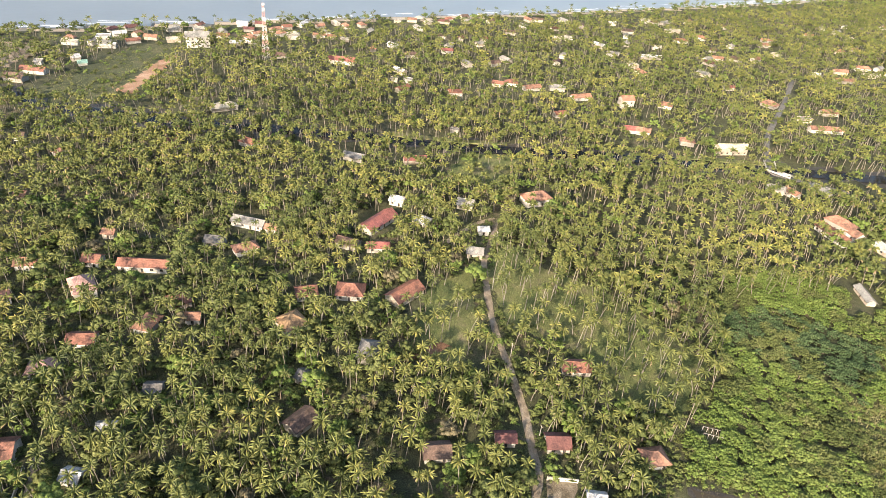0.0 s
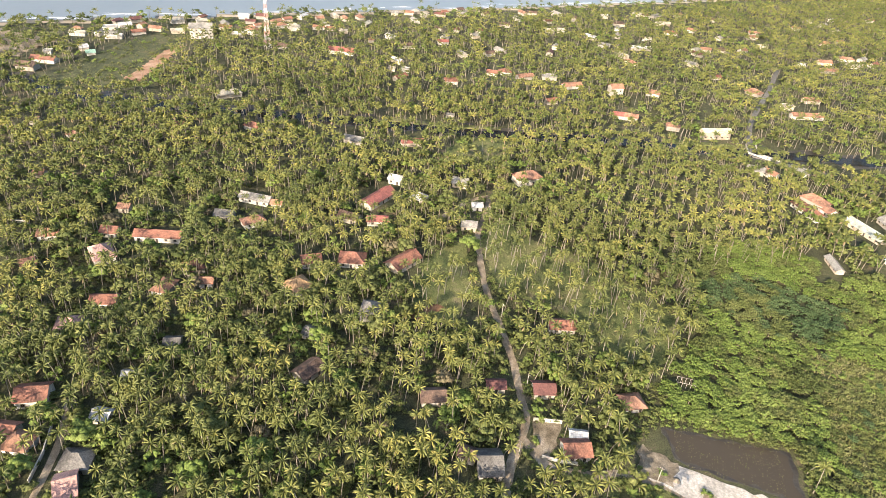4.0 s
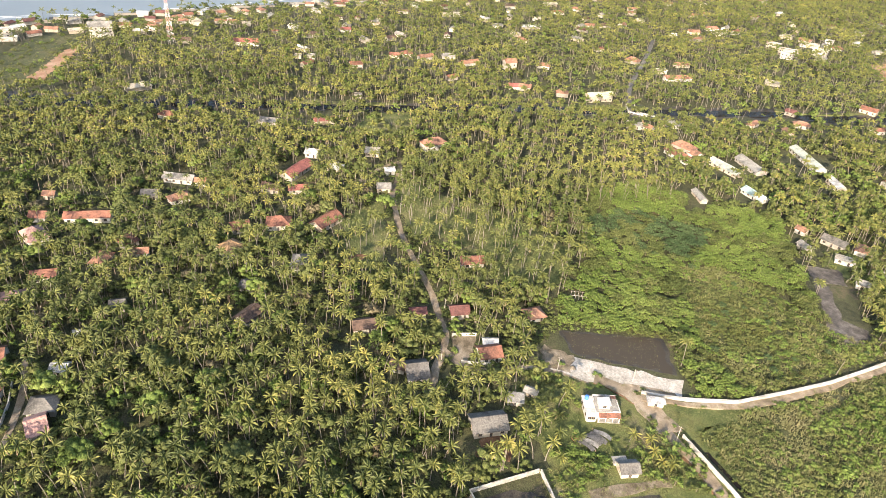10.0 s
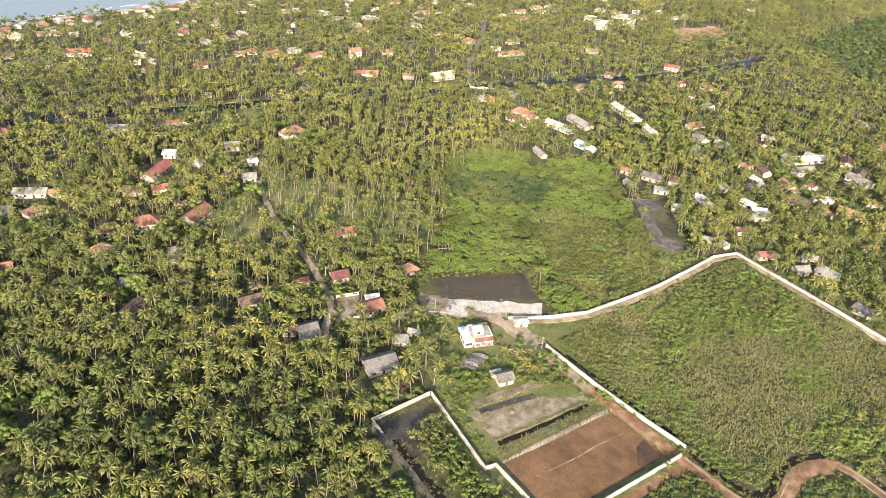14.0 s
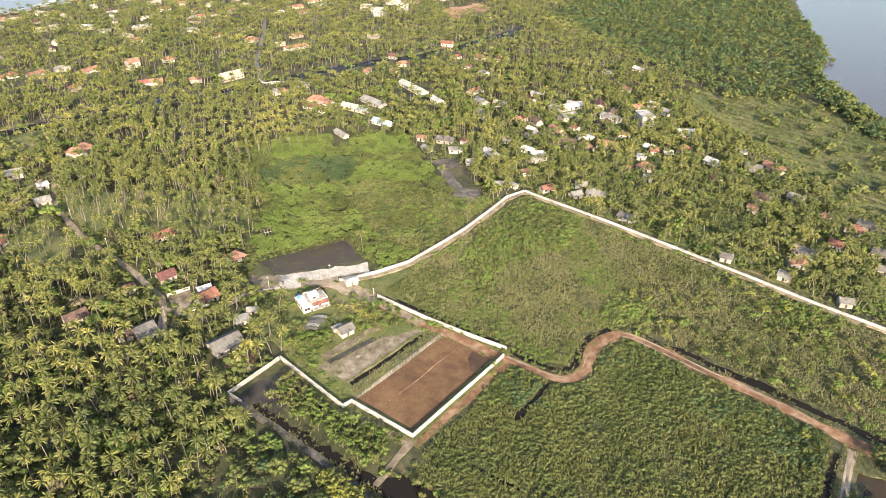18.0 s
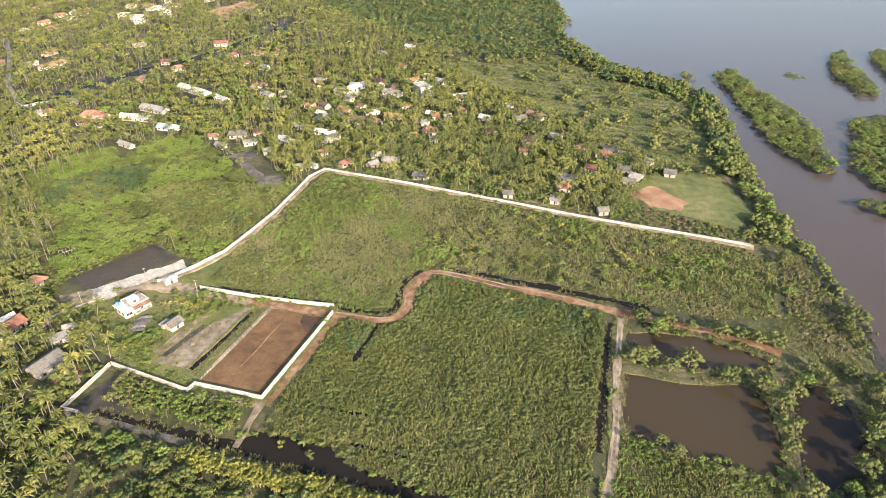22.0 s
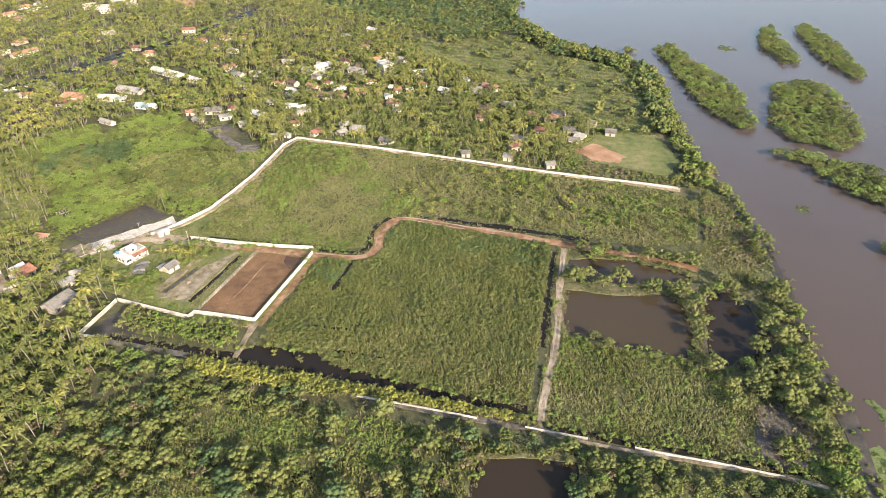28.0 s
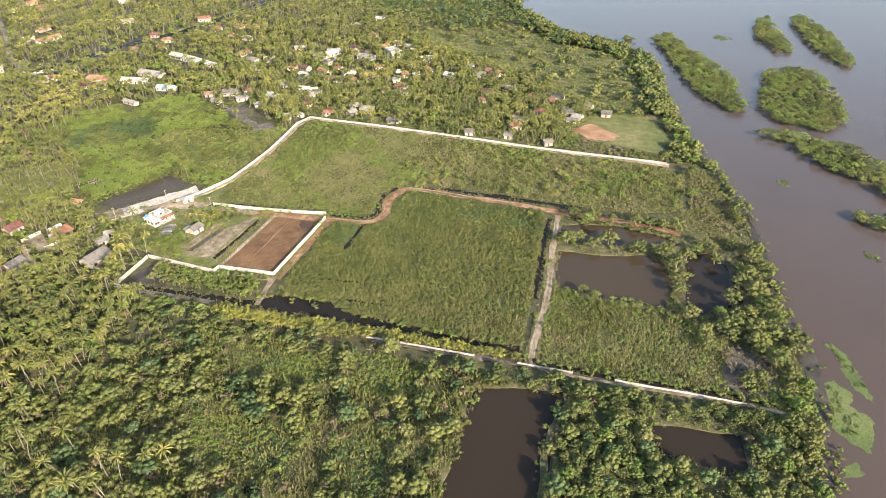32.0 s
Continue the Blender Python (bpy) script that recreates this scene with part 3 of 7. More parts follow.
for pond in PONDS:
    ring = list(pond) + [pond[0], pond[1]]
    ribbon("pond_bank", ring, 2.4, 0.12, M["bank"] if pond is not POND_C else M["mud"], "weedy earth bank round the fish pond", "bank", 0.3, 1.6, -1.0)
sheet("mud_flat", [(178, 100), (196, 102), (202, 82), (200, 62), (191, 52), (187, 63), (178, 76)], 0.10, M["bank"], "weedy mud and dead grass on the lagoon bank", "mud", 0.9)
ribbon("shore_bank", SHORE[7:20], 5.0, 0.10, M["mud"], "muddy bank of the lagoon", "bank", 0.3, 3.0, -1.2)
ribbon("canal_water", CANAL, 13, -0.33, M["ditch"], "dark canal between palm groves", "canal", 0, 6, -0.4, 0)
for reach in (CANAL[6:9], CANAL[10:13], CANAL[14:18]):
    ribbon("canal_bank", [(x - 9.5, y + 2) for x, y in reach], 6.0, 0.2, M["grass"], "grassy bank of the canal", "bank", 0.3, 6)
foam_rng = random.Random(3)
coast_line = smooth(COAST[2:-1], 10.0)
for off, broken, wide in ((1, 0.9, 3.0), (5, 0.55, 2.6), (10, 0.5, 2.4), (18, 0.3, 1.4)):
    i = 0
    while i < len(coast_line) - 4:
        run = foam_rng.randint(1, 4) + 1
        if foam_rng.random() < broken:
            line = [(x - off - 3.0 * math.sin(y * 0.045 + off) - 2.0 * math.sin(y * 0.13 + off) + foam_rng.uniform(-1.2, 1.2), y) for x, y in coast_line[i:i + run]]
            ribbon("foam_line", line, wide * foam_rng.uniform(0.35, 1.5), -0.36 + 0.001 * off, M["foam"], "broken white surf breaking along the beach", "surf", 0.8, 3, -0.45, 0.02)
        i += run

# ---- roads, banks and bare ground ----
ribbon("track_dirt", DIRT, 4.9, 0.22, M["laterite"], "reddish dirt track between marsh and fields", "dirt track", 0.22)
ribbon("track_dirt", DIRT[:5], 4.8, 0.255, M["dirt"], "pale trampled end of the track by the gate", "dirt track", 0.25)
for off, reach in ((1.1, DIRT[6:16]), (-1.2, DIRT[8:15])):
    ribbon("track_verge", [(x + off * 0.5, y + off) for x, y in reach], 0.9, 0.245, M["dirt"], "pale sandy wheel line on the dirt track", "dirt track", 0.6, crown=0.01)
ribbon("track_path", PATH_S, 3.0, 0.28, M["grey_soil"], "pale track on a bund beside the fish pond", "path", 0.3, 1.3)
for off in (-0.75, 0.8):
    ribbon("track_path", [(x + off, y) for x, y in PATH_S], 0.8, 0.315, M["dirt"], "pale sandy wheel line on the bund track", "path", 0.5, 1.1, crown=0.01)
ribbon("grass_bank", PATH_S, 4.8, 0.16, M["bank"], "grassy shoulders of the bund path", "bank", 0.2)
ribbon("track_lane", LANE, 3.0, 0.12, M["dirt"], "sandy lane winding through the coconut grove", "lane", 0.12)
ribbon("track_lane", LANE_W, 2.8, 0.10, M["dirt"], "narrow sandy lane under the palms", "lane", 0.15)
ribbon("track_lane", LANE_E, 3.4, 0.12, M["dirt"], "sandy lane joining the cleared strip", "lane", 0.15)
ribbon("track_lane", LANE_S, 2.4, 0.12, M["dirt"], "narrow sandy lane between garden walls", "lane", 0.15)
ribbon("road_street", STREET, 4.2, 0.15, M["tar"], "worn grey asphalt street crossing the canal", "road", 0.03)
ribbon("track_stub", [(-2.6, 5), (-2, -6), (-1.2, -16)], 2.6, 0.25, M["grey_soil"], "short pale track below the court wall", "path", 0.2)
ribbon("bund_east", BUND_E, 1.4, 0.35, M["grey_soil"], "narrow sandy bund along the southern canal", "bund", 0.2)
ribbon("bund_west", BUND_W, 2.6, 0.35, M["grey_mud"], "low dark bund along the ditch", "bund", 0.2)
sheet("ditch_water", DITCH_POOL, 0.11, M["ditch"], "black water of the wide ditch below the fields", "ditch", 0.7, 0.3, step=2.0)
ribbon("ditch_water", [(117, -29.5), (145, -31.5), (181, -33), (196, -35)], 2.4, 0.07, M["ditch"], "black water ditch below the bund", "ditch", 0.3, crown=0)
ribbon("ditch_water", PATH_DITCH, 3.2, 0.07, M["ditch"], "narrow black ditch beside the path", "ditch", 0.35, crown=0)
ribbon("ditch_water", TRACK_DITCH_W, 3.6, 0.07, M["ditch"], "black ditch beside the dirt track", "ditch", 0.4, crown=0)
ribbon("ditch_water", TRACK_DITCH_E, 3.2, 0.07, M["ditch"], "black ditch beside the dirt track", "ditch", 0.5, crown=0)
ribbon("ditch_water", [(-54, 63.6), (-30, 63.2), (0, 63.6)], 1.4, 0.07, M["ditch"], "black ditch at the foot of the wall", "ditch", 0.4, crown=0)
ribbon("ditch_water", [(-60, 2), (-46, -1), (-31, -1.5)], 1.8, 0.07, M["ditch"], "black ditch at the foot of the wall", "ditch", 0.4, crown=0)
ribbon("ditch_water", INLET, 2.2, 0.07, M["ditch"], "short black inlet in the field", "ditch", 0.5, crown=0)
for line in (FURROW_A, FURROW_B):
    ribbon("ditch_water", line, 1.0, 0.07, M["ditch"], "narrow black furrow across the field", "ditch", 0.6, crown=0)
sheet("mud_flat", [(-64, -2), (-57, 6), (-48, -4), (-46, -14), (-64, -14)], 0.10, M["mud"], "dark wet mud inside the boundary wall", "mud")
sheet("red_court", [(-24, 54), (-1.5, 54), (-5, 8.2), (-29, 8.6)], 0.16, M["earth"], "levelled red earth field inside white walls", "earth field", 0.12)
ribbon("earth_seam", [(-15.5, 50), (-17.2, 38), (-17.5, 30), (-19.6, 14)], 0.45, 0.17, M["laterite"], "pale wheel line across the red earth field", "earth field", 0.4, crown=0.01)
ribbon("track_margin", [(-24, 56), (-10, 55.6), (-0.5, 55.5)], 3.0, 0.185, M["laterite"], "pale dirt verge at the head of the field", "verge", 0.2)
sheet("wet_patch", [(-9.5, 53), (-2.2, 53), (-2.7, 45), (-4.6, 43), (-6.8, 46), (-9, 49)], 0.175, M["damp"], "damp dark patch in the red field", "wet patch", 0.35)
sheet("grey_spoil", [(-44, 38), (-34, 54), (-31, 50), (-36, 13), (-52, 14)], 0.10, M["grey_soil"], "grey dug spoil between two ditches", "spoil")
ribbon("bed_ditch", [(-45.5, 38), (-48, 27), (-50.0, 17)], 2.2, 0.14, M["mud"], "straight muddy ditch in the garden plot", "ditch", 0.35, crown=0)
ribbon("ditch_water", [(-31, 50), (-33, 32), (-36, 13)], 2.2, 0.14, M["ditch"], "straight black ditch in the garden plot", "ditch", 0.3, crown=0)
ribbon("straw_bank", [(-32.6, 50), (-34.8, 32), (-37.6, 13)], 0.9, 0.30, M["straw"], "yellow straw bank along the ditch", "bank", 0.3)
ribbon("grass_bank", [(-28.6, 52), (-30.6, 32), (-33.2, 11)], 2.9, 0.22, M["bank"], "green bank between ditch and fence", "bank", 0.3)
ribbon("spoil_bank", [(-25.4, 54), (-27.3, 32), (-30, 9)], 1.6, 0.26, M["grey_soil"], "grey bank under the fence posts", "bank", 0.3)
ribbon("spoil_bank", [(-49, 44), (-51.5, 30), (-53.5, 18)], 3.4, 0.24, M["grey_soil"], "grey bank beside the ditch", "bank", 0.25)
ribbon("causeway_bank", [(x + 1.2, y - 1.2) for x, y in CAUSEWAY], 3.4, 0.45, M["dirt"], "sandy bank behind the boundary wall", "bank", 0.35)
sheet("dark_pool", [(-124, 51), (-105, 88.5), (-86, 78.5), (-110, 48)], 0.10, M["mud"], "shallow dark pool beside the sand strip", "pool", 0.5)
sheet("pool_water", [(-122.5, 51.6), (-105, 86.5), (-88, 78.5), (-110, 49.5)], 0.125, M["pool"], "shallow weedy brown water", "pool", 0.6)
sheet("sand_strip", [(-116, 39), (-107, 49.2), (-82.5, 79.5), (-75.5, 72), (-94.8, 45.5), (-108, 33)], 0.20, M["sand"], "white sand fill strip beside the pool", "sand", 0.5)
sheet("sand_strip", [(-90, 57), (-80, 71.5), (-76, 71), (-93, 48)], 0.215, M["dirt"], "churned brown sand beside the strip", "sand", 0.5)
sheet("mud_flat", [(-118, 40), (-108, 48.5), (-101, 42), (-108, 33)], 0.215, M["grey_soil"], "grey churned end of the sand strip", "mud", 0.8)
ribbon("track_margin", [(4.5, 55), (2.2, 30), (-0.8, 3)], 3.0, 0.14, M["laterite"], "worn brown path outside the court wall", "path", 0.25)
ribbon("track_margin", [(-31, 0.5), (-16, 3.2), (-4, 3)], 3.2, 0.13, M["grey_soil"], "grey strip below the court wall", "verge", 0.25)
sheet("yard", [(-135, 9), (-132, 18), (-120, 10.5), (-121, 3)], 0.10, M["grey_soil"], "bare swept yard before the house", "yard", 0.5)
sheet("bare_plot", [(-127, 193), (-118, 206), (-107, 197), (-116, 186)], 0.10, M["grey_mud"], "dark dug plot at the edge of the village", "plot", 0.5)
sheet("bare_plot", [(-116, 186), (-110, 189), (-79, 163), (-84, 157)], 0.12, M["grey_mud"], "long dark spoil bank beside the scrub", "plot", 0.5)
sheet("bare_plot", [(-90, 171), (-80, 176), (-71, 167), (-77, 157)], 0.14, M["grey_mud"], "dark dug plot behind the causeway", "plot", 0.5)
sheet("pond_water", [(-154, 195), (-157, 206), (-148, 205), (-142, 195), (-146, 190)], 0.10, M["ditch"], "small black pond at the edge of the wood", "pond", 0.5)
sheet("laterite_clearing", [(121, 200), (131, 212), (140, 202), (149, 194), (145, 184), (129, 185), (126, 193)], 0.12, M["clearing"], "bare red laterite clearing by the village", "clearing", 0.7)
sheet("laterite_clearing", [(120, 201), (117, 196), (123, 193), (130, 190), (134, 194), (127, 199), (126, 204)], 0.14, M["clearing"], "bare red spur of the clearing", "clearing", 0.8)
sheet("bare_slope", [(-497, -166), (-530, -156), (-575, -144), (-590, -132), (-575, -134), (-530, -144), (-496, -155)], 1.10, M["clearing"], "bare red slope on the grassy hill", "bare slope", 1.2)
sheet("brown_clearing", CLEAR_N, 0.12, M["clearing"], "bare brown clearing among palms", "clearing", 3)
sheet("dirt_yard", [(-86, -2), (-80, 6), (-74, 2), (-78, -8)], 0.12, M["laterite"], "bare brown yard before the grey house", "yard", 0.6)
sheet("dirt_patch", [(-198, -22), (-203, -6), (-199, -4), (-193, -18)], 0.12, M["laterite"], "bare brown bank in the grove", "bare ground", 0.7)
sheet("dirt_yard", [(-84, 58), (-75, 62), (-64, 62), (-66, 54), (-80, 54)], 0.24, M["dirt"], "trampled sandy yard at the gate", "yard", 0.5)
sheet("airstrip_ground", [(-600, -330), (-560, -250), (-610, -230), (-650, -300)], 0.12, M["dirt"], "open pale ground near the coast", "open ground", 2)

for px_, py_, pr_ in ((43, -62, 2.6), (26, -74, 1.8), (44, -78, 1.6), (9, -61, 1.3), (37, -100, 1.8)):
    sheet("swamp_pool", [(px_ + pr_ * 1.6 * math.cos(k * 0.785), py_ + pr_ * math.sin(k * 0.785)) for k in range(8)], 0.09, M["ditch"], "small black pool in the swamp wood", "pool", 0.3, 0.2, step=1.5)

# ---- boundary walls ----


def boundary_wall(name, points, height, thick, label, material, foot=0.0, every=4.0):
    """A plastered wall with a coping and posts."""
    root = tagged(new(name), label, "boundary wall")
    root.location = (*points[0], 0)
    o = np.array(points[0])
    post = None
    for a, b in zip(points[:-1], points[1:]):
        a, b = np.array(a) - o, np.array(b) - o
        length, az = float(np.hypot(*(b - a))), math.atan2(*(b - a)[::-1])
        at = Matrix.Translation((*a, foot)) @ Matrix.Rotation(az, 4, "Z")
        v, f = box_data(0, length, -thick / 2, thick / 2, -0.4, height)
        part("wall_panel", mesh_of("wall_panel", v, f, [material]), root, at=at)
        v, f = box_data(-0.05, length + 0.05, -thick / 2 - 0.05, thick / 2 + 0.05, height + 0.004, height + 0.12)
        part("coping", mesh_of("coping", v, f, [M["concrete"]]), root, at=at)
        if post is None:
            v, f = box_data(-0.16, 0.16, -thick / 2 - 0.07, thick / 2 + 0.07, -0.4, height + 0.20)
            post = mesh_of("post", v, f, [material])
        for s in np.arange(0, length, every):
            part("post", post, root, at=at @ Matrix.Translation((float(s), 0, 0)))
    return root


boundary_wall("boundary_wall", [(-61.5, 60), (-36, 59.4), (-15, 60.2), (0.5, 61.4)], 1.7, 0.3, "white plastered boundary wall beside the dirt track", M["concrete"])
boundary_wall("boundary_wall", [(1.6, 57), (-3.2, 5.6), (-29.6, 6.2), (-30.6, 2.6), (-66, 8.2)], 1.7, 0.3, "white plastered wall round the red earth field", M["concrete"])
boundary_wall("boundary_wall", [(-66.4, 7.6), (-67.2, -15.4), (-60, -15.6)], 1.6, 0.3, "greying concrete wall below the palm grove", M["old_conc"])
boundary_wall("causeway_wall", CAUSEWAY, 1.0, 0.8, "long white concrete wall curving round the marsh", M["concrete"], 0.3, 6.0)
boundary_wall("kerb_wall", [(142.5, -33.1), (154.2, -34.1), (166.5, -34.7), (185.3, -36.4)], 0.45, 0.35, "broken white concrete edge on the bund", M["concrete"], 0.3)
boundary_wall("kerb_wall", [(50, -27.3), (63.7, -27.9), (81.5, -29.1), (92, -29.9)], 0.5, 0.4, "thin pale concrete edge along the ditch", M["concrete"], 0.3)
boundary_wall("kerb_wall", [(108, -30.9), (114.2, -31.3), (127.8, -32.1)], 0.45, 0.4, "thin stained concrete edge along the ditch", M["old_conc"], 0.3)
boundary_wall("yard_wall", [(-134.5, 9), (-131.5, 18)], 1.5, 0.2, "white wall beside the yard", M["concrete"])
boundary_wall("yard_wall", [(-119.5, 6), (-116, 12), (-114, 18)], 1.2, 0.2, "low white wall beside the lane", M["concrete"])
boundary_wall("yard_wall", [(-168, -140.5), (-150, -140.5), (-140, -142)], 1.3, 0.2, "stained white garden wall beside the lane", M["concrete"])
boundary_wall("yard_wall", [(-305, -212), (-296, -196), (-292, -178)], 1.6, 0.2, "white garden wall in the grove", M["concrete"])
boundary_wall("bridge_parapet", [(-345, 251), (-331, 243), (-318, 250)], 0.9, 0.3, "white bridge parapet at the canal", M["concrete"], 0.2)
boundary_wall("bridge_parapet", [(-342, 257), (-328, 248.5), (-316, 257)], 0.9, 0.3, "white bridge parapet at the canal", M["concrete"], 0.2)

fence = tagged(new("post_fence"), "row of white concrete fence posts beside the red field", "fence")
fence.location = (-24.6, 54, 0)
v, f = merge(box_data(-0.06, 0.06, -0.06, 0.06, -0.3, 1.4), box_data(-0.06, 0.22, -0.06, 0.06, 1.4, 1.5))
fence_post = mesh_of("post", v, f, [M["old_conc"]])
for i in range(28):
    part("post", fence_post, fence, at=pose(-4.6 * i / 27, -44.5 * i / 27, 0.1, 4 * math.sin(i * 2.3), 5 * math.cos(i * 1.7), 10))

# ---- houses ----
FOOT = []
WIN = {}


def window_mesh(w, h):
    key = (round(w, 2), round(h, 2))
    if key not in WIN:
        fw = 0.09
        v, f = merge(box_data(-w / 2, w / 2, -0.06, 0.05, 0, fw), box_data(-w / 2, w / 2, -0.06, 0.05, h - fw, h), box_data(-w / 2, -w / 2 + fw, -0.06, 0.05, fw, h - fw), box_data(w / 2 - fw, w / 2, -0.06, 0.05, fw, h - fw), box_data(-0.03, 0.03, -0.05, 0.05, fw, h - fw))
        gv_, gf_ = box_data(-w / 2 + fw, w / 2 - fw, -0.02, 0.03, fw, h - fw)
        WIN[key] = (mesh_of("window", v, f, [M["wood"]]), mesh_of("pane", gv_, gf_, [M["glass"]]))
    return WIN[key]


def house(x, y, az, length, width, roof, style, eaves, wall="white_wall", what="house"):
    """A house with walls, a pitched or flat roof, windows and a door."""
    rng = random.Random(int(x * 31 + y * 17))
    if eaves < 4:
        width, eaves = width * 0.88, eaves - 0.35
    FOOT.append((x, y, max(length, width) * 0.5 + 1.5))
    rmat, rname = ROOF[roof]
    if wall == "white_wall" and rng.random() < 0.3:
        wall = "cream_wall"
    if what == "house" and (roof in ("brown", "maroon", "darkgrey") or wall != "dull_wall" and rng.random() < 0.25):
        wall = "dull_wall"
    wname = {"white_wall": "white-walled", "cream_wall": "cream-walled", "dull_wall": "weathered grey"}[wall]
    storey = "low" if eaves < 4.4 else ("two-storey" if eaves < 8 else "three-storey")
    shape = {"gable": "gabled", "hip": "hipped", "flat": "flat", "shed": "sloping"}[style]
    root = tagged(new("house"), f"{storey} {wname} {what} with a {shape} {rname} roof", "house")
    root.matrix_basis = pose(x, y, 0, 0, 0, az)
    a, b = length / 2 - 0.45, width / 2 - 0.45
    rise = {"gable": 0.26, "hip": 0.28, "flat": 0.0, "shed": 0.12}[style] * width
    v, f = box_data(-a, a, -b, b, -0.3, eaves)
    if style == "gable":
        v += [(-a, 0, eaves + rise * b / (width / 2)), (a, 0, eaves + rise * b / (width / 2))]
        f = [q for q in f if q != (4, 5, 6, 7)] + [(4, 7, 8)[::-1], (5, 6, 9), (4, 5, 9, 8), (6, 7, 8, 9)]
    part("wall", mesh_of("wall", v, f, [M[wall]]), root)
    L, W, t = length / 2 + 0.15, width / 2 + 0.15, 0.16
    lift = 0.05
    if style == "flat":
        v, f = merge(box_data(-L + 0.2, L - 0.2, -W + 0.2, W - 0.2, eaves + 0.01, eaves + 0.18))
        part("roof", mesh_of("roof", v, f, [M["concrete" if what != "house" else "old_conc"]]), root, "stained flat concrete slab")
        for q in (box_data(-L + 0.2, L - 0.2, -W + 0.2, -W + 0.4, eaves + 0.184, eaves + 0.75), box_data(-L + 0.2, L - 0.2, W - 0.4, W - 0.2, eaves + 0.184, eaves + 0.75), box_data(-L + 0.2, -L + 0.4, -W + 0.403, W - 0.403, eaves + 0.184, eaves + 0.75), box_data(L - 0.4, L - 0.2, -W + 0.403, W - 0.403, eaves + 0.184, eaves + 0.75)):
            part("parapet", mesh_of("parapet", *q, [M[wall]]), root)
    else:
        zb = eaves + lift - 0.10
        if style == "hip":
            k = max(0.2, length / 2 - width / 2 * 0.9)
            top = [(-L, -W, zb), (L, -W, zb), (L, W, zb), (-L, W, zb), (-k, 0, zb + rise * 1.06 + 0.1), (k, 0, zb + rise * 1.06 + 0.1)]
            fc = [(0, 1, 5, 4), (1, 2, 5), (2, 3, 4, 5), (3, 0, 4)]
        elif style == "shed":
            top = [(-L, -W, zb), (L, -W, zb), (L, W, zb + rise), (-L, W, zb + rise)]
            fc = [(0, 1, 2, 3)]
            k = L
        else:
            k = L
            top = [(-L, -W, zb), (L, -W, zb), (L, W, zb), (-L, W, zb), (-L, 0, zb + rise * 1.06 + 0.1), (L, 0, zb + rise * 1.06 + 0.1)]
            fc = [(0, 1, 5, 4), (2, 3, 4, 5)]
        n = len(top)
        v = [(p[0], p[1], p[2] + t) for p in top] + list(top)
        f = [tuple(q) for q in fc] + [tuple(i + n for i in reversed(q)) for q in fc]
        edges = {}
        for q in fc:
            for i in range(len(q)):
                e = (q[i - 1], q[i])
                if (e[1], e[0]) in edges:
                    del edges[(e[1], e[0])]
                else:
                    edges[e] = 1
        f += [(e[0], e[0] + n, e[1] + n, e[1]) for e in edges]
        part("roof", mesh_of("roof", v, f, [rmat]), root)
        if style != "shed":
            zr = top[4][2] + t
            part("ridge_cap", mesh_of("ridge_cap", *box_data(-k, k, -0.16, 0.16, zr - 0.05, zr + 0.10), [rmat]), root)
    wm = window_mesh(1.3, 1.2)
    dm = window_mesh(1.0, 2.0)
    n = max(1, int(length / 4))
    for fl in range(max(1, int(eaves / 2.8))):
        z = fl * 2.9 + 0.95
        for side in (-1, 1):
            for i in range(n):
                px = -a + (i + 0.5) * 2 * a / n
                door = fl == 0 and i == n // 2 and side == -1
                me, pane = dm if door else wm
                w = part("door" if door else "window", me, root, at=Matrix.Translation((px, side * b, 0.05 if door else z)) @ Matrix.Rotation(0 if side < 0 else math.pi, 4, "Z"))
                if x > -330 or eaves > 4.4:
                    part("pane", pane, w)
        for side in (-1, 1):
            part("window", wm[0], root, at=Matrix.Translation((side * a, 0, z)) @ Matrix.Rotation(side * math.pi / 2, 4, "Z"))
    return root


house(-619, -118, 93, 20, 12, "grey", "gable", 9)
house(-616, -191, 93, 11, 10, "white", "flat", 9)
house(-527, -234, 73, 14, 11, "brown", "gable", 3.5)
house(-545, -227, 72, 19, 9, "red", "gable", 3)
house(-566, -229, 90, 6, 8, "white", "flat", 3)
house(-577, -206, 116, 7, 8, "white", "gable", 3)
house(-562, -198, 104, 7, 7, "green", "gable", 3)
house(-461, -93, 106, 18, 9, "cream", "hip", 3)
house(-403, -120, 79, 8, 7, "red", "gable", 3)
house(-399, -77, 51, 11, 8, "red", "hip", 3)
house(-393, -178, 55, 7, 7, "orange", "gable", 3)
house(-418, -204, 86, 6, 7, "brown", "gable", 3)
house(-631, -74, 40, 15, 9, "orange", "hip", 5)
house(-647, -36, 93, 12, 9, "cream", "hip", 4)
house(-583, -49, 70, 10, 8, "brown", "gable", 3)
house(-646, -98, 72, 12, 7, "red", "gable", 3)
house(-640, -158, 72, 12, 7, "orange", "gable", 3)
house(-622, -218, 77, 14, 7, "cream", "gable", 3)
house(-613, -188, 84, 13, 7, "white", "gable", 3)
house(-627, -171, 111, 12, 7, "red", "gable", 3)
house(-632, -139, 102, 12, 7, "cream", "gable", 3)
house(-622, -87, 80, 10, 7, "white", "gable", 3)
house(-568, 0, 68, 23, 10, "redsheet", "gable", 3.5)
house(-540, 44, 26, 13, 7, "white", "gable", 3)
house(-518, 35, 73, 6, 6, "white", "flat", 3)
house(-515, 46, 64, 7, 7, "white", "flat", 3)
house(-495, 37, 130, 13, 7, "red", "gable", 3)
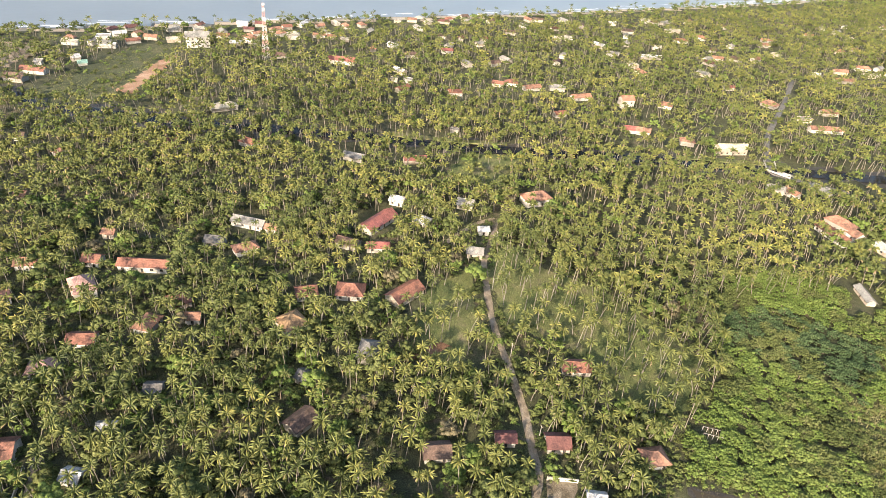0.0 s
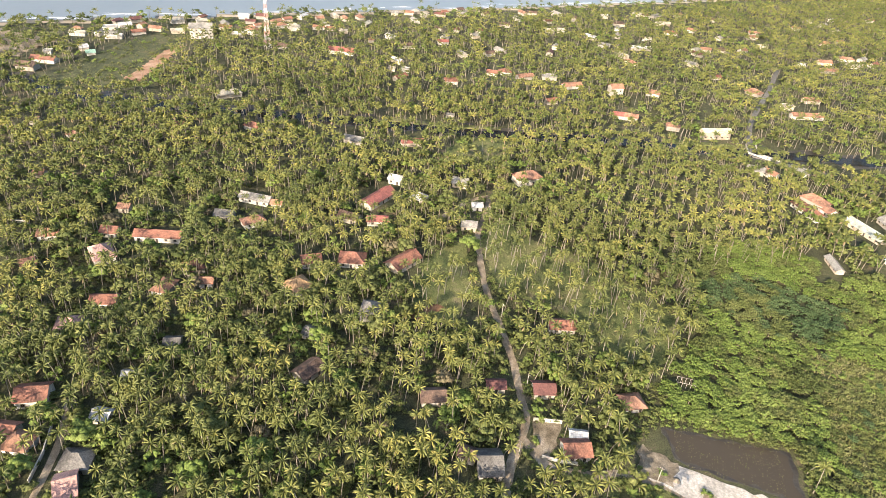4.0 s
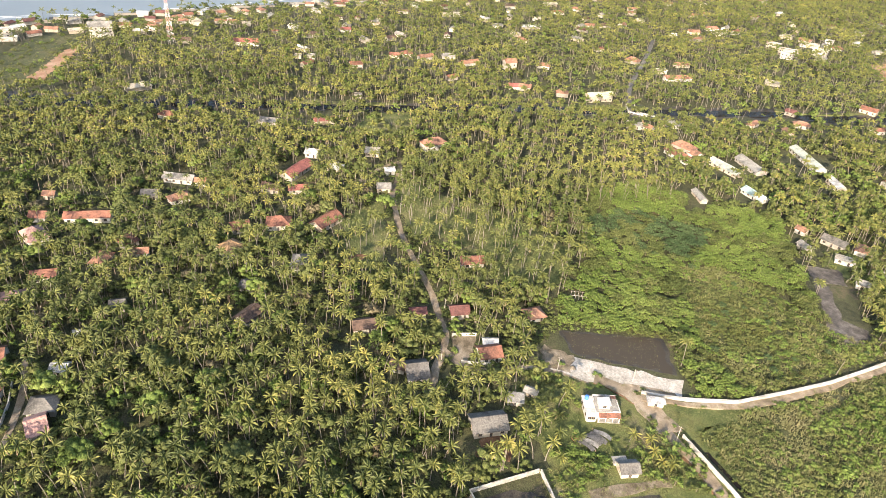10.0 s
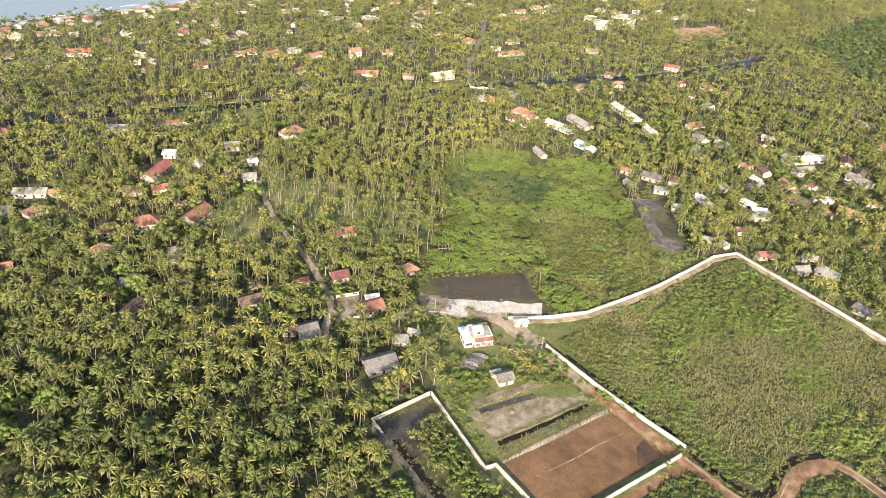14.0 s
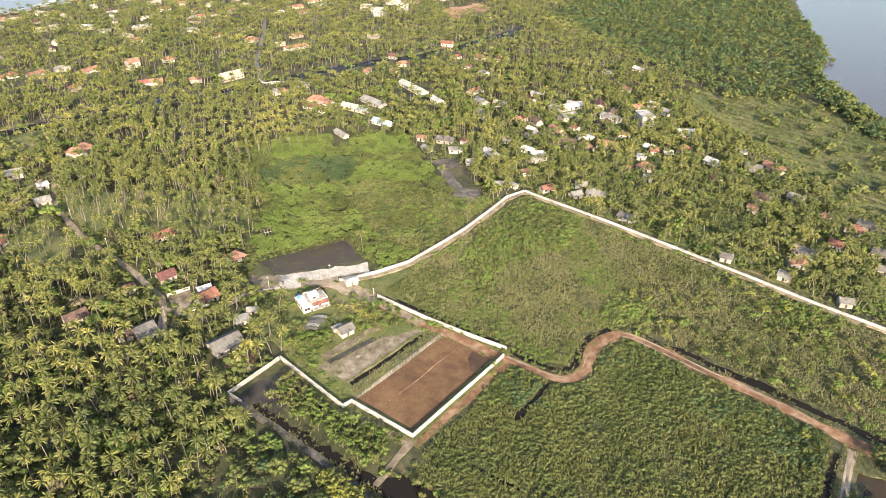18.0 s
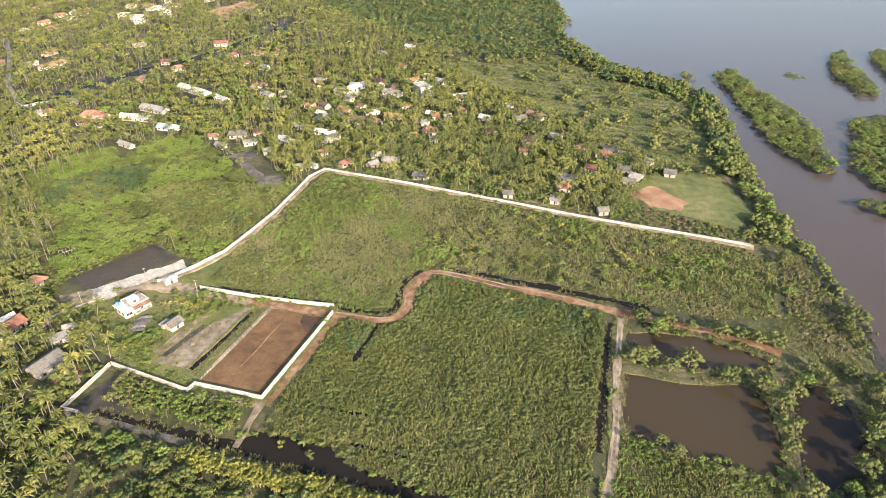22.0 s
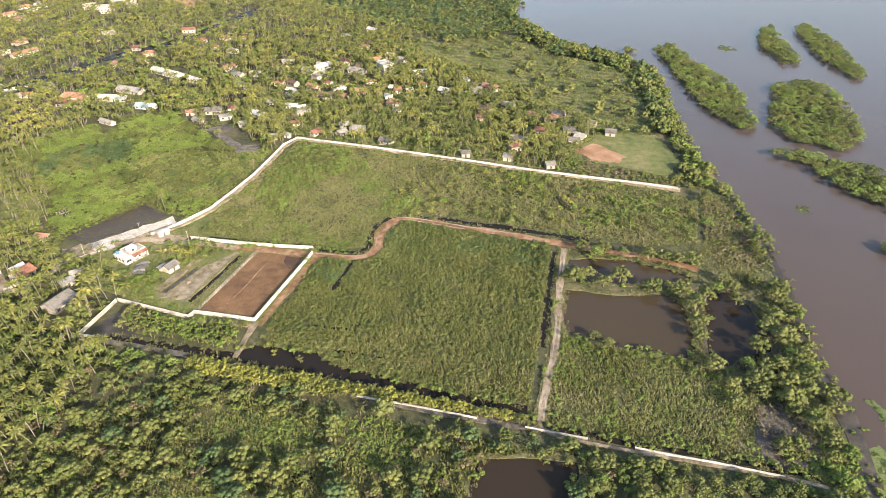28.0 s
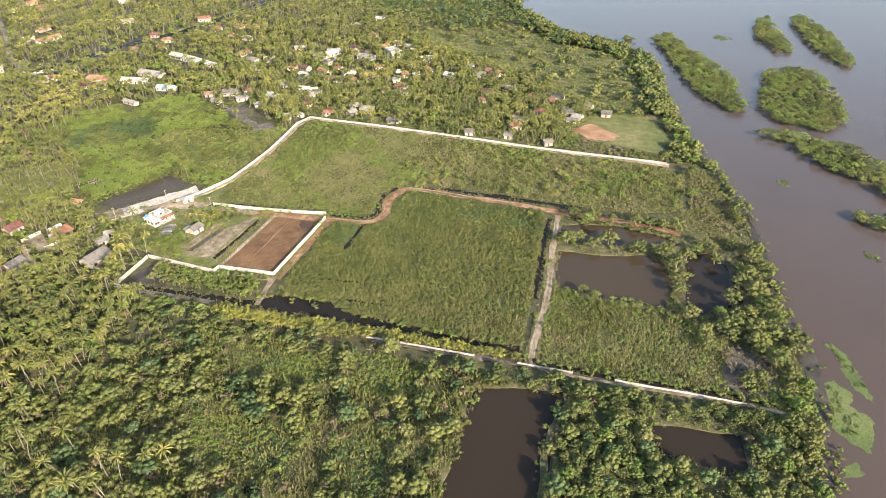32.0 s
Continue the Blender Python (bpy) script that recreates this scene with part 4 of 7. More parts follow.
house(-484, 76, 88, 11, 8, "red", "gable", 3)
house(-504, 118, 60, 10, 7, "red", "gable", 3)
house(-506, 130, 73, 11, 8, "red", "hip", 3)
house(-493, 143, 100, 15, 8, "orange", "gable", 3)
house(-492, 165, 69, 13, 8, "grey", "hip", 3)
house(-469, 175, 97, 17, 8, "orange", "gable", 3)
house(-434, 142, 101, 10, 7, "red", "gable", 3)
house(-409, 55, 67, 6, 6, "white", "flat", 2.8)
house(-372, -17, 58, 13, 8, "grey", "gable", 3)
house(-365, 18, 89, 14, 7, "redsheet", "gable", 3)
house(-605, 32, 91, 6, 6, "orange", "hip", 3)
house(-600, 100, 91, 11, 7, "redsheet", "gable", 3)
house(-637, 11, 76, 8, 6, "cream", "gable", 3)
house(-651, -12, 82, 12, 6, "orange", "gable", 3)
house(-647, -1, 92, 8, 6, "orange", "gable", 3)
house(-648, 231, 79, 10, 7, "cream", "gable", 3)
house(-451, 205, 88, 11, 9, "orange", "gable", 6.5)
house(-447, 238, 50, 11, 8, "orange", "hip", 3)
house(-376, 212, 62, 10, 8, "orange", "hip", 3.5)
house(-359, 235, 85, 22, 7, "yellow", "gable", 5)
house(-445, 334, 26, 13, 10, "orange", "hip", 3)
house(-410, 339, 79, 10, 7, "white", "flat", 3.5)
house(-423, 374, 82, 15, 8, "orange", "gable", 3)
house(-389, 340, 78, 26, 8, "orange", "gable", 3)
house(-401, 182, 72, 9, 8, "redsheet", "gable", 3)
house(-397, 190, 59, 10, 8, "orange", "gable", 3)
house(-686, 391, 84, 18, 7, "cream", "gable", 3)
house(-643, 375, 73, 15, 7, "red", "hip", 3)
house(-576, 375, 69, 11, 7, "orange", "gable", 3)
house(-487, 325, 88, 9, 6, "redsheet", "gable", 3)
house(-581, 302, 79, 21, 6, "white", "gable", 3)
house(-603, 549, 91, 13, 7, "orange", "hip", 3)
house(-610, 577, 91, 11, 6, "orange", "hip", 3)
house(-541, 522, 67, 16, 7, "orange", "hip", 3)
house(-517, 509, 77, 18, 7, "cream", "gable", 3)
house(-647, 489, 69, 13, 6, "orange", "gable", 3)
house(-589, 454, 81, 13, 7, "cream", "hip", 3)
house(-521, 446, 65, 9, 7, "white", "gable", 3)
house(-503, 463, 79, 20, 7, "orange", "gable", 3)
house(-342, -184, 72, 6, 7, "orange", "gable", 3)
house(-299, -138, 74, 6, 6, "orange", "gable", 3)
house(-278, -166, 85, 9, 8, "orange", "gable", 3)
house(-277, -141, 71, 8, 8, "red", "gable", 3)
house(-270, -120, 76, 21, 8, "red", "gable", 3.2)
house(-256, -141, 110, 9, 13, "pink", "hip", 4)
house(-254, -169, 114, 6, 8, "orange", "gable", 3)
house(-229, -114, 152, 10, 8, "orange", "hip", 3)
house(-242, -104, 113, 8, 10, "red", "hip", 3)
house(-230, -98, 81, 6, 6, "orange", "gable", 3)
house(-223, -135, 81, 10, 8, "red", "gable", 3)
house(-210, -145, 88, 9, 9, "pink", "hip", 3)
house(-301, -77, 60, 17, 8, "grey", "gable", 3)
house(-294, -67, 70, 6, 6, "orange", "gable", 3)
house(-286, -92, 72, 9, 8, "darkgrey", "gable", 3)
house(-278, -79, 109, 11, 8, "orange", "hip", 3)
house(-219, -62, 117, 10, 10, "yellowtile", "hip", 4.5)
house(-240, -55, 93, 9, 9, "red", "gable", 3)
house(-238, -37, 75, 12, 11, "red", "hip", 3.2)
house(-233, -15, 124, 16, 10, "red", "gable", 3)
house(-294, -16, 133, 22, 10, "redsheet", "gable", 3)
house(-271, -20, 80, 11, 7, "redsheet", "gable", 3)
house(-276, -33, 53, 11, 8, "brown", "gable", 3)
house(-315, -2, 59, 8, 8, "white", "gable", 3)
house(-292, 6, 43, 8, 9, "white", "hip", 3)
house(-307, 33, 65, 9, 9, "grey", "gable", 3)
house(-307, 73, 96, 16, 10, "orange", "hip", 4)
house(-279, 34, 83, 6, 6, "white", "gable", 3)
house(-260, 24, 70, 8, 8, "grey", "gable", 3)
house(-197, -36, 70, 7, 10, "darkgrey", "hip", 5.5)
house(-174, -148, 86, 10, 10, "red", "gable", 3.5)
house(-154, -147, 70, 8, 9, "orange", "hip", 3.2)
house(-160, -153, 70, 9, 7, "red", "gable", 3.2)
house(-144, -130, 79, 9, 9, "darkgrey", "hip", 3)
house(-135, -131, 99, 6, 11, "pink", "gable", 3)
house(-161, -126, 67, 6, 6, "white", "gable", 2.8)
house(-193, -108, 80, 6, 7, "darkgrey", "gable", 2.8)
house(-179, -120, 80, 6, 4, "white", "gable", 2.5)
house(-178, 38, 77, 11, 8, "red", "gable", 3)
house(-170, -62, 128, 10, 8, "brown", "gable", 3)
house(-150, -22, 83, 9, 8, "brown", "gable", 2.8)
house(-151, 1, 79, 7, 6, "maroon", "gable", 2.8)
house(-146, 17, 78, 8, 8, "maroon", "gable", 3)
house(-134.5, 45.5, 87, 8.2, 8.6, "orange", "hip", 2.6)
house(-119, 17, 81, 9, 9, "red", "gable", 3)
house(-119, -12, 79, 8, 12, "darkgrey", "gable", 3)
house(-124, -17, 53, 6, 6, "brown", "gable", 2.8)
house(-190, -59, 44, 6, 7, "darkgrey", "gable", 2.8)
house(-226, 238, 2, 24, 9, "pale", "gable", 2.6)
house(-224, 257, -13, 24, 10, "grey", "gable", 2.6)
house(-191, 226, -3, 16, 8, "teal", "gable", 2.5)
house(-220, 303, -23, 37, 9, "pale", "gable", 3.2)
house(-186, 288, -25, 16, 7, "white", "gable", 3)
house(-258, 232, 13, 15, 9, "orange", "hip", 4)
house(-250, 221, -0, 21, 9, "red", "gable", 3)
house(-249, 233, -3, 11, 9, "orange", "gable", 3)
house(-200, 193, -20, 14, 5.5, "grey", "gable", 2.2)
house(-151, 218, 13, 6, 6, "orange", "gable", 2.8)
house(-138, 205, -9, 7, 6, "grey", "gable", 2.8)
house(-136, 224, 16, 12, 8, "darkgrey", "gable", 3)
house(-270, 355, 43, 12, 8, "orange", "hip", 3)
house(-303, 226, 51, 11, 8, "grey", "gable", 3)
house(-297, 233, 12, 10, 7, "orange", "gable", 3)
house(-298, 256, 23, 12, 8, "grey", "gable", 3)
house(-357, 420, 40, 13, 7, "cream", "gable", 3)
house(-434, 525, 33, 20, 9, "grey", "flat", 5.8)
house(-468, 541, 20, 15, 7, "orange", "gable", 3)
house(-456, 582, 52, 20, 8, "cream", "gable", 3)
house(-448, 882, 87, 27, 7, "orange", "gable", 3)
house(-402, 783, 57, 15, 6, "white", "gable", 3)
house(-219, 384, 13, 7, 6, "orange", "gable", 3)
house(-176, 327, 79, 16, 7, "orange", "gable", 3)
house(-100, 222, -22, 13, 7, "white", "gable", 2.8)
house(-104, 248, 47, 6, 6, "grey", "gable", 2.8)
house(-95, 267, 69, 11, 7, "grey", "gable", 2.8)
house(-84, 242, -6, 9, 6, "white", "gable", 2.8)
house(-73, 232, 69, 14, 7, "grey", "gable", 3)
house(-69, 210, 48, 6, 6, "orange", "gable", 2.8)
house(-74, 185, 31, 6, 6, "grey", "gable", 2.8)
house(-49, 197, 61, 8, 6, "red", "gable", 2.8)
house(-32, 199, 60, 7, 7, "grey", "gable", 2.8)
house(-35, 213, 29, 7, 6, "grey", "gable", 2.8)
house(-98, 336, 63, 23, 8, "white", "gable", 3)
house(-104, 203, 39, 6, 6, "grey", "gable", 2.8)
house(-122, 214, 35, 9, 6, "grey", "gable", 2.8)
house(-88, 1, 79, 12, 10, "darkgrey", "gable", 3)
house(-95, 15, 60, 6, 5, "grey", "shed", 2.5)
house(-98, 343, -2, 9, 8, "grey", "gable", 3)
house(-63, 332, -14, 16, 8, "grey", "gable", 3)
house(-46, 280, 8, 12, 9, "orange", "gable", 3)
house(-41, 340, -49, 15, 10, "white", "flat", 7)
house(-9, 332, 36, 13, 9, "white", "gable", 3.5)
house(-56, 367, 66, 10, 7, "orange", "gable", 3)
house(-48, 380, -6, 7, 7, "white", "gable", 3)
house(-34, 369, -14, 9, 8, "grey", "gable", 3)
house(-79, 406, -18, 9, 7, "orange", "gable", 3)
house(-109, 442, -19, 9, 7, "grey", "gable", 3)
house(-91, 471, -20, 10, 7, "white", "gable", 3)
house(-76, 297, -14, 7, 6, "red", "gable", 3)
house(-63, 285, 37, 11, 6, "white", "gable", 2.8)
house(-43, 305, 26, 9, 7, "orange", "gable", 3)
house(-21, 292, -11, 7, 7, "white", "gable", 3)
house(-17, 288, 33, 6, 7, "red", "gable", 3)
house(-8, 289, 32, 6, 6, "white", "gable", 3)
house(-2, 304, 49, 8, 8, "red", "hip", 3)
house(-20, 274, 9, 6, 6, "white", "gable", 2.8)
house(-13, 260, -4, 10, 9, "orange", "hip", 3)
house(-22, 250, 9, 6, 8, "red", "hip", 3)
house(19, 292, -23, 9, 8, "white", "gable", 3)
house(42, 298, 8, 10, 8, "darkgrey", "gable", 3)
house(53, 306, -25, 14, 8, "orange", "gable", 3)
house(31, 321, -19, 6, 7, "white", "gable", 3)
house(28, 267, -39, 6, 7, "orange", "gable", 3)
house(71, 267, -23, 8, 8, "grey", "gable", 3)
house(87, 252, -31, 6, 7, "orange", "hip", 3)
house(102, 246, -22, 8, 8, "red", "hip", 3)
house(107, 255, -10, 9, 8, "darkgrey", "gable", 3)
house(55, 257, -12, 9, 8, "brown", "gable", 3)
house(54, 240, -11, 6, 7, "orange", "gable", 3)
house(-23, 207, -2, 10, 8, "grey", "gable", 2.8)
house(1, 190, -8, 9, 7, "darkgrey", "gable", 2.8)
house(-6, 245, 9, 6, 6, "grey", "gable", 2.8)
house(54, 179, 9, 6, 6, "darkgrey", "gable", 2.8)
house(82, 193, 33, 8, 8, "orange", "gable", 3.5)
house(80, 178, -5, 6, 7, "grey", "gable", 2.8)
house(84, 206, -10, 11, 7, "darkgrey", "gable", 3)
house(96, 223, -7, 7, 7, "red", "gable", 3)
house(115, 226, -5, 8, 8, "darkgrey", "gable", 3)
house(122, 216, -23, 7, 8, "grey", "gable", 3)
house(129, 241, -28, 6, 7, "grey", "gable", 2.8)
house(118, 210, -5, 7, 6, "darkgrey", "gable", 2.8)
house(105, 171, 22, 6, 6, "darkgrey", "gable", 2.8)
house(141, 227, -5, 7, 7, "darkgrey", "gable", 2.8)
house(-98, 222, -31, 13, 7, "white", "gable", 2.8)
house(-76, 238, 41, 8, 7, "white", "gable", 2.8)
house(-99, 276, -14, 7, 6, "white", "gable", 2.8)
house(-66, 190, -15, 5, 4, "grey", "gable", 2.5)
house(-47, 198, 29, 6, 6, "red", "gable", 2.8)

# the white house by the field: a low wing, a stained main roof, an upper room and tiled lean-tos
def field_house():
    root = tagged(new("house"), "white plastered house with stained flat roofs and red tiled lean-tos", "house")
    root.matrix_basis = pose(-80.8, 40.4, 0, 0, 0, 67)
    FOOT.append((-80.8, 40.4, 7.5))
    for x0, x1, y0, y1, z0, z1 in ((-2.4, 5.6, -3.0, 4.4, -0.3, 3.3), (-5.6, -2.404, -4.4, 4.4, -0.3, 2.95), (-1.2, 2.4, -1.7, 1.6, 3.504, 5.3), (1.6, 3.2, 1.604, 3.4, 3.504, 4.5)):
        part("wall", mesh_of("wall", *box_data(x0, x1, y0, y1, z0, z1), [M["bright_wall"]]), root)
    for x0, x1, y0, y1, z0, z1, m in ((-2.35, 5.8, -3.2, 4.6, 3.304, 3.5, "old_conc"), (-5.9, -2.4, -4.7, 4.7, 2.954, 3.12, "bright_wall"), (-1.5, 2.7, -2.0, 1.9, 5.304, 5.45, "bright_wall"), (1.4, 3.4, 1.91, 3.6, 4.504, 4.62, "old_conc")):
        part("roof_slab", mesh_of("roof_slab", *box_data(x0, x1, y0, y1, z0, z1), [M[m]]), root, "stained flat concrete slab" if m == "old_conc" else "white painted concrete slab")
    for x0, x1, y0, y1 in ((-2.3, 5.8, 4.45, 4.6), (5.65, 5.8, -3.2, 2.4), (-2.3, -2.15, 1.9, 4.44), (3.3, 5.64, -3.2, -3.05)):
        part("parapet", mesh_of("parapet", *box_data(x0, x1, y0, y1, 3.504, 3.95), [M["bright_wall"]]), root)
    for x0, x1, y0, y1, za, zb in ((-1.6, 5.8, -4.8, -3.02, 2.45, 3.15), (3.4, 5.6, 2.5, 4.4, 4.15, 3.75)):
        v = [(x0, y0, za), (x1, y0, za), (x1, y1, zb), (x0, y1, zb)]
        part("tiled_roof", mesh_of("tiled_roof", v + [(p[0], p[1], p[2] + 0.14) for p in v], [(0, 3, 2, 1), (4, 5, 6, 7), (0, 1, 5, 4), (1, 2, 6, 5), (2, 3, 7, 6), (3, 0, 4, 7)], [ROOF["red"][0]]), root, "red clay tiled lean-to roof")
    for x in (-1.4, 0.9, 3.3, 5.5):
        part("post", mesh_of("post", *box_data(x - 0.12, x + 0.12, -4.62, -4.38, -0.3, 2.44), [M["bright_wall"]]), root)
    part("terrace", mesh_of("terrace", *box_data(-1.7, 5.8, -4.8, -3.03, -0.3, 0.35), [M["old_conc"]]), root, "low concrete terrace floor")
    frame_, pane_ = window_mesh(1.3, 1.2)
    door_, glass_ = window_mesh(1.0, 2.0)
    for x, y, az in ((0.2, -3.0, 0), (4.3, -3.0, 0), (-4.6, -4.4, 0), (-3.3, -4.4, 0), (0.6, 4.4, 180), (3.4, 4.4, 180), (-5.6, -2.4, -90), (-5.6, 0.4, -90), (-5.6, 2.8, -90), (5.6, 0.6, 90)):
        part("pane", pane_, part("window", frame_, root, at=pose(x, y, 1.1, 0, 0, az)))
    part("pane", glass_, part("door", door_, root, at=pose(2.2, -3.0, 0.36)))
    part("pane", pane_, part("window", frame_, root, at=pose(0.6, -1.7, 3.75)))


field_house()
house(-56.8, 33.8, 73, 6.4, 6.2, "darkgrey", "gable", 2.7, what="garden cottage")
house(-60.3, 33.2, 73, 4.4, 2.6, "grey", "shed", 2.3, what="cottage lean-to")
house(-76.9, 61.0, 60, 6.2, 3.2, "white", "shed", 2.6, what="gate hut")
house(-124, 20, 70, 6, 5, "white", "gable", 3.0, what="shed")
house(-96, 22, 40, 5, 4, "grey", "gable", 2.6, what="garden shed")
for bx, by, bl, bw, roof_, bs, bh in ((-458, 530, 14, 9, "white", "flat", 6), (-424, 512, 12, 8, "white", "flat", 6), (-472, 594, 13, 8, "orange", "gable", 3.2), (-426, 562, 15, 8, "white", "flat", 6), (-492, 587, 14, 8, "cream", "hip", 3.4), (-437, 602, 12, 8, "orange", "hip", 3.2), (-410, 545, 11, 7, "grey", "gable", 3)):
    house(bx, by, 25, bl, bw, roof_, bs, bh, what="town house")
# more small houses far off, along the coast and in the northern groves
hr = random.Random(5)
for zone, count in (([(-660, -250), (-700, -60), (-740, 160), (-690, 180), (-650, -40), (-610, -230)], 34), ([(-560, 40), (-520, 330), (-600, 520), (-740, 520), (-730, 210), (-680, 60)], 44), ([(-470, 420), (-380, 620), (-520, 900), (-760, 860), (-700, 560)], 34), ([(-130, 230), (-60, 215), (-40, 300), (-90, 380), (-170, 330)], 16), ([(-330, 310), (-200, 330), (-180, 440), (-250, 520)], 8)):
    zx, zy = np.array(zone).T
    made = 0
    while made < count:
        hx, hy = hr.uniform(min(zx), max(zx)), hr.uniform(min(zy), max(zy))
        if inside(zone, np.array([hx]), np.array([hy]))[0] and all(math.hypot(hx - q[0], hy - q[1]) > 11 for q in FOOT):
            house(hx, hy, hr.choice((20, 75, 110, 150)) + hr.uniform(-8, 8), hr.uniform(8, 14), hr.uniform(6, 8.5), hr.choice(("orange", "brown", "red", "grey", "white", "cream", "maroon", "orange", "grey")), hr.choice(("gable", "hip", "gable")), hr.choice((3.0, 3.2, 3.4)))
            made += 1


# a fallen shed and mounds beside the white house
wreck = tagged(new("collapsed_shed"), "collapsed shed of dark grey roofing sheets", "shed")
wreck.matrix_basis = pose(-70.8, 31.0, 0, 0, 0, 25) @ Matrix.Diagonal((1.5, 1.5, 1.0, 1.0))
FOOT.append((-70.8, 31, 4))
bend = []
for i in range(9):
    a = i / 8
    bend += [(a * 4.2 - 2.1, -0.6, 0.5 + 0.9 * math.sin(a * 2.6)), (a * 4.2 - 2.1, 0.6, 0.5 + 0.9 * math.sin(a * 2.6))]
low = [(x, y, z - 0.05) for x, y, z in bend]
bend_f = [(2 * i, 2 * i + 2, 2 * i + 3, 2 * i + 1) for i in range(8)] + [(18 + 2 * i + 1, 18 + 2 * i + 3, 18 + 2 * i + 2, 18 + 2 * i) for i in range(8)] + [(2 * i, 18 + 2 * i, 20 + 2 * i, 2 * i + 2) for i in range(8)] + [(2 * i + 3, 21 + 2 * i, 19 + 2 * i, 2 * i + 1) for i in range(8)] + [(0, 1, 19, 18), (17, 16, 34, 35)]
bent = [mesh_of("roof_sheet", bend + low, bend_f, [ROOF[q][0]]) for q in ("darkgrey", "grey", "darkgrey")]
for i in range(5):
    part("roof_sheet", bent[i % 3], wreck, at=pose(0.3 * i - 0.6, 1.25 * i - 2.5, 0.1 * (i % 3), 5 * (i % 2), 6 - 5 * (i % 3), 8 * math.sin(i * 2.1)))
for x_, y_ in ((-2.1, -2.6), (1.8, -2.4), (-1.9, 2.6), (2.0, 2.3)):
    part("post", mesh_of("post", *box_data(x_ - 0.07, x_ + 0.07, y_ - 0.07, y_ + 0.07, -0.2, 1.1), [M["wood"]]), wreck)
for hx_, hy_, hr_, hm_, hl_ in ((-73.9, 26.2, 1.6, "clearing", "mound of red earth in the garden"), (-77.5, 60.5, 1.8, "dirt", "mound of pale sand by the gate"), (-103, 44, 1.5, "grey_soil", "mound of grey spoil on the strip"), (-87.5, 22, 1.3, "grey_soil", "mound of rubble in the garden"), (-44, 26, 1.2, "grey_soil", "mound of grey spoil in the plot")):
    hv, hf = [], []
    hq = random.Random(int(hx_))
    for j, (q, z) in enumerate(((1.0, -0.1), (0.7, 0.45), (0.35, 0.8), (0.06, 0.95))):
        for k in range(9):
            w = hq.uniform(0.82, 1.15)
            hv.append((hr_ * q * w * math.cos(k * 0.698), hr_ * q * w * math.sin(k * 0.698), z * hr_ * 0.6 * hq.uniform(0.9, 1.1)))
    for j in range(3):
        hf += [(9 * j + k, 9 * j + (k + 1) % 9, 9 * j + 9 + (k + 1) % 9, 9 * j + 9 + k) for k in range(9)]
    heap = tagged(new("earth_mound", mesh_of("earth_mound", hv, hf + [tuple(range(27, 36))], [M[hm_]], None, True)), hl_, "mound")
    heap.location = (hx_, hy_, 0.1)


def utility_pole(x, y, az):
    pole = tagged(new("utility_pole"), "slim concrete utility pole with a cross arm", "utility pole", "poles along the lanes")
    pole.matrix_basis = pose(x, y, 0, 0, 0, az)
    v, f = box_data(-0.11, 0.11, -0.11, 0.11, -0.3, 6.4)
    v = [(p[0] * (0.6 if p[2] > 1 else 1), p[1] * (0.6 if p[2] > 1 else 1), p[2]) for p in v]
    part("mast", mesh_of("mast", v, f, [M["old_conc"]]), pole)
    part("cross_arm", mesh_of("cross_arm", *box_data(-0.7, 0.7, 0.07, 0.16, 5.8, 5.92), [M["wood"]]), pole)
    for i in (-0.6, 0, 0.6):
        part("insulator", mesh_of("insulator", *box_data(i - 0.04, i + 0.04, 0.08, 0.16, 5.924, 6.08), [M["white_paint"]]), pole)


for x_, y_, a_ in ((-61.5, 57.5, 20), (-89, 60.5, 50), (-104, 38, 40), (-122, -1, 30), (-150, 12.5, 10), (-190, 17, 10), (-232, 23.5, 20), (-270, 38, 30)):
    utility_pole(x_, y_, a_)

tank = tagged(new("water_tank"), "blue plastic water tank on the flat roof", "water tank")
tank.matrix_basis = pose(-80.8, 40.4, 0, 0, 0, 67) @ pose(-4.4, 3.2, 3.13)
bm = bmesh.new()
bmesh.ops.create_cone(bm, cap_ends=True, segments=14, radius1=0.75, radius2=0.68, depth=1.3, matrix=Matrix.Translation((0, 0, 0.65)))
me = bpy.data.meshes.new("body")
bm.to_mesh(me)
bm.free()
me.materials.append(M["blue"])
part("body", me, tank)
part("lid", mesh_of("lid", *box_data(-0.3, 0.3, -0.3, 0.3, 1.304, 1.42), [M["blue"]]), tank)

# the bare timbers of an unroofed hut among the trees
frame_hut = tagged(new("hut_frame"), "bare pale timber frame of an unroofed hut", "hut")
frame_hut.matrix_basis = pose(-140, 71, 0, 0, 0, 60) @ Matrix.Scale(0.62, 4)
FOOT.append((-140, 71, 4.5))
for i in range(5):
    for j in range(2):
        part("post", mesh_of("post", *box_data(-5 + 2.5 * i - 0.12, -5 + 2.5 * i + 0.12, -2.5 + 5 * j - 0.12, -2.5 + 5 * j + 0.12, -0.2, 3.4), [M["old_conc"]]), frame_hut)
for j in range(2):
    part("beam", mesh_of("beam", *box_data(-5.4, 5.4, -2.62 + 5 * j, -2.38 + 5 * j, 3.404, 3.6), [M["old_conc"]]), frame_hut)
for i in range(5):
    part("rafter", mesh_of("rafter", *box_data(-5.1 + 2.5 * i, -4.9 + 2.5 * i, -2.9, 2.9, 3.604, 3.75), [M["wood"]]), frame_hut)

# lattice tower near the coast
tower = tagged(new("lattice_tower"), "tall red and white steel lattice mast", "tower")
tower.matrix_basis = pose(-586, -62, 0, 0, 0, 20)
FOOT.append((-586, -62, 7))
NB, HT = 12, 44.0


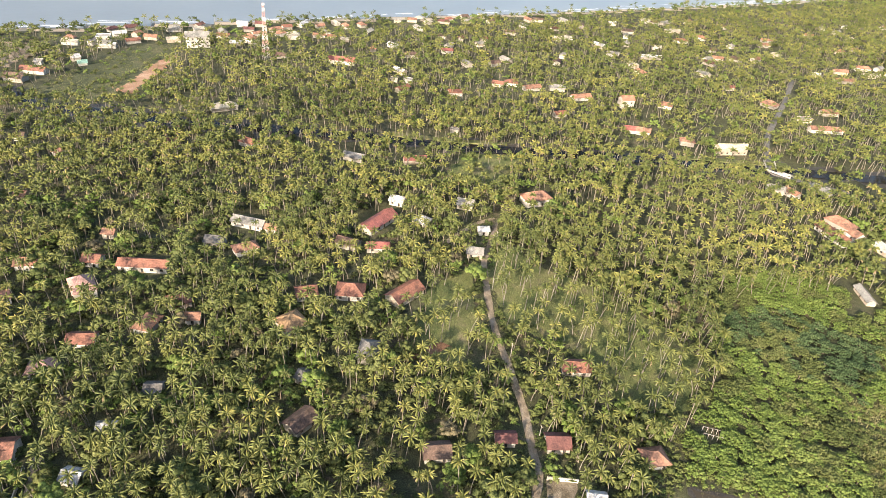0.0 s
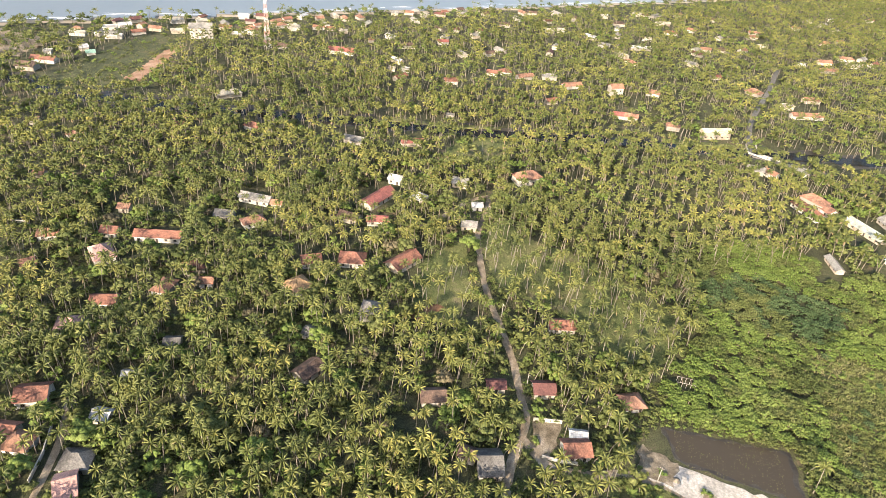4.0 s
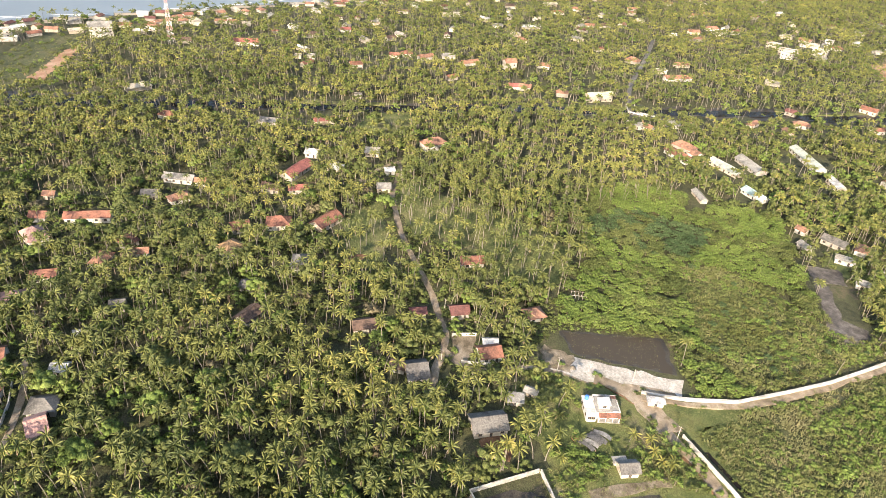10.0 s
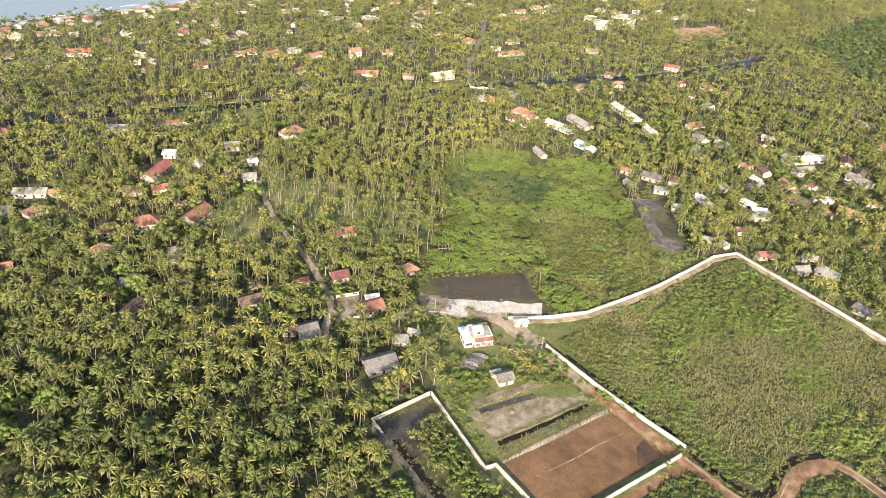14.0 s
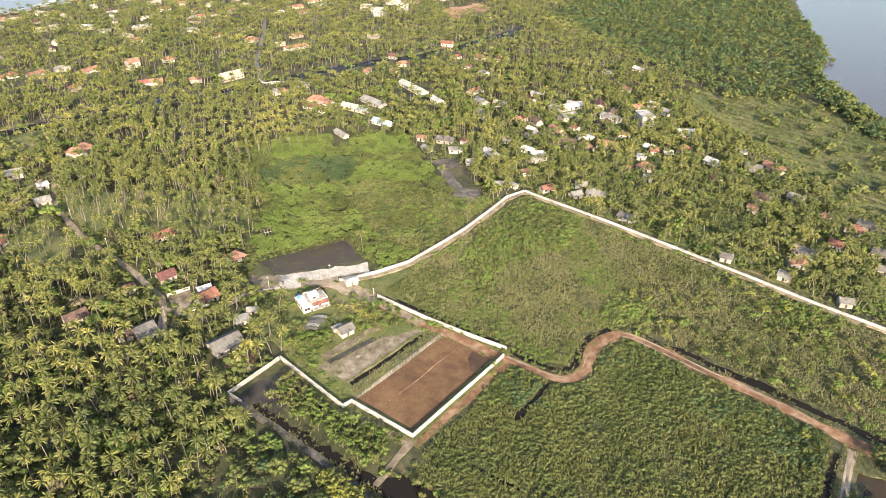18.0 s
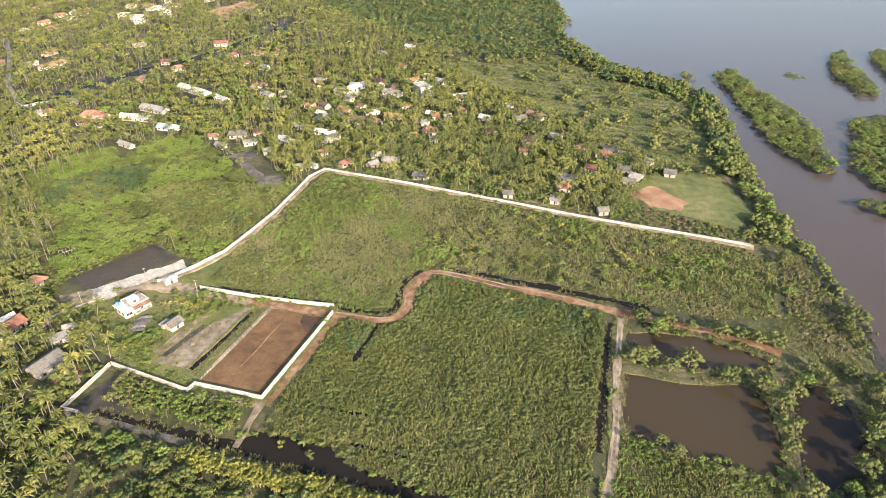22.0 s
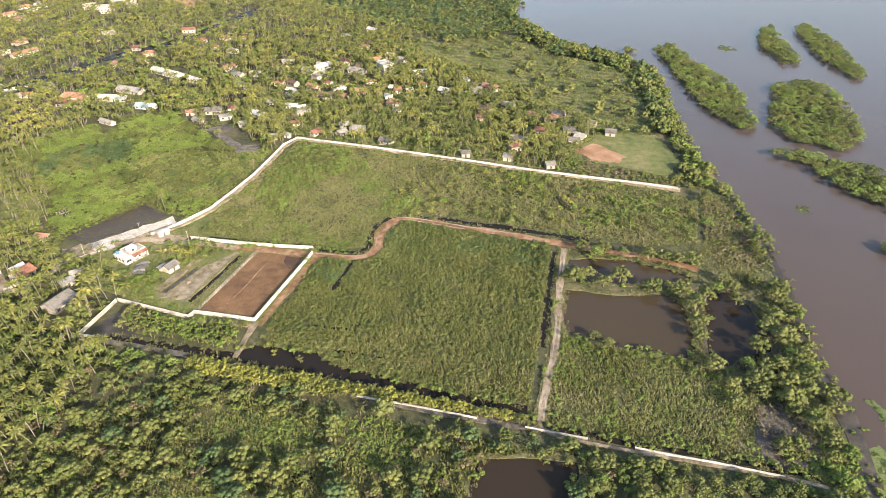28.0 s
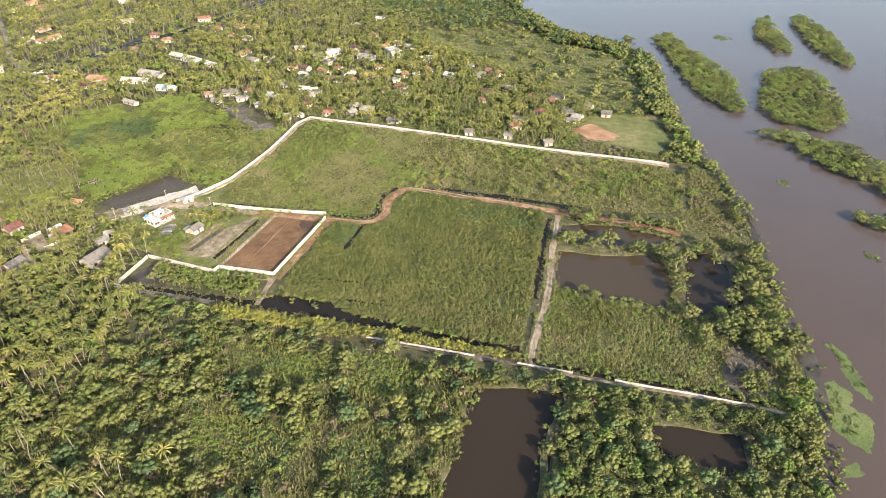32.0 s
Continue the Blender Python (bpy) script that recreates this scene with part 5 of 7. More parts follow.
def strut(p, q, r):
    d = Vector(q) - Vector(p)
    u = d.orthogonal().normalized()
    w = d.normalized().cross(u)
    v = [Vector(e) + u * r * s + w * r * c for e in (p, q) for s, c in ((1, 1), (-1, 1), (-1, -1), (1, -1))]
    return v, [(0, 1, 2, 3), (7, 6, 5, 4), (0, 4, 5, 1), (1, 5, 6, 2), (2, 6, 7, 3), (3, 7, 4, 0)]


for k in range(NB):
    z0, z1 = HT * k / NB, HT * (k + 1) / NB
    w0, w1 = 2.3 - 1.8 * k / NB, 2.3 - 1.8 * (k + 1) / NB
    col = M["red_paint"] if k % 2 else M["white_paint"]
    c0 = [(sx * w0, sy * w0, z0) for sx, sy in ((1, 1), (-1, 1), (-1, -1), (1, -1))]
    c1 = [(sx * w1, sy * w1, z1) for sx, sy in ((1, 1), (-1, 1), (-1, -1), (1, -1))]
    for i in range(4):
        part("leg", mesh_of("leg", *strut(c0[i], c1[i], 0.09), [col]), tower)
        part("brace", mesh_of("brace", *merge(strut(c0[i], c1[i - 1], 0.05), strut(c0[i - 1], c1[i], 0.05), strut(c0[i], c0[i - 1], 0.05)), [col]), tower)
for i, zz in enumerate((31, 38, 42)):
    part("dish", mesh_of("dish", *box_data(0.9, 1.3, -1.0, 1.0, zz, zz + 2), [M["white_paint"]]), tower)

# ---- plants ----
RNG = np.random.default_rng(11)


def palm_crown(rng, nf, seg, length):
    """Arching fronds: a keeled blade of hanging leaflets along each midrib, ragged at its edges."""
    v, f, m = [], [], []
    for i in range(nf):
        k = (i + 0.5) / nf
        az = i * 2.39996 + rng.normal() * 0.16
        el = radians(72 - 78 * k + rng.normal() * 8)
        ln = length * (0.78 + 0.27 * math.sin(math.pi * (0.2 + 0.6 * k))) * rng.uniform(0.9, 1.08)
        droop = radians(rng.uniform(85, 135))
        h, z = 0.12, 0.0
        pts = []
        for j in range(seg + 1):
            pts.append((h, z, el - droop * (j / seg) ** 1.25))
            h += ln / seg * math.cos(pts[-1][2])
            z += ln / seg * math.sin(pts[-1][2])
        ca, sa = math.cos(az), math.sin(az)
        base = len(v)
        n = seg + 1
        for h, z, e in pts:
            v.append((h * ca, h * sa, z))
        for side in (-1, 1):
            for j, (h, z, e) in enumerate(pts):
                s = j / seg
                w = ln * (0.03 + (0.064 if seg > 3 else 0.125) * math.sin(math.pi * min(1, 0.12 + 0.86 * s)) ** 0.8) * (0.72 if j % 2 and j < seg and seg > 3 else 1.08) * rng.uniform(0.9, 1.1)
                w = 0.03 if j == seg else w
                fw = ln * 0.09 if j < seg else 0.0
                h, z = h + fw * math.cos(e), z + fw * math.sin(e)
                v.append((h * ca - sa * side * w, h * sa + ca * side * w, z - w * 0.9))
        dry = k > 0.93 and rng.random() < 0.4
        for side in (1, 2):
            for j in range(seg):
                q = (base + j, base + j + 1, base + side * n + j + 1, base + side * n + j)
                f.append(q if side == 2 else q[::-1])
                m.append(1 if dry else 0)
    return np.array(v), np.array(f), np.array(m)


def palm_trunk(rng, height, sides, seg):
    """A slender, slightly curved trunk with a swollen foot; gives its top too."""
    lean, az = rng.uniform(0.3, 4.0), rng.uniform(0, 6.28)
    v, f = [], []
    for j in range(seg + 1):
        s = j / seg
        o = lean * s ** 1.6
        r = 0.14 - 0.04 * s + 0.08 * max(0, 1 - s * 7)
        for i in range(sides):
            a = 6.2832 * i / sides
            v.append((o * math.cos(az) + r * math.cos(a), o * math.sin(az) + r * math.sin(a), height * s - (0.3 if j == 0 else 0)))
    for j in range(seg):
        for i in range(sides):
            f.append((j * sides + i, j * sides + (i + 1) % sides, (j + 1) * sides + (i + 1) % sides, (j + 1) * sides + i))
    return np.array(v), np.array(f), np.array([lean * math.cos(az), lean * math.sin(az), height])


def leaf_cloud(rng, centres, radii, count, size, flat=0.7, rings=(4, 40, 74, 110), around=7):
    """Leafy clumps: an uneven inner mass under bent leaf sprays, for several round masses."""
    n = len(centres)
    centres, radii = np.asarray(centres, float), np.asarray(radii, float)
    per = np.maximum(4, (count * np.square(radii) / np.square(radii).sum()).astype(int))
    which = np.repeat(np.arange(n), per)
    k = len(which)
    d = rng.normal(size=(k, 3))
    d[:, 2] = np.abs(d[:, 2]) * 1.15 - 0.5
    d /= np.linalg.norm(d, axis=1)[:, None]
    r = radii[which] * rng.uniform(0.78, 1.24, k)
    p = centres[which] + d * r[:, None] * np.array([1, 1, flat])
    nrm = d + rng.normal(size=(k, 3)) * 0.50 + np.array([0, 0, 0.2])
    nrm /= np.linalg.norm(nrm, axis=1)[:, None]
    t = np.cross(nrm, rng.normal(size=(k, 3)))
    t /= np.maximum(np.linalg.norm(t, axis=1), 1e-6)[:, None]
    b = np.cross(nrm, t)
    s = size * rng.uniform(0.6, 1.3, k)[:, None]
    bend = nrm * s * 0.35
    v = np.stack([p - t * s, p - b * s * 0.6 - bend, p + t * s, p + b * s * 0.6 - bend * 0.6], 1).reshape(-1, 3)
    f = np.arange(4 * k).reshape(-1, 4)
    if rings:
        th = np.radians(np.array(rings))[None, :, None]
        ph = np.arange(around)[None, None, :] * 6.2832 / around + rng.uniform(0, 6, (n, 1, 1)) + 0 * th
        rr = radii[:, None, None] * rng.uniform(0.55, 0.95, (n, len(rings), around))
        cv = np.stack([rr * np.sin(th) * np.cos(ph), rr * np.sin(th) * np.sin(ph), rr * np.cos(th) * flat], 3) + centres[:, None, None, :]
        a = np.arange(around)
        one = np.concatenate([np.column_stack([q * around + a, (q + 1) * around + a, (q + 1) * around + (a + 1) % around, q * around + (a + 1) % around]) for q in range(len(rings) - 1)])
        cf = (one[None] + (np.arange(n) * len(rings) * around)[:, None, None]).reshape(-1, 4) + len(v)
        v, f = np.concatenate([v, cv.reshape(-1, 3)]), np.concatenate([f, cf])
    return v, f


def tree_template(rng, radius, height, masses, count, size, trunk=True, rings=(4, 40, 74, 110), around=7, fat=(0.20, 0.50)):
    a = np.arange(masses) * 2.4 + rng.uniform(0, 6)
    rr = radius * 0.74 * np.sqrt((np.arange(masses) + 0.3) / masses)
    c = np.column_stack([rr * np.cos(a), rr * np.sin(a), height * (0.76 - 0.60 * (rr / radius) ** 2) + rng.normal(size=masses) * height * 0.09])
    rad = radius * rng.uniform(*fat, masses)
    v, f = leaf_cloud(rng, c, rad, count, size, 0.68, rings, around)
    tv, tf = [], []
    if trunk:
        limbs = [((0, 0, -0.3), (0, 0, height * 0.5), 0.05 * radius + 0.05)] + [((0, 0, height * 0.40), tuple(c[i]), 0.03 * radius) for i in range(min(4, masses))]
        for p, q, r in limbs:
            p, q = np.array(p), np.array(q)
            d = q - p
            u = np.cross(d, [0.3, 1, 0.1])
            u /= np.linalg.norm(u)
            w = np.cross(d / np.linalg.norm(d), u)
            o = len(tv)
            for e, k in ((p, 1.0), (q, 0.45)):
                for i in range(4):
                    t = 6.2832 * i / 4
                    tv.append(e + (u * math.cos(t) + w * math.sin(t)) * r * k)
            tf += [(o + i, o + (i + 1) % 4, o + 4 + (i + 1) % 4, o + 4 + i) for i in range(4)]
    return v, f, np.array(tv).reshape(-1, 3), np.array(tf, int).reshape(-1, 4)


def reed_template(rng, blades, height, spread, wide=0.12):
    """A clump of leaning, tapering blades."""
    v, f = [], []
    for i in range(blades):
        a, r = rng.uniform(0, 6.28), spread * math.sqrt(rng.random())
        h = height * rng.uniform(0.5, 1.1)
        x, y = r * math.cos(a), r * math.sin(a)
        d = rng.uniform(0, 6.28)
        w = wide * rng.uniform(0.7, 1.5)
        out = h * rng.uniform(0.25, 0.9)
        lx, ly = math.cos(d) * out, math.sin(d) * out
        wx, wy = -math.sin(d) * w, math.cos(d) * w
        n = len(v)
        v += [(x - wx, y - wy, 0.1), (x + wx, y + wy, 0.1), (x + lx + wx * 0.6, y + ly + wy * 0.6, h), (x + lx - wx * 0.6, y + ly - wy * 0.6, h * 0.94)]
        f += [(n, n + 1, n + 2, n + 3)]
    return np.array(v), np.array(f)


class Batch:
    """Collects many plants into one mesh."""

    def __init__(self):
        self.v, self.f, self.m, self.n = [], [], [], 0

    def put(self, v, f, mi, at, turn, scale, tall=None):
        k = len(at)
        if not k:
            return
        c, s = np.cos(turn), np.sin(turn)
        tall = scale if tall is None else tall
        x = (v[None, :, 0] * c[:, None] - v[None, :, 1] * s[:, None]) * scale[:, None] + at[:, 0:1]
        y = (v[None, :, 0] * s[:, None] + v[None, :, 1] * c[:, None]) * scale[:, None] + at[:, 1:2]
        z = v[None, :, 2] * tall[:, None] + at[:, 2:3]
        self.v.append(np.stack([x, y, z], 2).reshape(-1, 3))
        self.f.append((f[None] + (np.arange(k) * len(v))[:, None, None] + self.n).reshape(-1, 4))
        self.m.append(np.tile(np.broadcast_to(mi, len(f)), k))
        self.n += k * len(v)

    def done(self, name, mats, label, category, shade=False):
        if not self.v:
            return None
        me = fast_mesh(name, np.concatenate(self.v), np.concatenate(self.f), mats, np.concatenate(self.m), shade)
        return tagged(new(name, me), label, category, kind="stuff")


def scatter(poly, space, jitter=0.48, turn=0.0, rng=RNG, space_y=None):
    """Places on a turned, jittered grid within the polygon."""
    p = np.array(poly, float)
    c = p.mean(0)
    r = np.hypot(*(p - c).T).max()
    sy = space_y or space
    a, b = np.meshgrid(np.arange(-r, r, space), np.arange(-r, r, sy))
    a = a + rng.uniform(-jitter, jitter, a.shape) * space
    b = b + rng.uniform(-jitter, jitter, b.shape) * sy
    ct, st = math.cos(turn), math.sin(turn)
    x, y = (c[0] + a * ct - b * st).ravel(), (c[1] + a * st + b * ct).ravel()
    k = inside(poly, x, y)
    return x[k], y[k]


def clear(x, y, houses=0.0, roads=1.0, palms=False):
    """Which places are free of water, roads and houses."""
    ok = ~(inside(LAGOON, x, y) | inside(SEA, x, y))
    for isl in ISLANDS.values():
        ok |= inside(isl, x, y)
    for pond in PONDS:
        ok &= ~inside(pond, x, y)
    ok &= ~inside(DITCH_POOL, x, y)
    for line, w in ROADS:
        ok &= away(line, x, y) > w / 2 + roads
    for hx, hy, r in FOOT:
        ok &= (np.abs(x - hx) > r + houses) | (np.abs(y - hy) > r + houses) | (np.hypot(x - hx, y - hy) > r + houses)
    return ok


def seen_houses(x, y, chance):
    """Leaves most of the ground before the houses free of tall palms."""
    near = np.zeros(len(x), bool)
    for hx, hy, r in FOOT:
        d = math.hypot(60 - hx, -110 - hy)
        ux, uy = (60 - hx) / d, (-110 - hy) / d
        a, b = (x - hx) * ux + (y - hy) * uy, -(x - hx) * uy + (y - hy) * ux
        near |= (a > -2) & (a < r + min(26, 0.042 * d if d > 330 else 0.022 * d)) & (np.abs(b) < r * (0.75 if d > 330 else 0.5))
    return ~(near & (RNG.random(len(x)) < chance))


OPEN = [[(-98, 0), (-86, 9), (-78, 2), (-76, -12), (-84, -12)], [(-122, 36), (-106, 28), (-92, 42), (-74, 74), (-84, 82), (-108, 52)], [(-147, 60), (-128, 48), (-100, 96), (-66, 95), (-66, 120), (-110, 105)], [(-92, 33), (-95, 50), (-62, 62), (-62, 12), (-72, 14), (-80, 24)], GREEN, MARSH, FIELD, COMPOUND, STRIP, [(-127, 50), (-106, 92), (-72, 74), (-92, 42), (-118, 30)], PLOTS, [(-128, 58), (-118, 36), (-108, 30), (-98, 38), (-116, 52)], [(-97, 43), (-70, 50), (-58, 64), (-64, 95), (-78, 84)], [(-135, 9), (-132, 18), (-120, 10.5), (-121, 3)], FIELD_E, CLEAR_N, [(121, 200), (131, 212), (149, 194), (145, 184), (129, 185)], HILL, CROPS, WOOD_N]

# palms: where they stand
px, py = scatter(VEG, 4.4, 0.72)
keep = clear(px, py, -0.2, 0.8) & seen_houses(px, py, np.where(np.hypot(px - 60, py + 110) > 330, 0.42, 0.58))
for poly in OPEN:
    keep &= ~inside(poly, px, py)
keep &= ~inside(ROWS, px, py)
thin_out = RNG.random(len(px))
keep &= ~(inside(MEADOW, px, py) & (thin_out > 0.52))
keep &= ~(inside(MEADOW_N, px, py) & (thin_out > 0.12))
keep &= ~(inside(LAWN, px, py) & (thin_out > 0.3))
keep &= ~(inside(GARDEN, px, py) & (thin_out > 0.35))
keep &= ~(inside(SHEDS, px, py) & (thin_out > 0.35))
broad = np.sin(px * 0.031 + 1.3) * np.cos(py * 0.027 + 0.4) + 0.6 * np.sin(px * 0.083 - py * 0.06)
keep &= thin_out < np.clip(0.74 - 0.28 * broad, 0.28, 1.0)
coast = away(COAST, px, py)
keep &= (coast > 75) | ((coast > 16) & (thin_out < 0.14))
for reach in (CANAL[6:9], CANAL[10:14], CANAL[14:18]):
    keep &= ~((away(reach, px - 12, py) < 14) & (RNG.random(len(px)) < 0.6))
keep &= ~((away(CANAL[13:19], px - 13, py + 13) < 17) & (RNG.random(len(px)) < 0.8))
keep &= ~((away(STREET, px - 4, py) < 5) & (thin_out < 0.45))
keep &= ~((away(LANE, px - 4, py + 2) < 6) & (RNG.random(len(px)) < 0.75))
keep &= (np.hypot(px - 50, py + 100) < 480) | (RNG.random(len(px)) < 0.62)
px, py = px[keep], py[keep]
rx, ry = scatter(ROWS, 5.2, 0.10, -0.65, space_y=6.4)
rk = clear(rx, ry, 0, 1)
sx, sy = scatter([(-49, -98), (-22, -94), (14, -96), (20, -107), (-34, -120), (-62, -112)], 6.5, 0.6)
rx, ry, rk = np.concatenate([rx, sx]), np.concatenate([ry, sy]), np.concatenate([rk, RNG.random(len(sx)) < 0.6])
px, py = np.concatenate([px, rx[rk]]), np.concatenate([py, ry[rk]])
far = np.hypot(px - 50, py + 100)
order = np.argsort(np.hypot(px + 190, py - 20))
single = np.zeros(len(px), bool)
single[order[:300]] = True
height = RNG.uniform(7.2, 11.6, len(px))
height = np.where((px > -110) & (py > 150), height * 0.72, height)
height = np.where(inside(ROWS, px, py), RNG.uniform(9.8, 12.6, len(px)), height)
height = np.where(inside(MEADOW, px, py), RNG.uniform(9.0, 13.5, len(px)), height)
turn = RNG.uniform(0, 6.28, len(px))

near_t = [(palm_crown(RNG, 17, 4, 2.85), palm_trunk(RNG, 10.0, 6, 4)) for _ in range(6)]
mid_t = [(palm_crown(RNG, 13, 2, 2.95), palm_trunk(RNG, 10.0, 4, 2)) for _ in range(5)]
far_t = [(palm_crown(RNG, 6, 2, 3.4), palm_trunk(RNG, 10.0, 3, 1)) for _ in range(5)]

LEAF2 = [M["palm"], M["palm_dry"]]
crown_me = [fast_mesh("crown", c[0], c[1], LEAF2, c[2]) for c, _ in near_t]
trunk_me = [fast_mesh("trunk", t[0], t[1], [M["trunk"]], None, True) for _, t in near_t]
kind = RNG.integers(0, 6, len(px))
for i in np.flatnonzero(single):
    k = int(kind[i])
    palm = tagged(new("coconut_palm"), "slender coconut palm with a yellow-green crown in the grove", "palm tree", "palms of the grove")
    palm.matrix_basis = pose(float(px[i]), float(py[i]), 0, 0, 0, math.degrees(float(turn[i]))) @ Matrix.Scale(float(height[i]) / 10, 4, (0, 0, 1))
    part("trunk", trunk_me[k], palm)
    part("crown", crown_me[k], palm, at=Matrix.Translation(near_t[k][1][2]) @ Matrix.Scale(10 / float(height[i]), 4, (0, 0, 1)))
for name, sel, tpls in (("palm_grove", ~single & (far < 370), near_t), ("palm_grove", ~single & (far >= 370) & (far < 560), mid_t), ("palm_grove", ~single & (far >= 560), far_t)):
    bt = Batch()
    for k, ((cv, cf, cm), (tv, tf, top)) in enumerate(tpls):
        s = np.flatnonzero(sel & (kind % len(tpls) == k))
        if not len(s):
            continue
        one = np.ones(len(s))
        at = np.column_stack([px[s], py[s], np.zeros(len(s))])
        bt.put(tv, tf, 2, at, turn[s], one, height[s] / 10)
        c, sn = np.cos(turn[s]), np.sin(turn[s])
        tip = at + np.column_stack([top[0] * c - top[1] * sn, top[0] * sn + top[1] * c, height[s]])
        bt.put(cv, cf, cm, tip, turn[s], RNG.uniform(0.8, 1.2, len(s)))
    bt.done(name, LEAF2 + [M["trunk"]], "dense grove of coconut palms with yellow-green crowns", "palm grove")

# young palms in the gardens
for i, (ax, ay) in enumerate(((-66.6, 42.2), (-63, 48), (-53, 51), (-56, 48.5), (-60, 45), (-52, 47), (-71, 26), (-76, 22), (-69, 18), (-86, 27), (-90, 31), (-101, 30))):
    palm = tagged(new("young_palm"), "low young coconut palm with broad arching fronds in the garden", "palm tree", "garden palms")
    palm.matrix_basis = pose(ax, ay, 0, 0, 0, i * 67)
    part("trunk", trunk_me[i % 6], palm, at=Matrix.Diagonal((0.9, 0.9, 0.16 + 0.05 * (i % 3), 1)))
    part("crown", crown_me[i % 6], palm, at=Matrix.Translation((float(near_t[i % 6][1][2][0]) * 0.9, float(near_t[i % 6][1][2][1]) * 0.9, 1.6 + 0.5 * (i % 3))))

# banana plants by the white house
def banana_leaf(length, width):
    v, f = [], []
    for j in range(5):
        t = j / 4
        w = width * math.sin(math.pi * (0.12 + 0.84 * t)) * 0.5
        x, z = length * t * (1 - 0.18 * t), length * (0.75 * t - 0.72 * t * t)
        v += [(x, -w, z - 0.05), (x, 0, z), (x, w, z - 0.05)]
        f += [] if j == 0 else [(3 * j - 3, 3 * j, 3 * j + 1, 3 * j - 2), (3 * j - 2, 3 * j + 1, 3 * j + 2, 3 * j - 1)]
    return np.array(v), np.array(f)


banana_me = [fast_mesh("leaf", *banana_leaf(q, 0.62), [M["leaf_bright"]], None, True) for q in (1.7, 2.1, 2.4)]
stem_v, stem_f = palm_trunk(RNG, 1.8, 6, 2)[:2]
stem_me = fast_mesh("stem", stem_v * np.array([0.9, 0.9, 1]), stem_f, [M["leaf_olive"]], None, True)
for i, (ax, ay) in enumerate(((-61, 52), (-58.5, 54), (-55, 55.5), (-51, 55), (-63.5, 54.5), (-48, 52), (-66, 50), (-57, 51), (-70, 22), (-74, 26), (-60, 24), (-100, 26), (-97, 34), (-112, 22), (-86, 12), (-78, 9))):
    plant = tagged(new("banana_plant"), "banana plant with broad bright green leaves in the garden", "banana plant", "banana plants of the garden")
    plant.matrix_basis = pose(ax, ay, 0, 0, 0, i * 41) @ Matrix.Scale(1.0 + 0.12 * (i % 4), 4)
    part("stem", stem_me, plant)
    for j in range(7):
        part("leaf", banana_me[(i + j) % 3], plant, at=pose(0, 0, 1.7, 0, -30 + 9 * (j % 4), j * 137))

# undergrowth below the palms
bush_near = [leaf_cloud(RNG, np.array([(0, 0, 0.7), (0.9, 0.4, 0.6), (-0.6, 0.8, 0.5)]), np.array([1.1, 0.9, 0.8]), 18, 0.38, rings=(10, 85), around=5) for _ in range(4)]
bush_far = [leaf_cloud(RNG, np.array([(0, 0, 0.8), (1.0, 0.3, 0.6)]), np.array([1.3, 1.0]), 10, 0.7, rings=(8, 75), around=5) for _ in range(4)]
bx, by = scatter(VEG, 3.9)
keep = clear(bx, by, -2.6, 0.6)
for poly in OPEN + [MEADOW, LAWN]:
    keep &= ~inside(poly, bx, by)
wob = np.sin(bx * 0.05 + 2) * np.sin(by * 0.043) + 0.5 * np.sin(bx * 0.11 + by * 0.09)
keep &= RNG.random(len(bx)) < np.clip(0.72 + 0.3 * wob, 0.25, 1.0)
bfar = np.hypot(bx - 50, by + 100)
keep &= (bfar < 360) | (RNG.random(len(bx)) < np.where((bx > -260) & (by < 460), 0.34, 0.08))
bx, by, bfar = bx[keep], by[keep], bfar[keep]
for near, tpls in ((True, bush_near), (False, bush_far)):
    bt = Batch()
    sel = np.flatnonzero((bfar < 360) == near)
    for k, (v, f) in enumerate(tpls):
        s = sel[k::len(tpls)]
        sc = RNG.uniform(0.8, 1.9, len(s)) * (1.0 if near else 1.25)
        bt.put(v, f, 1 if k == 2 else 0, np.column_stack([bx[s], by[s], np.zeros(len(s))]), RNG.uniform(0, 6.28, len(s)), sc)
    bt.done("undergrowth", [M["leaf"], M["leaf"]], "leafy green shrubs below the palms", "undergrowth", True)

# broad-leaved trees
tree_t = {
    "dense": [tree_template(RNG, 4.0, 4.0, 22, 210, 0.30, rings=(8, 85), around=6, fat=(0.15, 0.32)) for _ in range(5)],
    "tall": [tree_template(RNG, 3.3, 5.6, 12, 190, 0.27, rings=(6, 45, 95), around=6, fat=(0.28, 0.46)) for _ in range(5)],
    "big": [tree_template(RNG, 3.3, 5.0, 24, 300, 0.20, rings=(8, 85), around=6, fat=(0.18, 0.34)) for _ in range(5)],
    "small": [tree_template(RNG, 1.9, 3.2, 5, 60, 0.30, rings=(10, 85), around=5) for _ in range(4)],
    "mid": [tree_template(RNG, 4.0, 4.6, 8, 80, 0.46, rings=(8, 60, 105), around=6, fat=(0.30, 0.50)) for _ in range(4)],
    "isle": [tree_template(np.random.default_rng(40 + q), 4.0, 4.2, 12, 90, 0.40, False, rings=(10, 85), around=5, fat=(0.20, 0.38)) for q in range(4)],
    "far": [tree_template(RNG, 4.2, 6.5, 5, 24, 0.95, False, rings=(12, 85), around=5) for _ in range(4)],
}
TREE_ME = {}


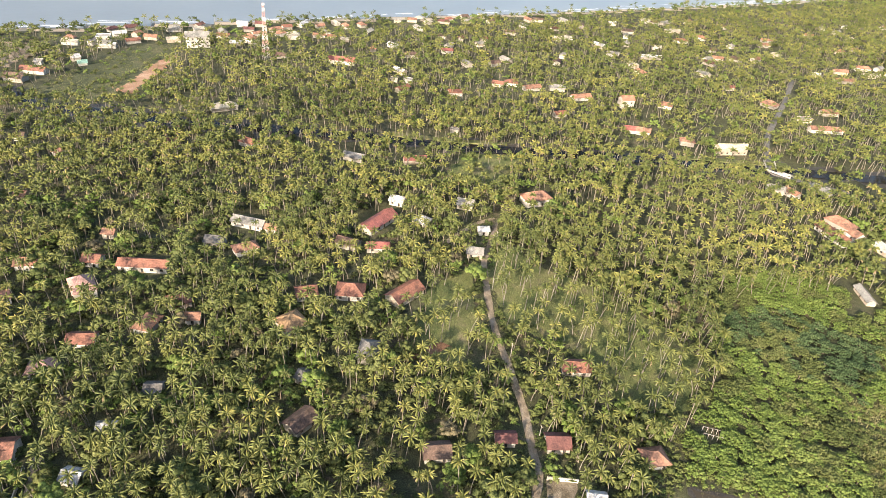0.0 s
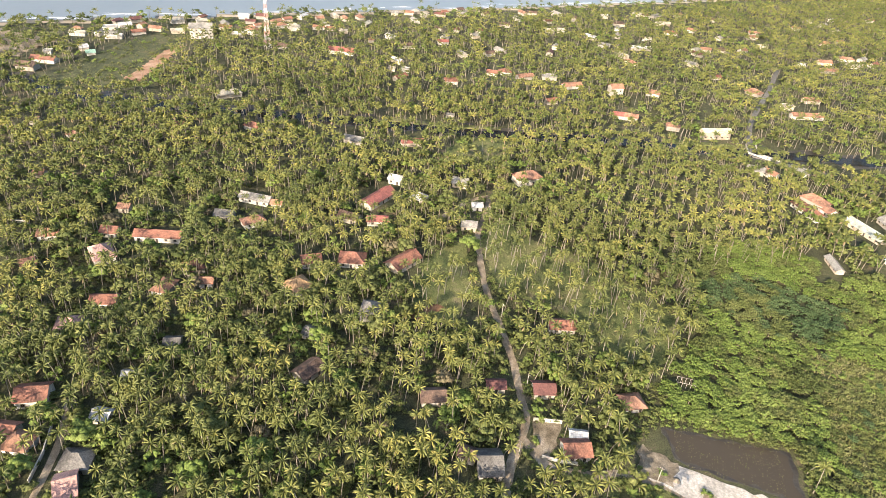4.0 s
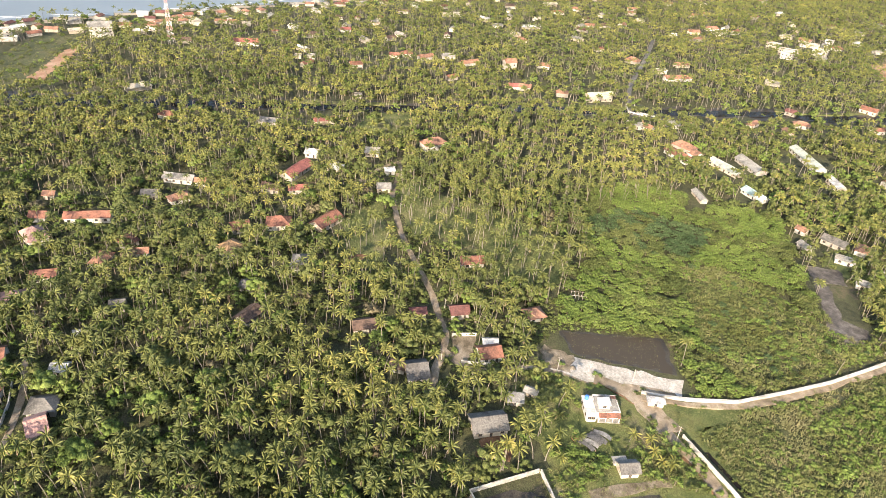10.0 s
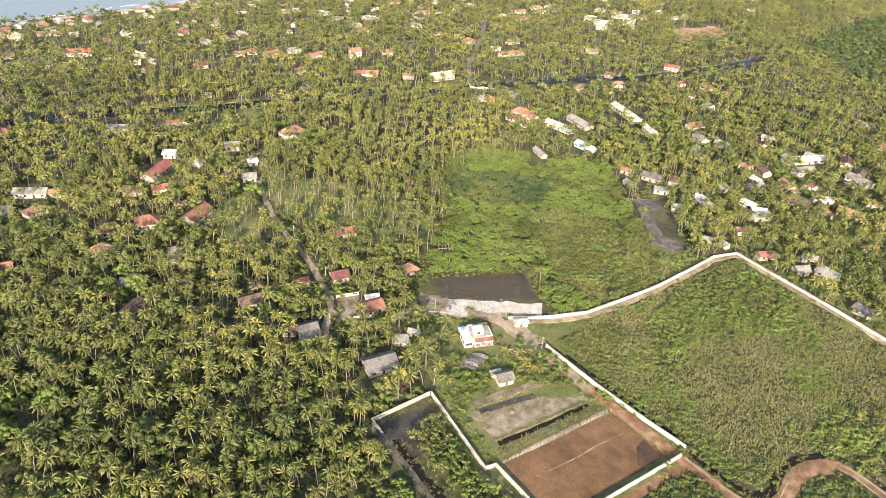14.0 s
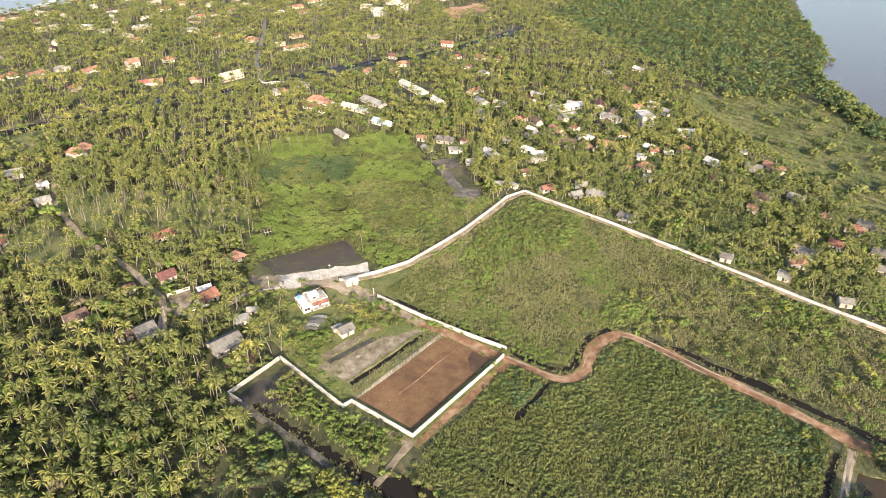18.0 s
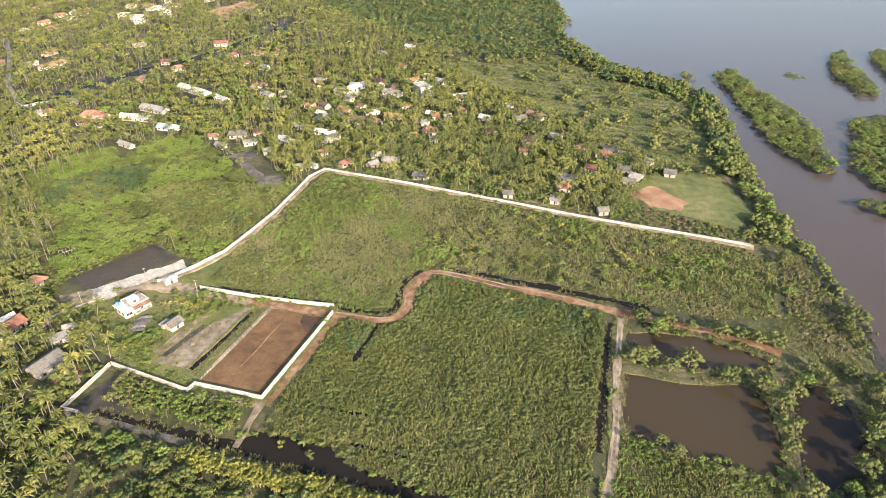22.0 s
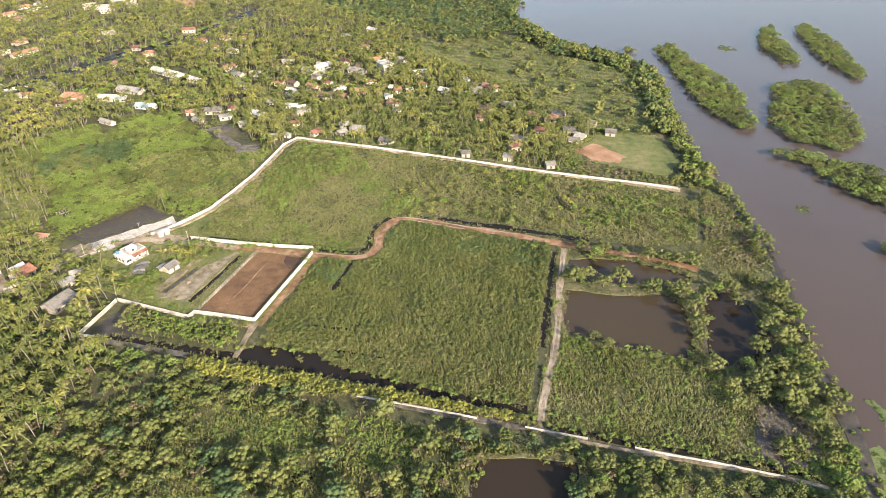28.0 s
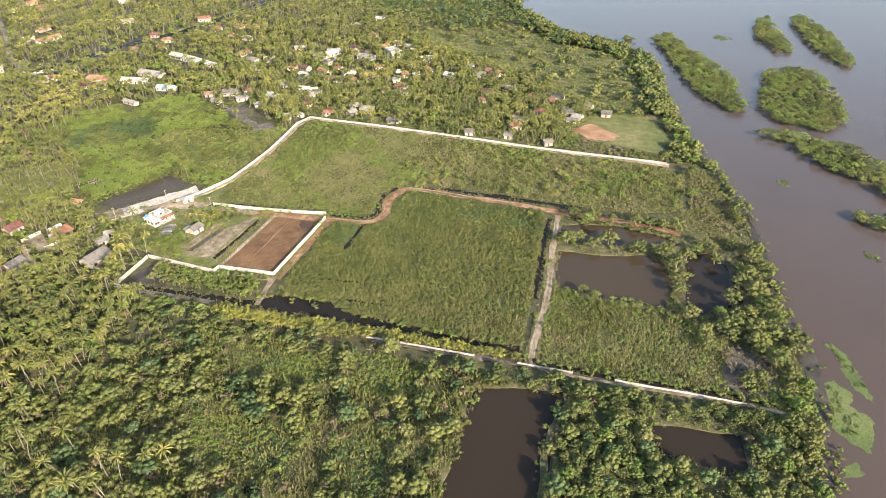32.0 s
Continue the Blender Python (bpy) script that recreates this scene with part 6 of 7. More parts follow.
def single_tree(style, k, x, y, turn_, size, leaf, label, group):
    v, f, tv, tf = tree_t[style][k]
    key = (style, k, leaf)
    if key not in TREE_ME:
        TREE_ME[key] = (fast_mesh("crown", v, f, [M[leaf]], None, True), fast_mesh("trunk", tv, tf, [M["bark"]], None, True))
    tree = tagged(new("tree"), label, "tree", group)
    tree.matrix_basis = pose(float(x), float(y), 0, 0, 0, math.degrees(float(turn_))) @ Matrix.Scale(float(size), 4)
    part("crown", TREE_ME[key][0], tree)
    part("trunk", TREE_ME[key][1], tree)


def woodland(name, poly, space, style, leaves, label, category, lo=0.8, hi=1.3, skip=(), chance=1.0, houses=0.0, roads=1.0, grid=None):
    x, y = scatter(poly, space, 0.2, grid[0], space_y=grid[1]) if grid else scatter(poly, space)
    k = clear(x, y, houses, roads) & (RNG.random(len(x)) < chance) & seen_houses(x, y, 0.8)
    for s in skip:
        k &= ~inside(s, x, y)
    x, y = x[k], y[k]
    bt = Batch()
    tpls = tree_t[style]
    which = RNG.integers(0, len(tpls), len(x))
    patch = (np.sin(x * 0.09 + 1) * np.cos(y * 0.08) + RNG.normal(size=len(x)) * 0.5)
    cut = np.quantile(patch, np.linspace(0, 1, len(leaves) + 1)[1:-1]) if len(leaves) > 1 and len(x) > 3 else []
    li = np.searchsorted(cut, patch)
    for t, (v, f, tv, tf) in enumerate(tpls):
        for m in range(len(leaves)):
            s = np.flatnonzero((which == t) & (li == m))
            at = np.column_stack([x[s], y[s], np.zeros(len(s))])
            tu, sc = RNG.uniform(0, 6.28, len(s)), RNG.uniform(lo, hi, len(s))
            bt.put(v, f, m, at, tu, sc, sc * RNG.uniform(0.85, 1.15, len(s)))
            if len(tv):
                bt.put(tv, tf, len(leaves), at, tu, sc)
    bt.done(name, [M[q] for q in leaves] + [M["bark"]], label, category, True)


woodland("scrub_wood", GREEN, 3.6, "dense", ["leaf", "leaf_bright", "leaf_bright"], "closed canopy of bright green spreading trees", "woodland", 0.6, 1.05, [REED_N, DEEP, PLOTS, [(-124, 51), (-105, 88.5), (-86, 78.5), (-110, 48)], [(-116, 39), (-82, 79), (-75, 72), (-94, 45), (-108, 33)]])
woodland("deep_wood", DEEP, 3.7, "dense", ["leaf_deep", "leaf_deep", "leaf"], "smooth deep green canopy in the wood", "woodland", 0.55, 1.0)
woodland("reed_trees", REED_N, 6.0, "dense", ["leaf", "leaf_deep", "leaf_olive"], "scattered low trees among the brown reeds", "trees", 0.3, 0.6, [PLOTS], chance=0.6)
woodland("marsh_wood", FOREST, 5.6, "tall", ["leaf", "leaf_olive", "leaf", "leaf_deep", "leaf_olive", "leaf"], "mixed green swamp wood south of the ditch", "woodland", 0.5, 1.25, [FERN_1, FERN_2, FERN_3, FERN_4, OLD_TRACK], chance=0.74)
woodland("forest_scrub", FOREST, 3.6, "small", ["leaf_bright", "leaf", "brush", "leaf", "leaf_deep"], "low green scrub below the swamp trees", "scrub", 0.6, 1.2, [FERN_1, FERN_2, FERN_3, FERN_4, OLD_TRACK], chance=0.75)
woodland("strip_wood", STRIP, 2.5, "small", ["leaf_bright", "leaf", "leaf_bright", "leaf_olive"], "bright green thicket outside the court wall", "scrub", 0.8, 1.5)
woodland("bund_scrub", [(-16, -20.6), (-10, -20.8), (38, -22.5), (60, -23.6), (84, -25.6), (108, -27.2), (109, -30), (86, -28.6), (60, -26.8), (46, -28), (38, -29.5), (-10, -27.0), (-16, -25)], 1.5, "small", ["leaf_gold", "leaf_gold", "leaf_olive"], "yellowing hedge of round bushes along the bund", "scrub", 0.85, 1.25, roads=0.2)
for key in ISLANDS:
    woodland("mangrove_island", ISLANDS[key], 4.7, "isle", ["leaf", "leaf_bright", "leaf_olive"], "low mangrove-covered island in the lagoon", "mangroves", 0.65, 1.05)

woodland("far_wood", WOOD_N, 7.4, "far", ["leaf", "leaf_deep", "leaf", "leaf_deep"], "dense dark green wood beside the lagoon", "woodland", 0.8, 1.3)
woodland("grove_trees", VEG, 11.5, "far", ["leaf", "leaf_bright", "leaf_olive"], "broad-leaved trees among the palms", "trees", 0.8, 1.35, OPEN + [MEADOW, LAWN, ROWS], 0.6, 1.5)
woodland("grove_trees", [(-60, -100), (-170, -165), (-330, -180), (-330, 90), (-230, 130), (-135, 50), (-110, 20), (-68, 0), (-68, -20)], 5.8, "small", ["leaf", "leaf_bright", "leaf_bright", "leaf_olive"], "leafy fruit trees between the palms", "trees", 0.8, 2.3, OPEN + [MEADOW, LAWN], 0.5, 1.0)
woodland("grove_trees", [(-60, -100), (-170, -165), (-330, -180), (-330, 90), (-230, 130), (-135, 50), (-110, 20), (-68, 0), (-68, -20)], 14, "tall", ["leaf", "leaf_bright", "leaf"], "tall leafy trees rising between the palms", "trees", 1.1, 1.8, OPEN + [MEADOW, LAWN], 0.75, 1.0)
woodland("bare_trees", [(-60, -100), (-170, -165), (-330, -180), (-330, 90), (-230, 130), (-135, 50), (-110, 20), (-68, 0), (-68, -20)], 38, "tall", ["brush"], "half-bare grey-brown trees between the palms", "trees", 0.9, 1.4, OPEN + [MEADOW, LAWN], 0.8, 1.0)
woodland("shed_trees", SHEDS, 6.5, "mid", ["leaf", "leaf_bright", "leaf"], "broad green trees between the long sheds", "trees", 0.7, 1.2, chance=0.75, houses=-1.0)
woodland("hill_scrub", HILL, 5.5, "far", ["leaf", "leaf_bright", "leaf_olive"], "low scrub and young trees on the grassy hill", "scrub", 0.2, 0.65, [[(-497, -170), (-530, -160), (-592, -140), (-590, -128), (-496, -150)]], chance=0.6)
woodland("coast_trees", [(-660, -290), (-700, -60), (-745, 190), (-690, 190), (-640, -40), (-610, -260)], 13, "far", ["leaf", "leaf_olive"], "shore trees between the beach houses", "trees", 0.4, 0.8, chance=0.55)
woodland("crop_rows", CROPS, 3.2, "far", ["leaf_olive", "leaf_bright", "leaf_olive"], "rows of low trees in the plantation", "plantation", 0.24, 0.46, [CROP_EDGE], chance=0.85, grid=(-0.24, 9.0))
woodland("crop_trees", CROPS, 16, "mid", ["leaf_olive", "leaf"], "taller trees in the plantation", "plantation", 0.8, 1.4, [CROP_EDGE], chance=0.7)
woodland("shore_belt", SHORE_BELT, 5.6, "mid", ["leaf", "leaf_deep", "leaf"], "tall dense green trees between plantation and lagoon", "woodland", 0.9, 1.5, chance=0.92)
woodland("marsh_trees", [(26, 104), (120, 97), (178, 98), (184, 138), (120, 152), (60, 160), (20, 150)], 6.5, "small", ["leaf_olive", "leaf_bright", "leaf_gold"], "scattered young trees in the marsh", "trees", 0.6, 1.5, chance=0.65)
woodland("marsh_trees", [(40, 108), (120, 99), (176, 102), (180, 136), (120, 150), (50, 156)], 9.5, "tall", ["leaf_bright", "leaf_olive", "leaf_bright"], "round-crowned trees standing in the marsh", "trees", 0.4, 0.75, chance=0.5)
woodland("bund_wood", [(-62, -20), (-16, -21.5), (-14, -29), (-48, -30), (-58, -44)], 3.4, "tall", ["leaf_bright", "leaf", "leaf_bright"], "bright green trees beside the ditch bund", "trees", 0.4, 0.85, chance=0.9)
woodland("meadow_shrubs", MEADOW, 9, "small", ["leaf", "leaf_bright"], "green shrubs in the palm meadow", "shrubs", 0.7, 1.4, chance=0.45)
woodland("plot_shrubs", [(-62, 58), (-46, 58), (-38, 55), (-47, 42), (-54, 28), (-57, 12), (-66, 10), (-64, 30)], 3.0, "small", ["leaf_bright", "leaf", "leaf_bright"], "lush green shrubs in the garden plot", "shrubs", 0.4, 1.0, chance=0.85)
woodland("garden_shrubs", GARDEN, 4, "small", ["leaf", "leaf_bright"], "garden shrubs round the houses", "shrubs", 0.4, 0.9, chance=0.5, houses=0.5)
woodland("marsh_scrub", BUSHY, 3.2, "small", ["leaf", "leaf_bright"], "low bright green scrub in the marsh", "scrub", 0.5, 0.95, chance=0.7)

# dark plantation furrows: flat mud strips with the shadow put into their colour
x, y = scatter(CROPS, 3.8, 0.05, -0.24, space_y=9.0)
k = clear(x, y, 0, 0.5) & ~inside(CROP_EDGE, x, y)
bt = Batch()
furrow = np.array([(-2.0, -0.6, 0), (0.1, -0.45, 0), (2.0, -0.6, 0), (2.0, 0.6, 0), (0.1, 0.7, 0), (-2.0, 0.6, 0)])
bt.put(furrow, np.array([(0, 1, 4, 5), (1, 2, 3, 4)]), 0, np.column_stack([x[k] + 1.0, y[k] + 4.2, np.full(k.sum(), 0.09)]), np.full(k.sum(), -0.24), RNG.uniform(0.9, 1.1, k.sum()))
bt.done("plantation_furrows", [M["mud"]], "dark strips for shadowed furrows between the plantation rows", "furrows")

# trees by the ponds and the shore, one by one
x, y = scatter(EAST, 6.2)
k = clear(x, y) & (RNG.random(len(x)) < 0.5) & ~inside([(150, 90), (150, 70), (176, 68), (192, 62), (201, 70), (203, 128), (190, 140), (184, 110)], x, y)
for i, (ax, ay) in enumerate(zip(x[k], y[k])):
    single_tree("big", i % 5, ax, ay, i * 1.7, 0.85 + 0.5 * RNG.random(), ("leaf_olive", "leaf", "leaf_olive", "leaf_bright")[i % 4], "leafy mangrove tree on the lagoon bank", "mangroves of the shore")
for i, (ax, ay, big_) in enumerate(POND_TREES):
    single_tree("big", i % 5, ax, ay, i * 2.1, big_ * (1.08 + 0.25 * ((i * 7) % 5) / 5), ("leaf_olive", "leaf", "leaf_olive", "leaf")[i % 4], "leafy tree standing by the pond bank", "trees by the ponds")
for i, (ax, ay) in enumerate(((107, 66), (107, 40), (102, 78), (108, 8), (2, 50), (4, 45), (9, -9), (20, -10.5), (13, -12), (24, -14))):
    single_tree("small", i % 4, ax, ay, i * 2.1, 0.85 + 0.35 * ((i * 7) % 5) / 5, ("leaf_olive", "leaf_bright", "leaf_gold")[i % 3], "leafy tree standing by the ditch bank", "trees by the ponds")

# reeds and ferns of the marsh
reed_t = [reed_template(RNG, 13, 1.45, 1.0, 0.075) for _ in range(6)]


fern_t = [reed_template(RNG, 15, 0.95, 1.15, 0.15) for _ in range(6)]


def hummock(x, y):
    """High where bushes have taken over the reeds."""
    return 0.6 * np.sin(x * 0.052 + 1.1 + 1.3 * np.sin(y * 0.035)) * np.cos(y * 0.061 - 0.5 + 1.2 * np.sin(x * 0.028)) + 0.35 * np.sin(x * 0.13 + 0.8 * np.sin(y * 0.11)) * np.sin(y * 0.15 + 0.4) + 0.12 + 0.8 * inside(BUSHY, x, y) - 0.9 * inside(DRY_W, x, y) - 0.7 * inside(DRY_E, x, y) - 0.4 * ((x > 40) & (y < 150))


def reeds(name, poly, space, mats, size, label, skip=(), tpl=None):
    x, y = scatter(poly, space)
    k = clear(x, y, 0, 0.2) & (away(DITCH, x, y) > 2.4)
    k &= np.sin(x * 0.61 + 2 * np.sin(y * 0.31)) * np.sin(y * 0.53 + 2 * np.sin(x * 0.27)) + RNG.normal(size=len(x)) * 0.3 < 0.72
    for s in skip:
        k &= ~inside(s, x, y)
    x, y = x[k], y[k]
    patch = np.sin(x * 0.11 + y * 0.05) + np.sin(y * 0.13 - x * 0.04) + RNG.normal(size=len(x)) * 0.6
    bt = Batch()
    for t, (v, f) in enumerate(tpl or reed_t):
        for m in range(2):
            s = np.flatnonzero((np.arange(len(x)) % 6 == t) & ((patch > 0.1) == bool(m)))
            bt.put(v, f, m, np.column_stack([x[s], y[s], np.zeros(len(s))]), RNG.uniform(0, 6.28, len(s)), size * RNG.uniform(0.65, 1.35, len(s)) * (0.85 + 0.25 * np.sin(x[s] * 0.23 + 1) * np.sin(y[s] * 0.19)))
    bt.done(name, [M[q] for q in mats], label, "reeds")


reeds("marsh_reeds", MARSH, 1.15, ["reed", "reed"], 0.9, "tall mixed reeds and ferns of the marsh", tpl=fern_t)
reeds("field_ferns", FIELD, 1.3, ["reed_green", "reed_green"], 0.95, "dark green marsh ferns filling the field", tpl=fern_t)
reeds("field_reeds", FIELD_SE, 1.15, ["reed", "reed_green"], 0.95, "yellow-green reeds beside the pond", [DRY_PT], tpl=fern_t)
reeds("scrub_reeds", REED_N, 1.4, ["reed", "reed_green"], 1.0, "brownish reeds beside the causeway", tpl=fern_t)
for name, poly, space, size in (("garden_grass", GARDEN, 1.5, 0.42), ("plot_grass", [(-66, 9), (-62, 58), (-47, 57), (-38, 54), (-54, 12)], 1.4, 0.5), ("meadow_grass", MEADOW, 2.6, 0.55), ("lawn_grass", LAWN, 2.4, 0.5), ("track_grass", [(-80, 64), (-60, 62), (-22, 64), (-60, 95), (-68, 88)], 1.5, 0.45), ("bank_grass", [(118, 58), (166, 52), (172, 66), (150, 58), (126, 58)], 1.3, 0.6), ("bank_grass", [(166, 50), (174, 48), (173, 8), (166, 12), (169, 36)], 1.3, 0.6), ("bank_grass", [(117, 80), (140, 79), (172, 74), (170, 70), (140, 76), (118, 76)], 1.2, 0.6), ("hill_grass", HILL, 3.2, 1.1), ("field_grass", FIELD_E, 2.2, 0.4), ("crop_grass", CROPS, 2.6, 0.75), ("gate_grass", [(-72, 64), (-40, 65), (-54, 80), (-63, 90)], 1.2, 0.4), ("shore_scrub", EAST, 1.9, 0.7)):
    reeds(name, poly, space, ["reed_green", "reed"], size, "tufts of green and yellowed grass")
reeds("compound_weeds", [(-62, 56), (-44, 57), (-47, 50), (-56, 36), (-60, 12), (-66, 12)], 1.5, ["reed_green", "reed"], 0.6, "weeds in the garden plot")
reeds("shore_grass", [(178, 100), (196, 102), (202, 82), (200, 62), (191, 52), (187, 63), (178, 76)], 1.35, ["reed", "reed_green"], 0.7, "grass and weeds on the pond bank", tpl=fern_t)
reeds("shore_grass", [(186, 150), (200, 140), (206, 100), (200, 80), (182, 96)], 1.5, ["reed", "reed"], 0.8, "dry grass on the lagoon bank")


# weeds and bushes along tracks, banks and ditches
def verge(name, lines, tpls, mats, size, label, category, shade=False):
    bt = Batch()
    for line, lo, hi, per in lines:
        c = smooth(line, 0.7)
        d = np.gradient(c, axis=0)
        d /= np.maximum(np.hypot(d[:, 0], d[:, 1]), 1e-6)[:, None]
        k = int(len(c) * 0.7 * per)
        i = RNG.integers(0, len(c), k)
        gap = np.sin(c[i, 0] * 0.35 + lo) + np.sin(c[i, 1] * 0.29 + hi) + RNG.normal(size=k) * 0.8
        off = RNG.uniform(lo, hi, k) * np.where(RNG.random(k) < 0.5, 1, -1)
        at = np.column_stack([c[i, 0] - d[i, 1] * off, c[i, 1] + d[i, 0] * off, np.full(k, 0.1)])
        at = at[gap > -0.7]
        w = RNG.integers(0, len(tpls), len(at))
        for t, (v, f) in enumerate(tpls):
            s = np.flatnonzero(w == t)
            bt.put(v, f, t % len(mats), at[s], RNG.uniform(0, 6.28, len(s)), size * RNG.uniform(0.5, 1.4, len(s)))
    bt.done(name, [M[q] for q in mats], label, category, shade)


def ring_of(pond):
    return list(pond) + [pond[0]]


verge("verge_grass", [(DIRT, 2.0, 3.4, 2.5), (PATH_S, 1.4, 2.6, 5), (BUND_E, 0.8, 2.4, 4), (BUND_W, 0.8, 2.0, 1.2), (DITCH_POOL + DITCH_POOL[:1], 0.0, 1.4, 3), (LANE, 1.3, 3.2, 2), (LANE_W, 1.2, 2.8, 2), (LANE_E, 1.5, 3.0, 2), (CAUSEWAY, 1.0, 3.6, 3), ([(112.3, 78), (111.2, 54), (110.8, 10)], 0.8, 2.4, 4), ([(2, 60.8), (20, 61.2), (26, 66), (25, 80), (26.4, 92)], 0.6, 2.2, 3), ([(38, 101), (97, 95), (128, 91)], 0.6, 2.2, 3), ([(-45.5, 40), (-50.2, 15)], 1.2, 2.2, 1.5), ([(-28.6, 52), (-33.2, 11)], 0.0, 1.5, 5), ([(-49, 44), (-53.5, 18)], 0.0, 2.2, 1.5), ([(4.5, 55), (2.2, 30), (-0.8, 3)], 0.6, 2.2, 2.5), ([(-31, 0.5), (-16, 3.2), (-4, 3)], 0.2, 2.0, 3), ([(-39, 44), (-44, 14)], 0.0, 4.0, 2.6), ([(-32.6, 50), (-37.6, 13)], 0.0, 0.9, 3.0), ([(-66, 9), (-30, 4)], 0.6, 3.0, 3)] + [(ring_of(q), 0.2, 2.2, 3) for q in PONDS], reed_t, ["reed_green", "reed", "reed"], 0.5, "ragged green and straw-coloured grass along tracks and banks", "grass")
verge("swamp_grass", [([(48, -57), (50, -66), (50.5, -78), (53, -100)], 0.0, 3.4, 9)], reed_t, ["reed", "reed", "brush"], 0.6, "dry yellowed grass along an old track", "grass")
verge("verge_bushes", [(BUND_E, 2.0, 5.0, 1.0), (DITCH_POOL[:11], 0.2, 1.6, 0.5), (PATH_S, 1.9, 2.8, 0.3), (DIRT, 2.4, 3.6, 0.25), (SHORE[9:19], 0.0, 5.0, 1.0), (CAUSEWAY, 1.6, 3.8, 0.3), (LANE, 2.2, 4.5, 0.6), (LANE_E, 2.2, 4.0, 0.5), ([(-39, 56), (-56, 40), (-58, 14), (-40, 7)], 0.0, 3.0, 0.8), ([(-24, 57.5), (-60, 57.5)], 0.0, 1.8, 1.0), ([(-52, 42), (-62, 28), (-66, 18)], 0.0, 1.2, 2.0), ([(-92, 36), (-74, 33), (-66, 40)], 0.0, 1.5, 0.8)] + [(ring_of(q), 0.6, 3.0, 0.4) for q in PONDS], bush_near, ["leaf_bright", "leaf_olive", "leaf"], 0.8, "leafy bushes along banks and lanes", "bushes", True)
verge("garden_hedge", [([(-70.5, 15), (-69.5, 21.5), (-66, 26.5), (-62.5, 31)], 0.0, 0.7, 2.6), ([(-63.5, 40), (-60.5, 43), (-59, 49.5)], 0.0, 0.6, 2.6)], bush_near, ["leaf_bright", "leaf_bright", "leaf_bright"], 0.75, "clipped bright green hedge across the garden", "hedge", True)
verge("ditch_weed", [(DITCH, 0.2, 2.2, 0.6)], reed_t, ["reed", "reed_green", "brush"], 0.45, "brown and green weed standing in dark water", "water weed")
verge("pool_weed", [([(-118, 53), (-103, 83)], 0.0, 5.5, 14.0), ([(-110, 53), (-94, 77)], 0.0, 4.5, 10.0)], reed_t, ["reed_green", "brush", "brush"], 0.17, "fine brown and green weed in the shallow pool", "water weed")
verge("shore_trees", [(SHORE[2:10], 0.0, 5.0, 0.55), (SHORE[9:18], 0.0, 3.0, 0.22)], [q[:2] for q in tree_t["mid"]], ["leaf", "leaf_bright", "leaf_olive"], 0.62, "leafy trees leaning over the lagoon edge", "trees", True)
sheet("mud_flat", [(184, -8), (192, -5), (199, -13), (198, -26), (190, -34), (183, -33), (180, -28), (181, -17)], 0.10, M["grey_mud"], "dark mud under dead brush on the point", "mud", 0.8)
woodland("dry_brush", [(184, -8), (192, -4), (200, -13), (199, -26), (190, -34), (183, -34), (180, -28), (180, -17)], 2.6, "small", ["brush", "brush", "leaf_olive"], "brown dried brush on the lagoon point", "scrub", 0.35, 0.8)
woodland("bank_trees", [(117, -36.5), (198, -40.5), (206, -58), (183, -48), (150, -48), (128, -39.5)], 3.6, "big", ["leaf", "leaf_olive", "leaf"], "leafy trees along the southern bund", "trees", 0.5, 0.9)
woodland("bank_trees", [(127, -42), (150, -49), (152, -62), (166, -70), (182, -68), (184, -48), (206, -64), (206, -92), (124, -112), (122, -70)], 4.6, "big", ["leaf", "leaf_olive", "leaf_bright", "leaf"], "leafy trees between the southern ponds", "trees", 0.6, 1.0)
woodland("marsh_bushes", [(62, 104), (120, 99), (178, 98), (184, 138), (150, 150), (60, 164), (10, 172), (26, 140), (44, 118)], 3.0, "small", ["leaf_olive", "leaf_bright", "leaf_bright"], "low rounded bushes crowding the marsh", "scrub", 0.4, 0.75, chance=0.22)
woodland("field_edge_bushes", [(32, 84), (38, 94), (110, 84), (109, 74), (60, 82), (40, 82)], 2.8, "small", ["leaf_bright", "leaf"], "green bushes at the head of the field", "scrub", 0.4, 0.75, chance=0.6)
woodland("field_edge_bushes", [(118, 19), (134, 15), (158, 13), (172, 7), (184, -8), (178, -9), (165, 2), (150, 7), (132, 9), (119, 13)], 2.8, "small", ["leaf_bright", "leaf", "leaf_bright"], "bright green bushes on the southern pond bank", "scrub", 0.5, 0.95, chance=0.85)
woodland("field_edge_bushes", [(98, 85), (109.5, 83), (109, 38), (104, 44), (101, 66)], 2.8, "small", ["leaf_deep", "leaf"], "dark green bushes at the edge of the field", "scrub", 0.5, 0.9, chance=0.8)
reeds("field_reeds", [(20, -4), (60, -10), (107, -17), (107, 12), (70, 10), (40, 4)], 2.1, ["reed", "brush"], 0.9, "brownish reeds mixed into the field")
woodland("field_edge_bushes", [(6, 54), (27, 54), (32, 64), (24, 44), (16, 28), (5, 22)], 2.8, "small", ["leaf_bright", "leaf"], "green bushes at the corner of the field", "scrub", 0.4, 0.75, chance=0.55)


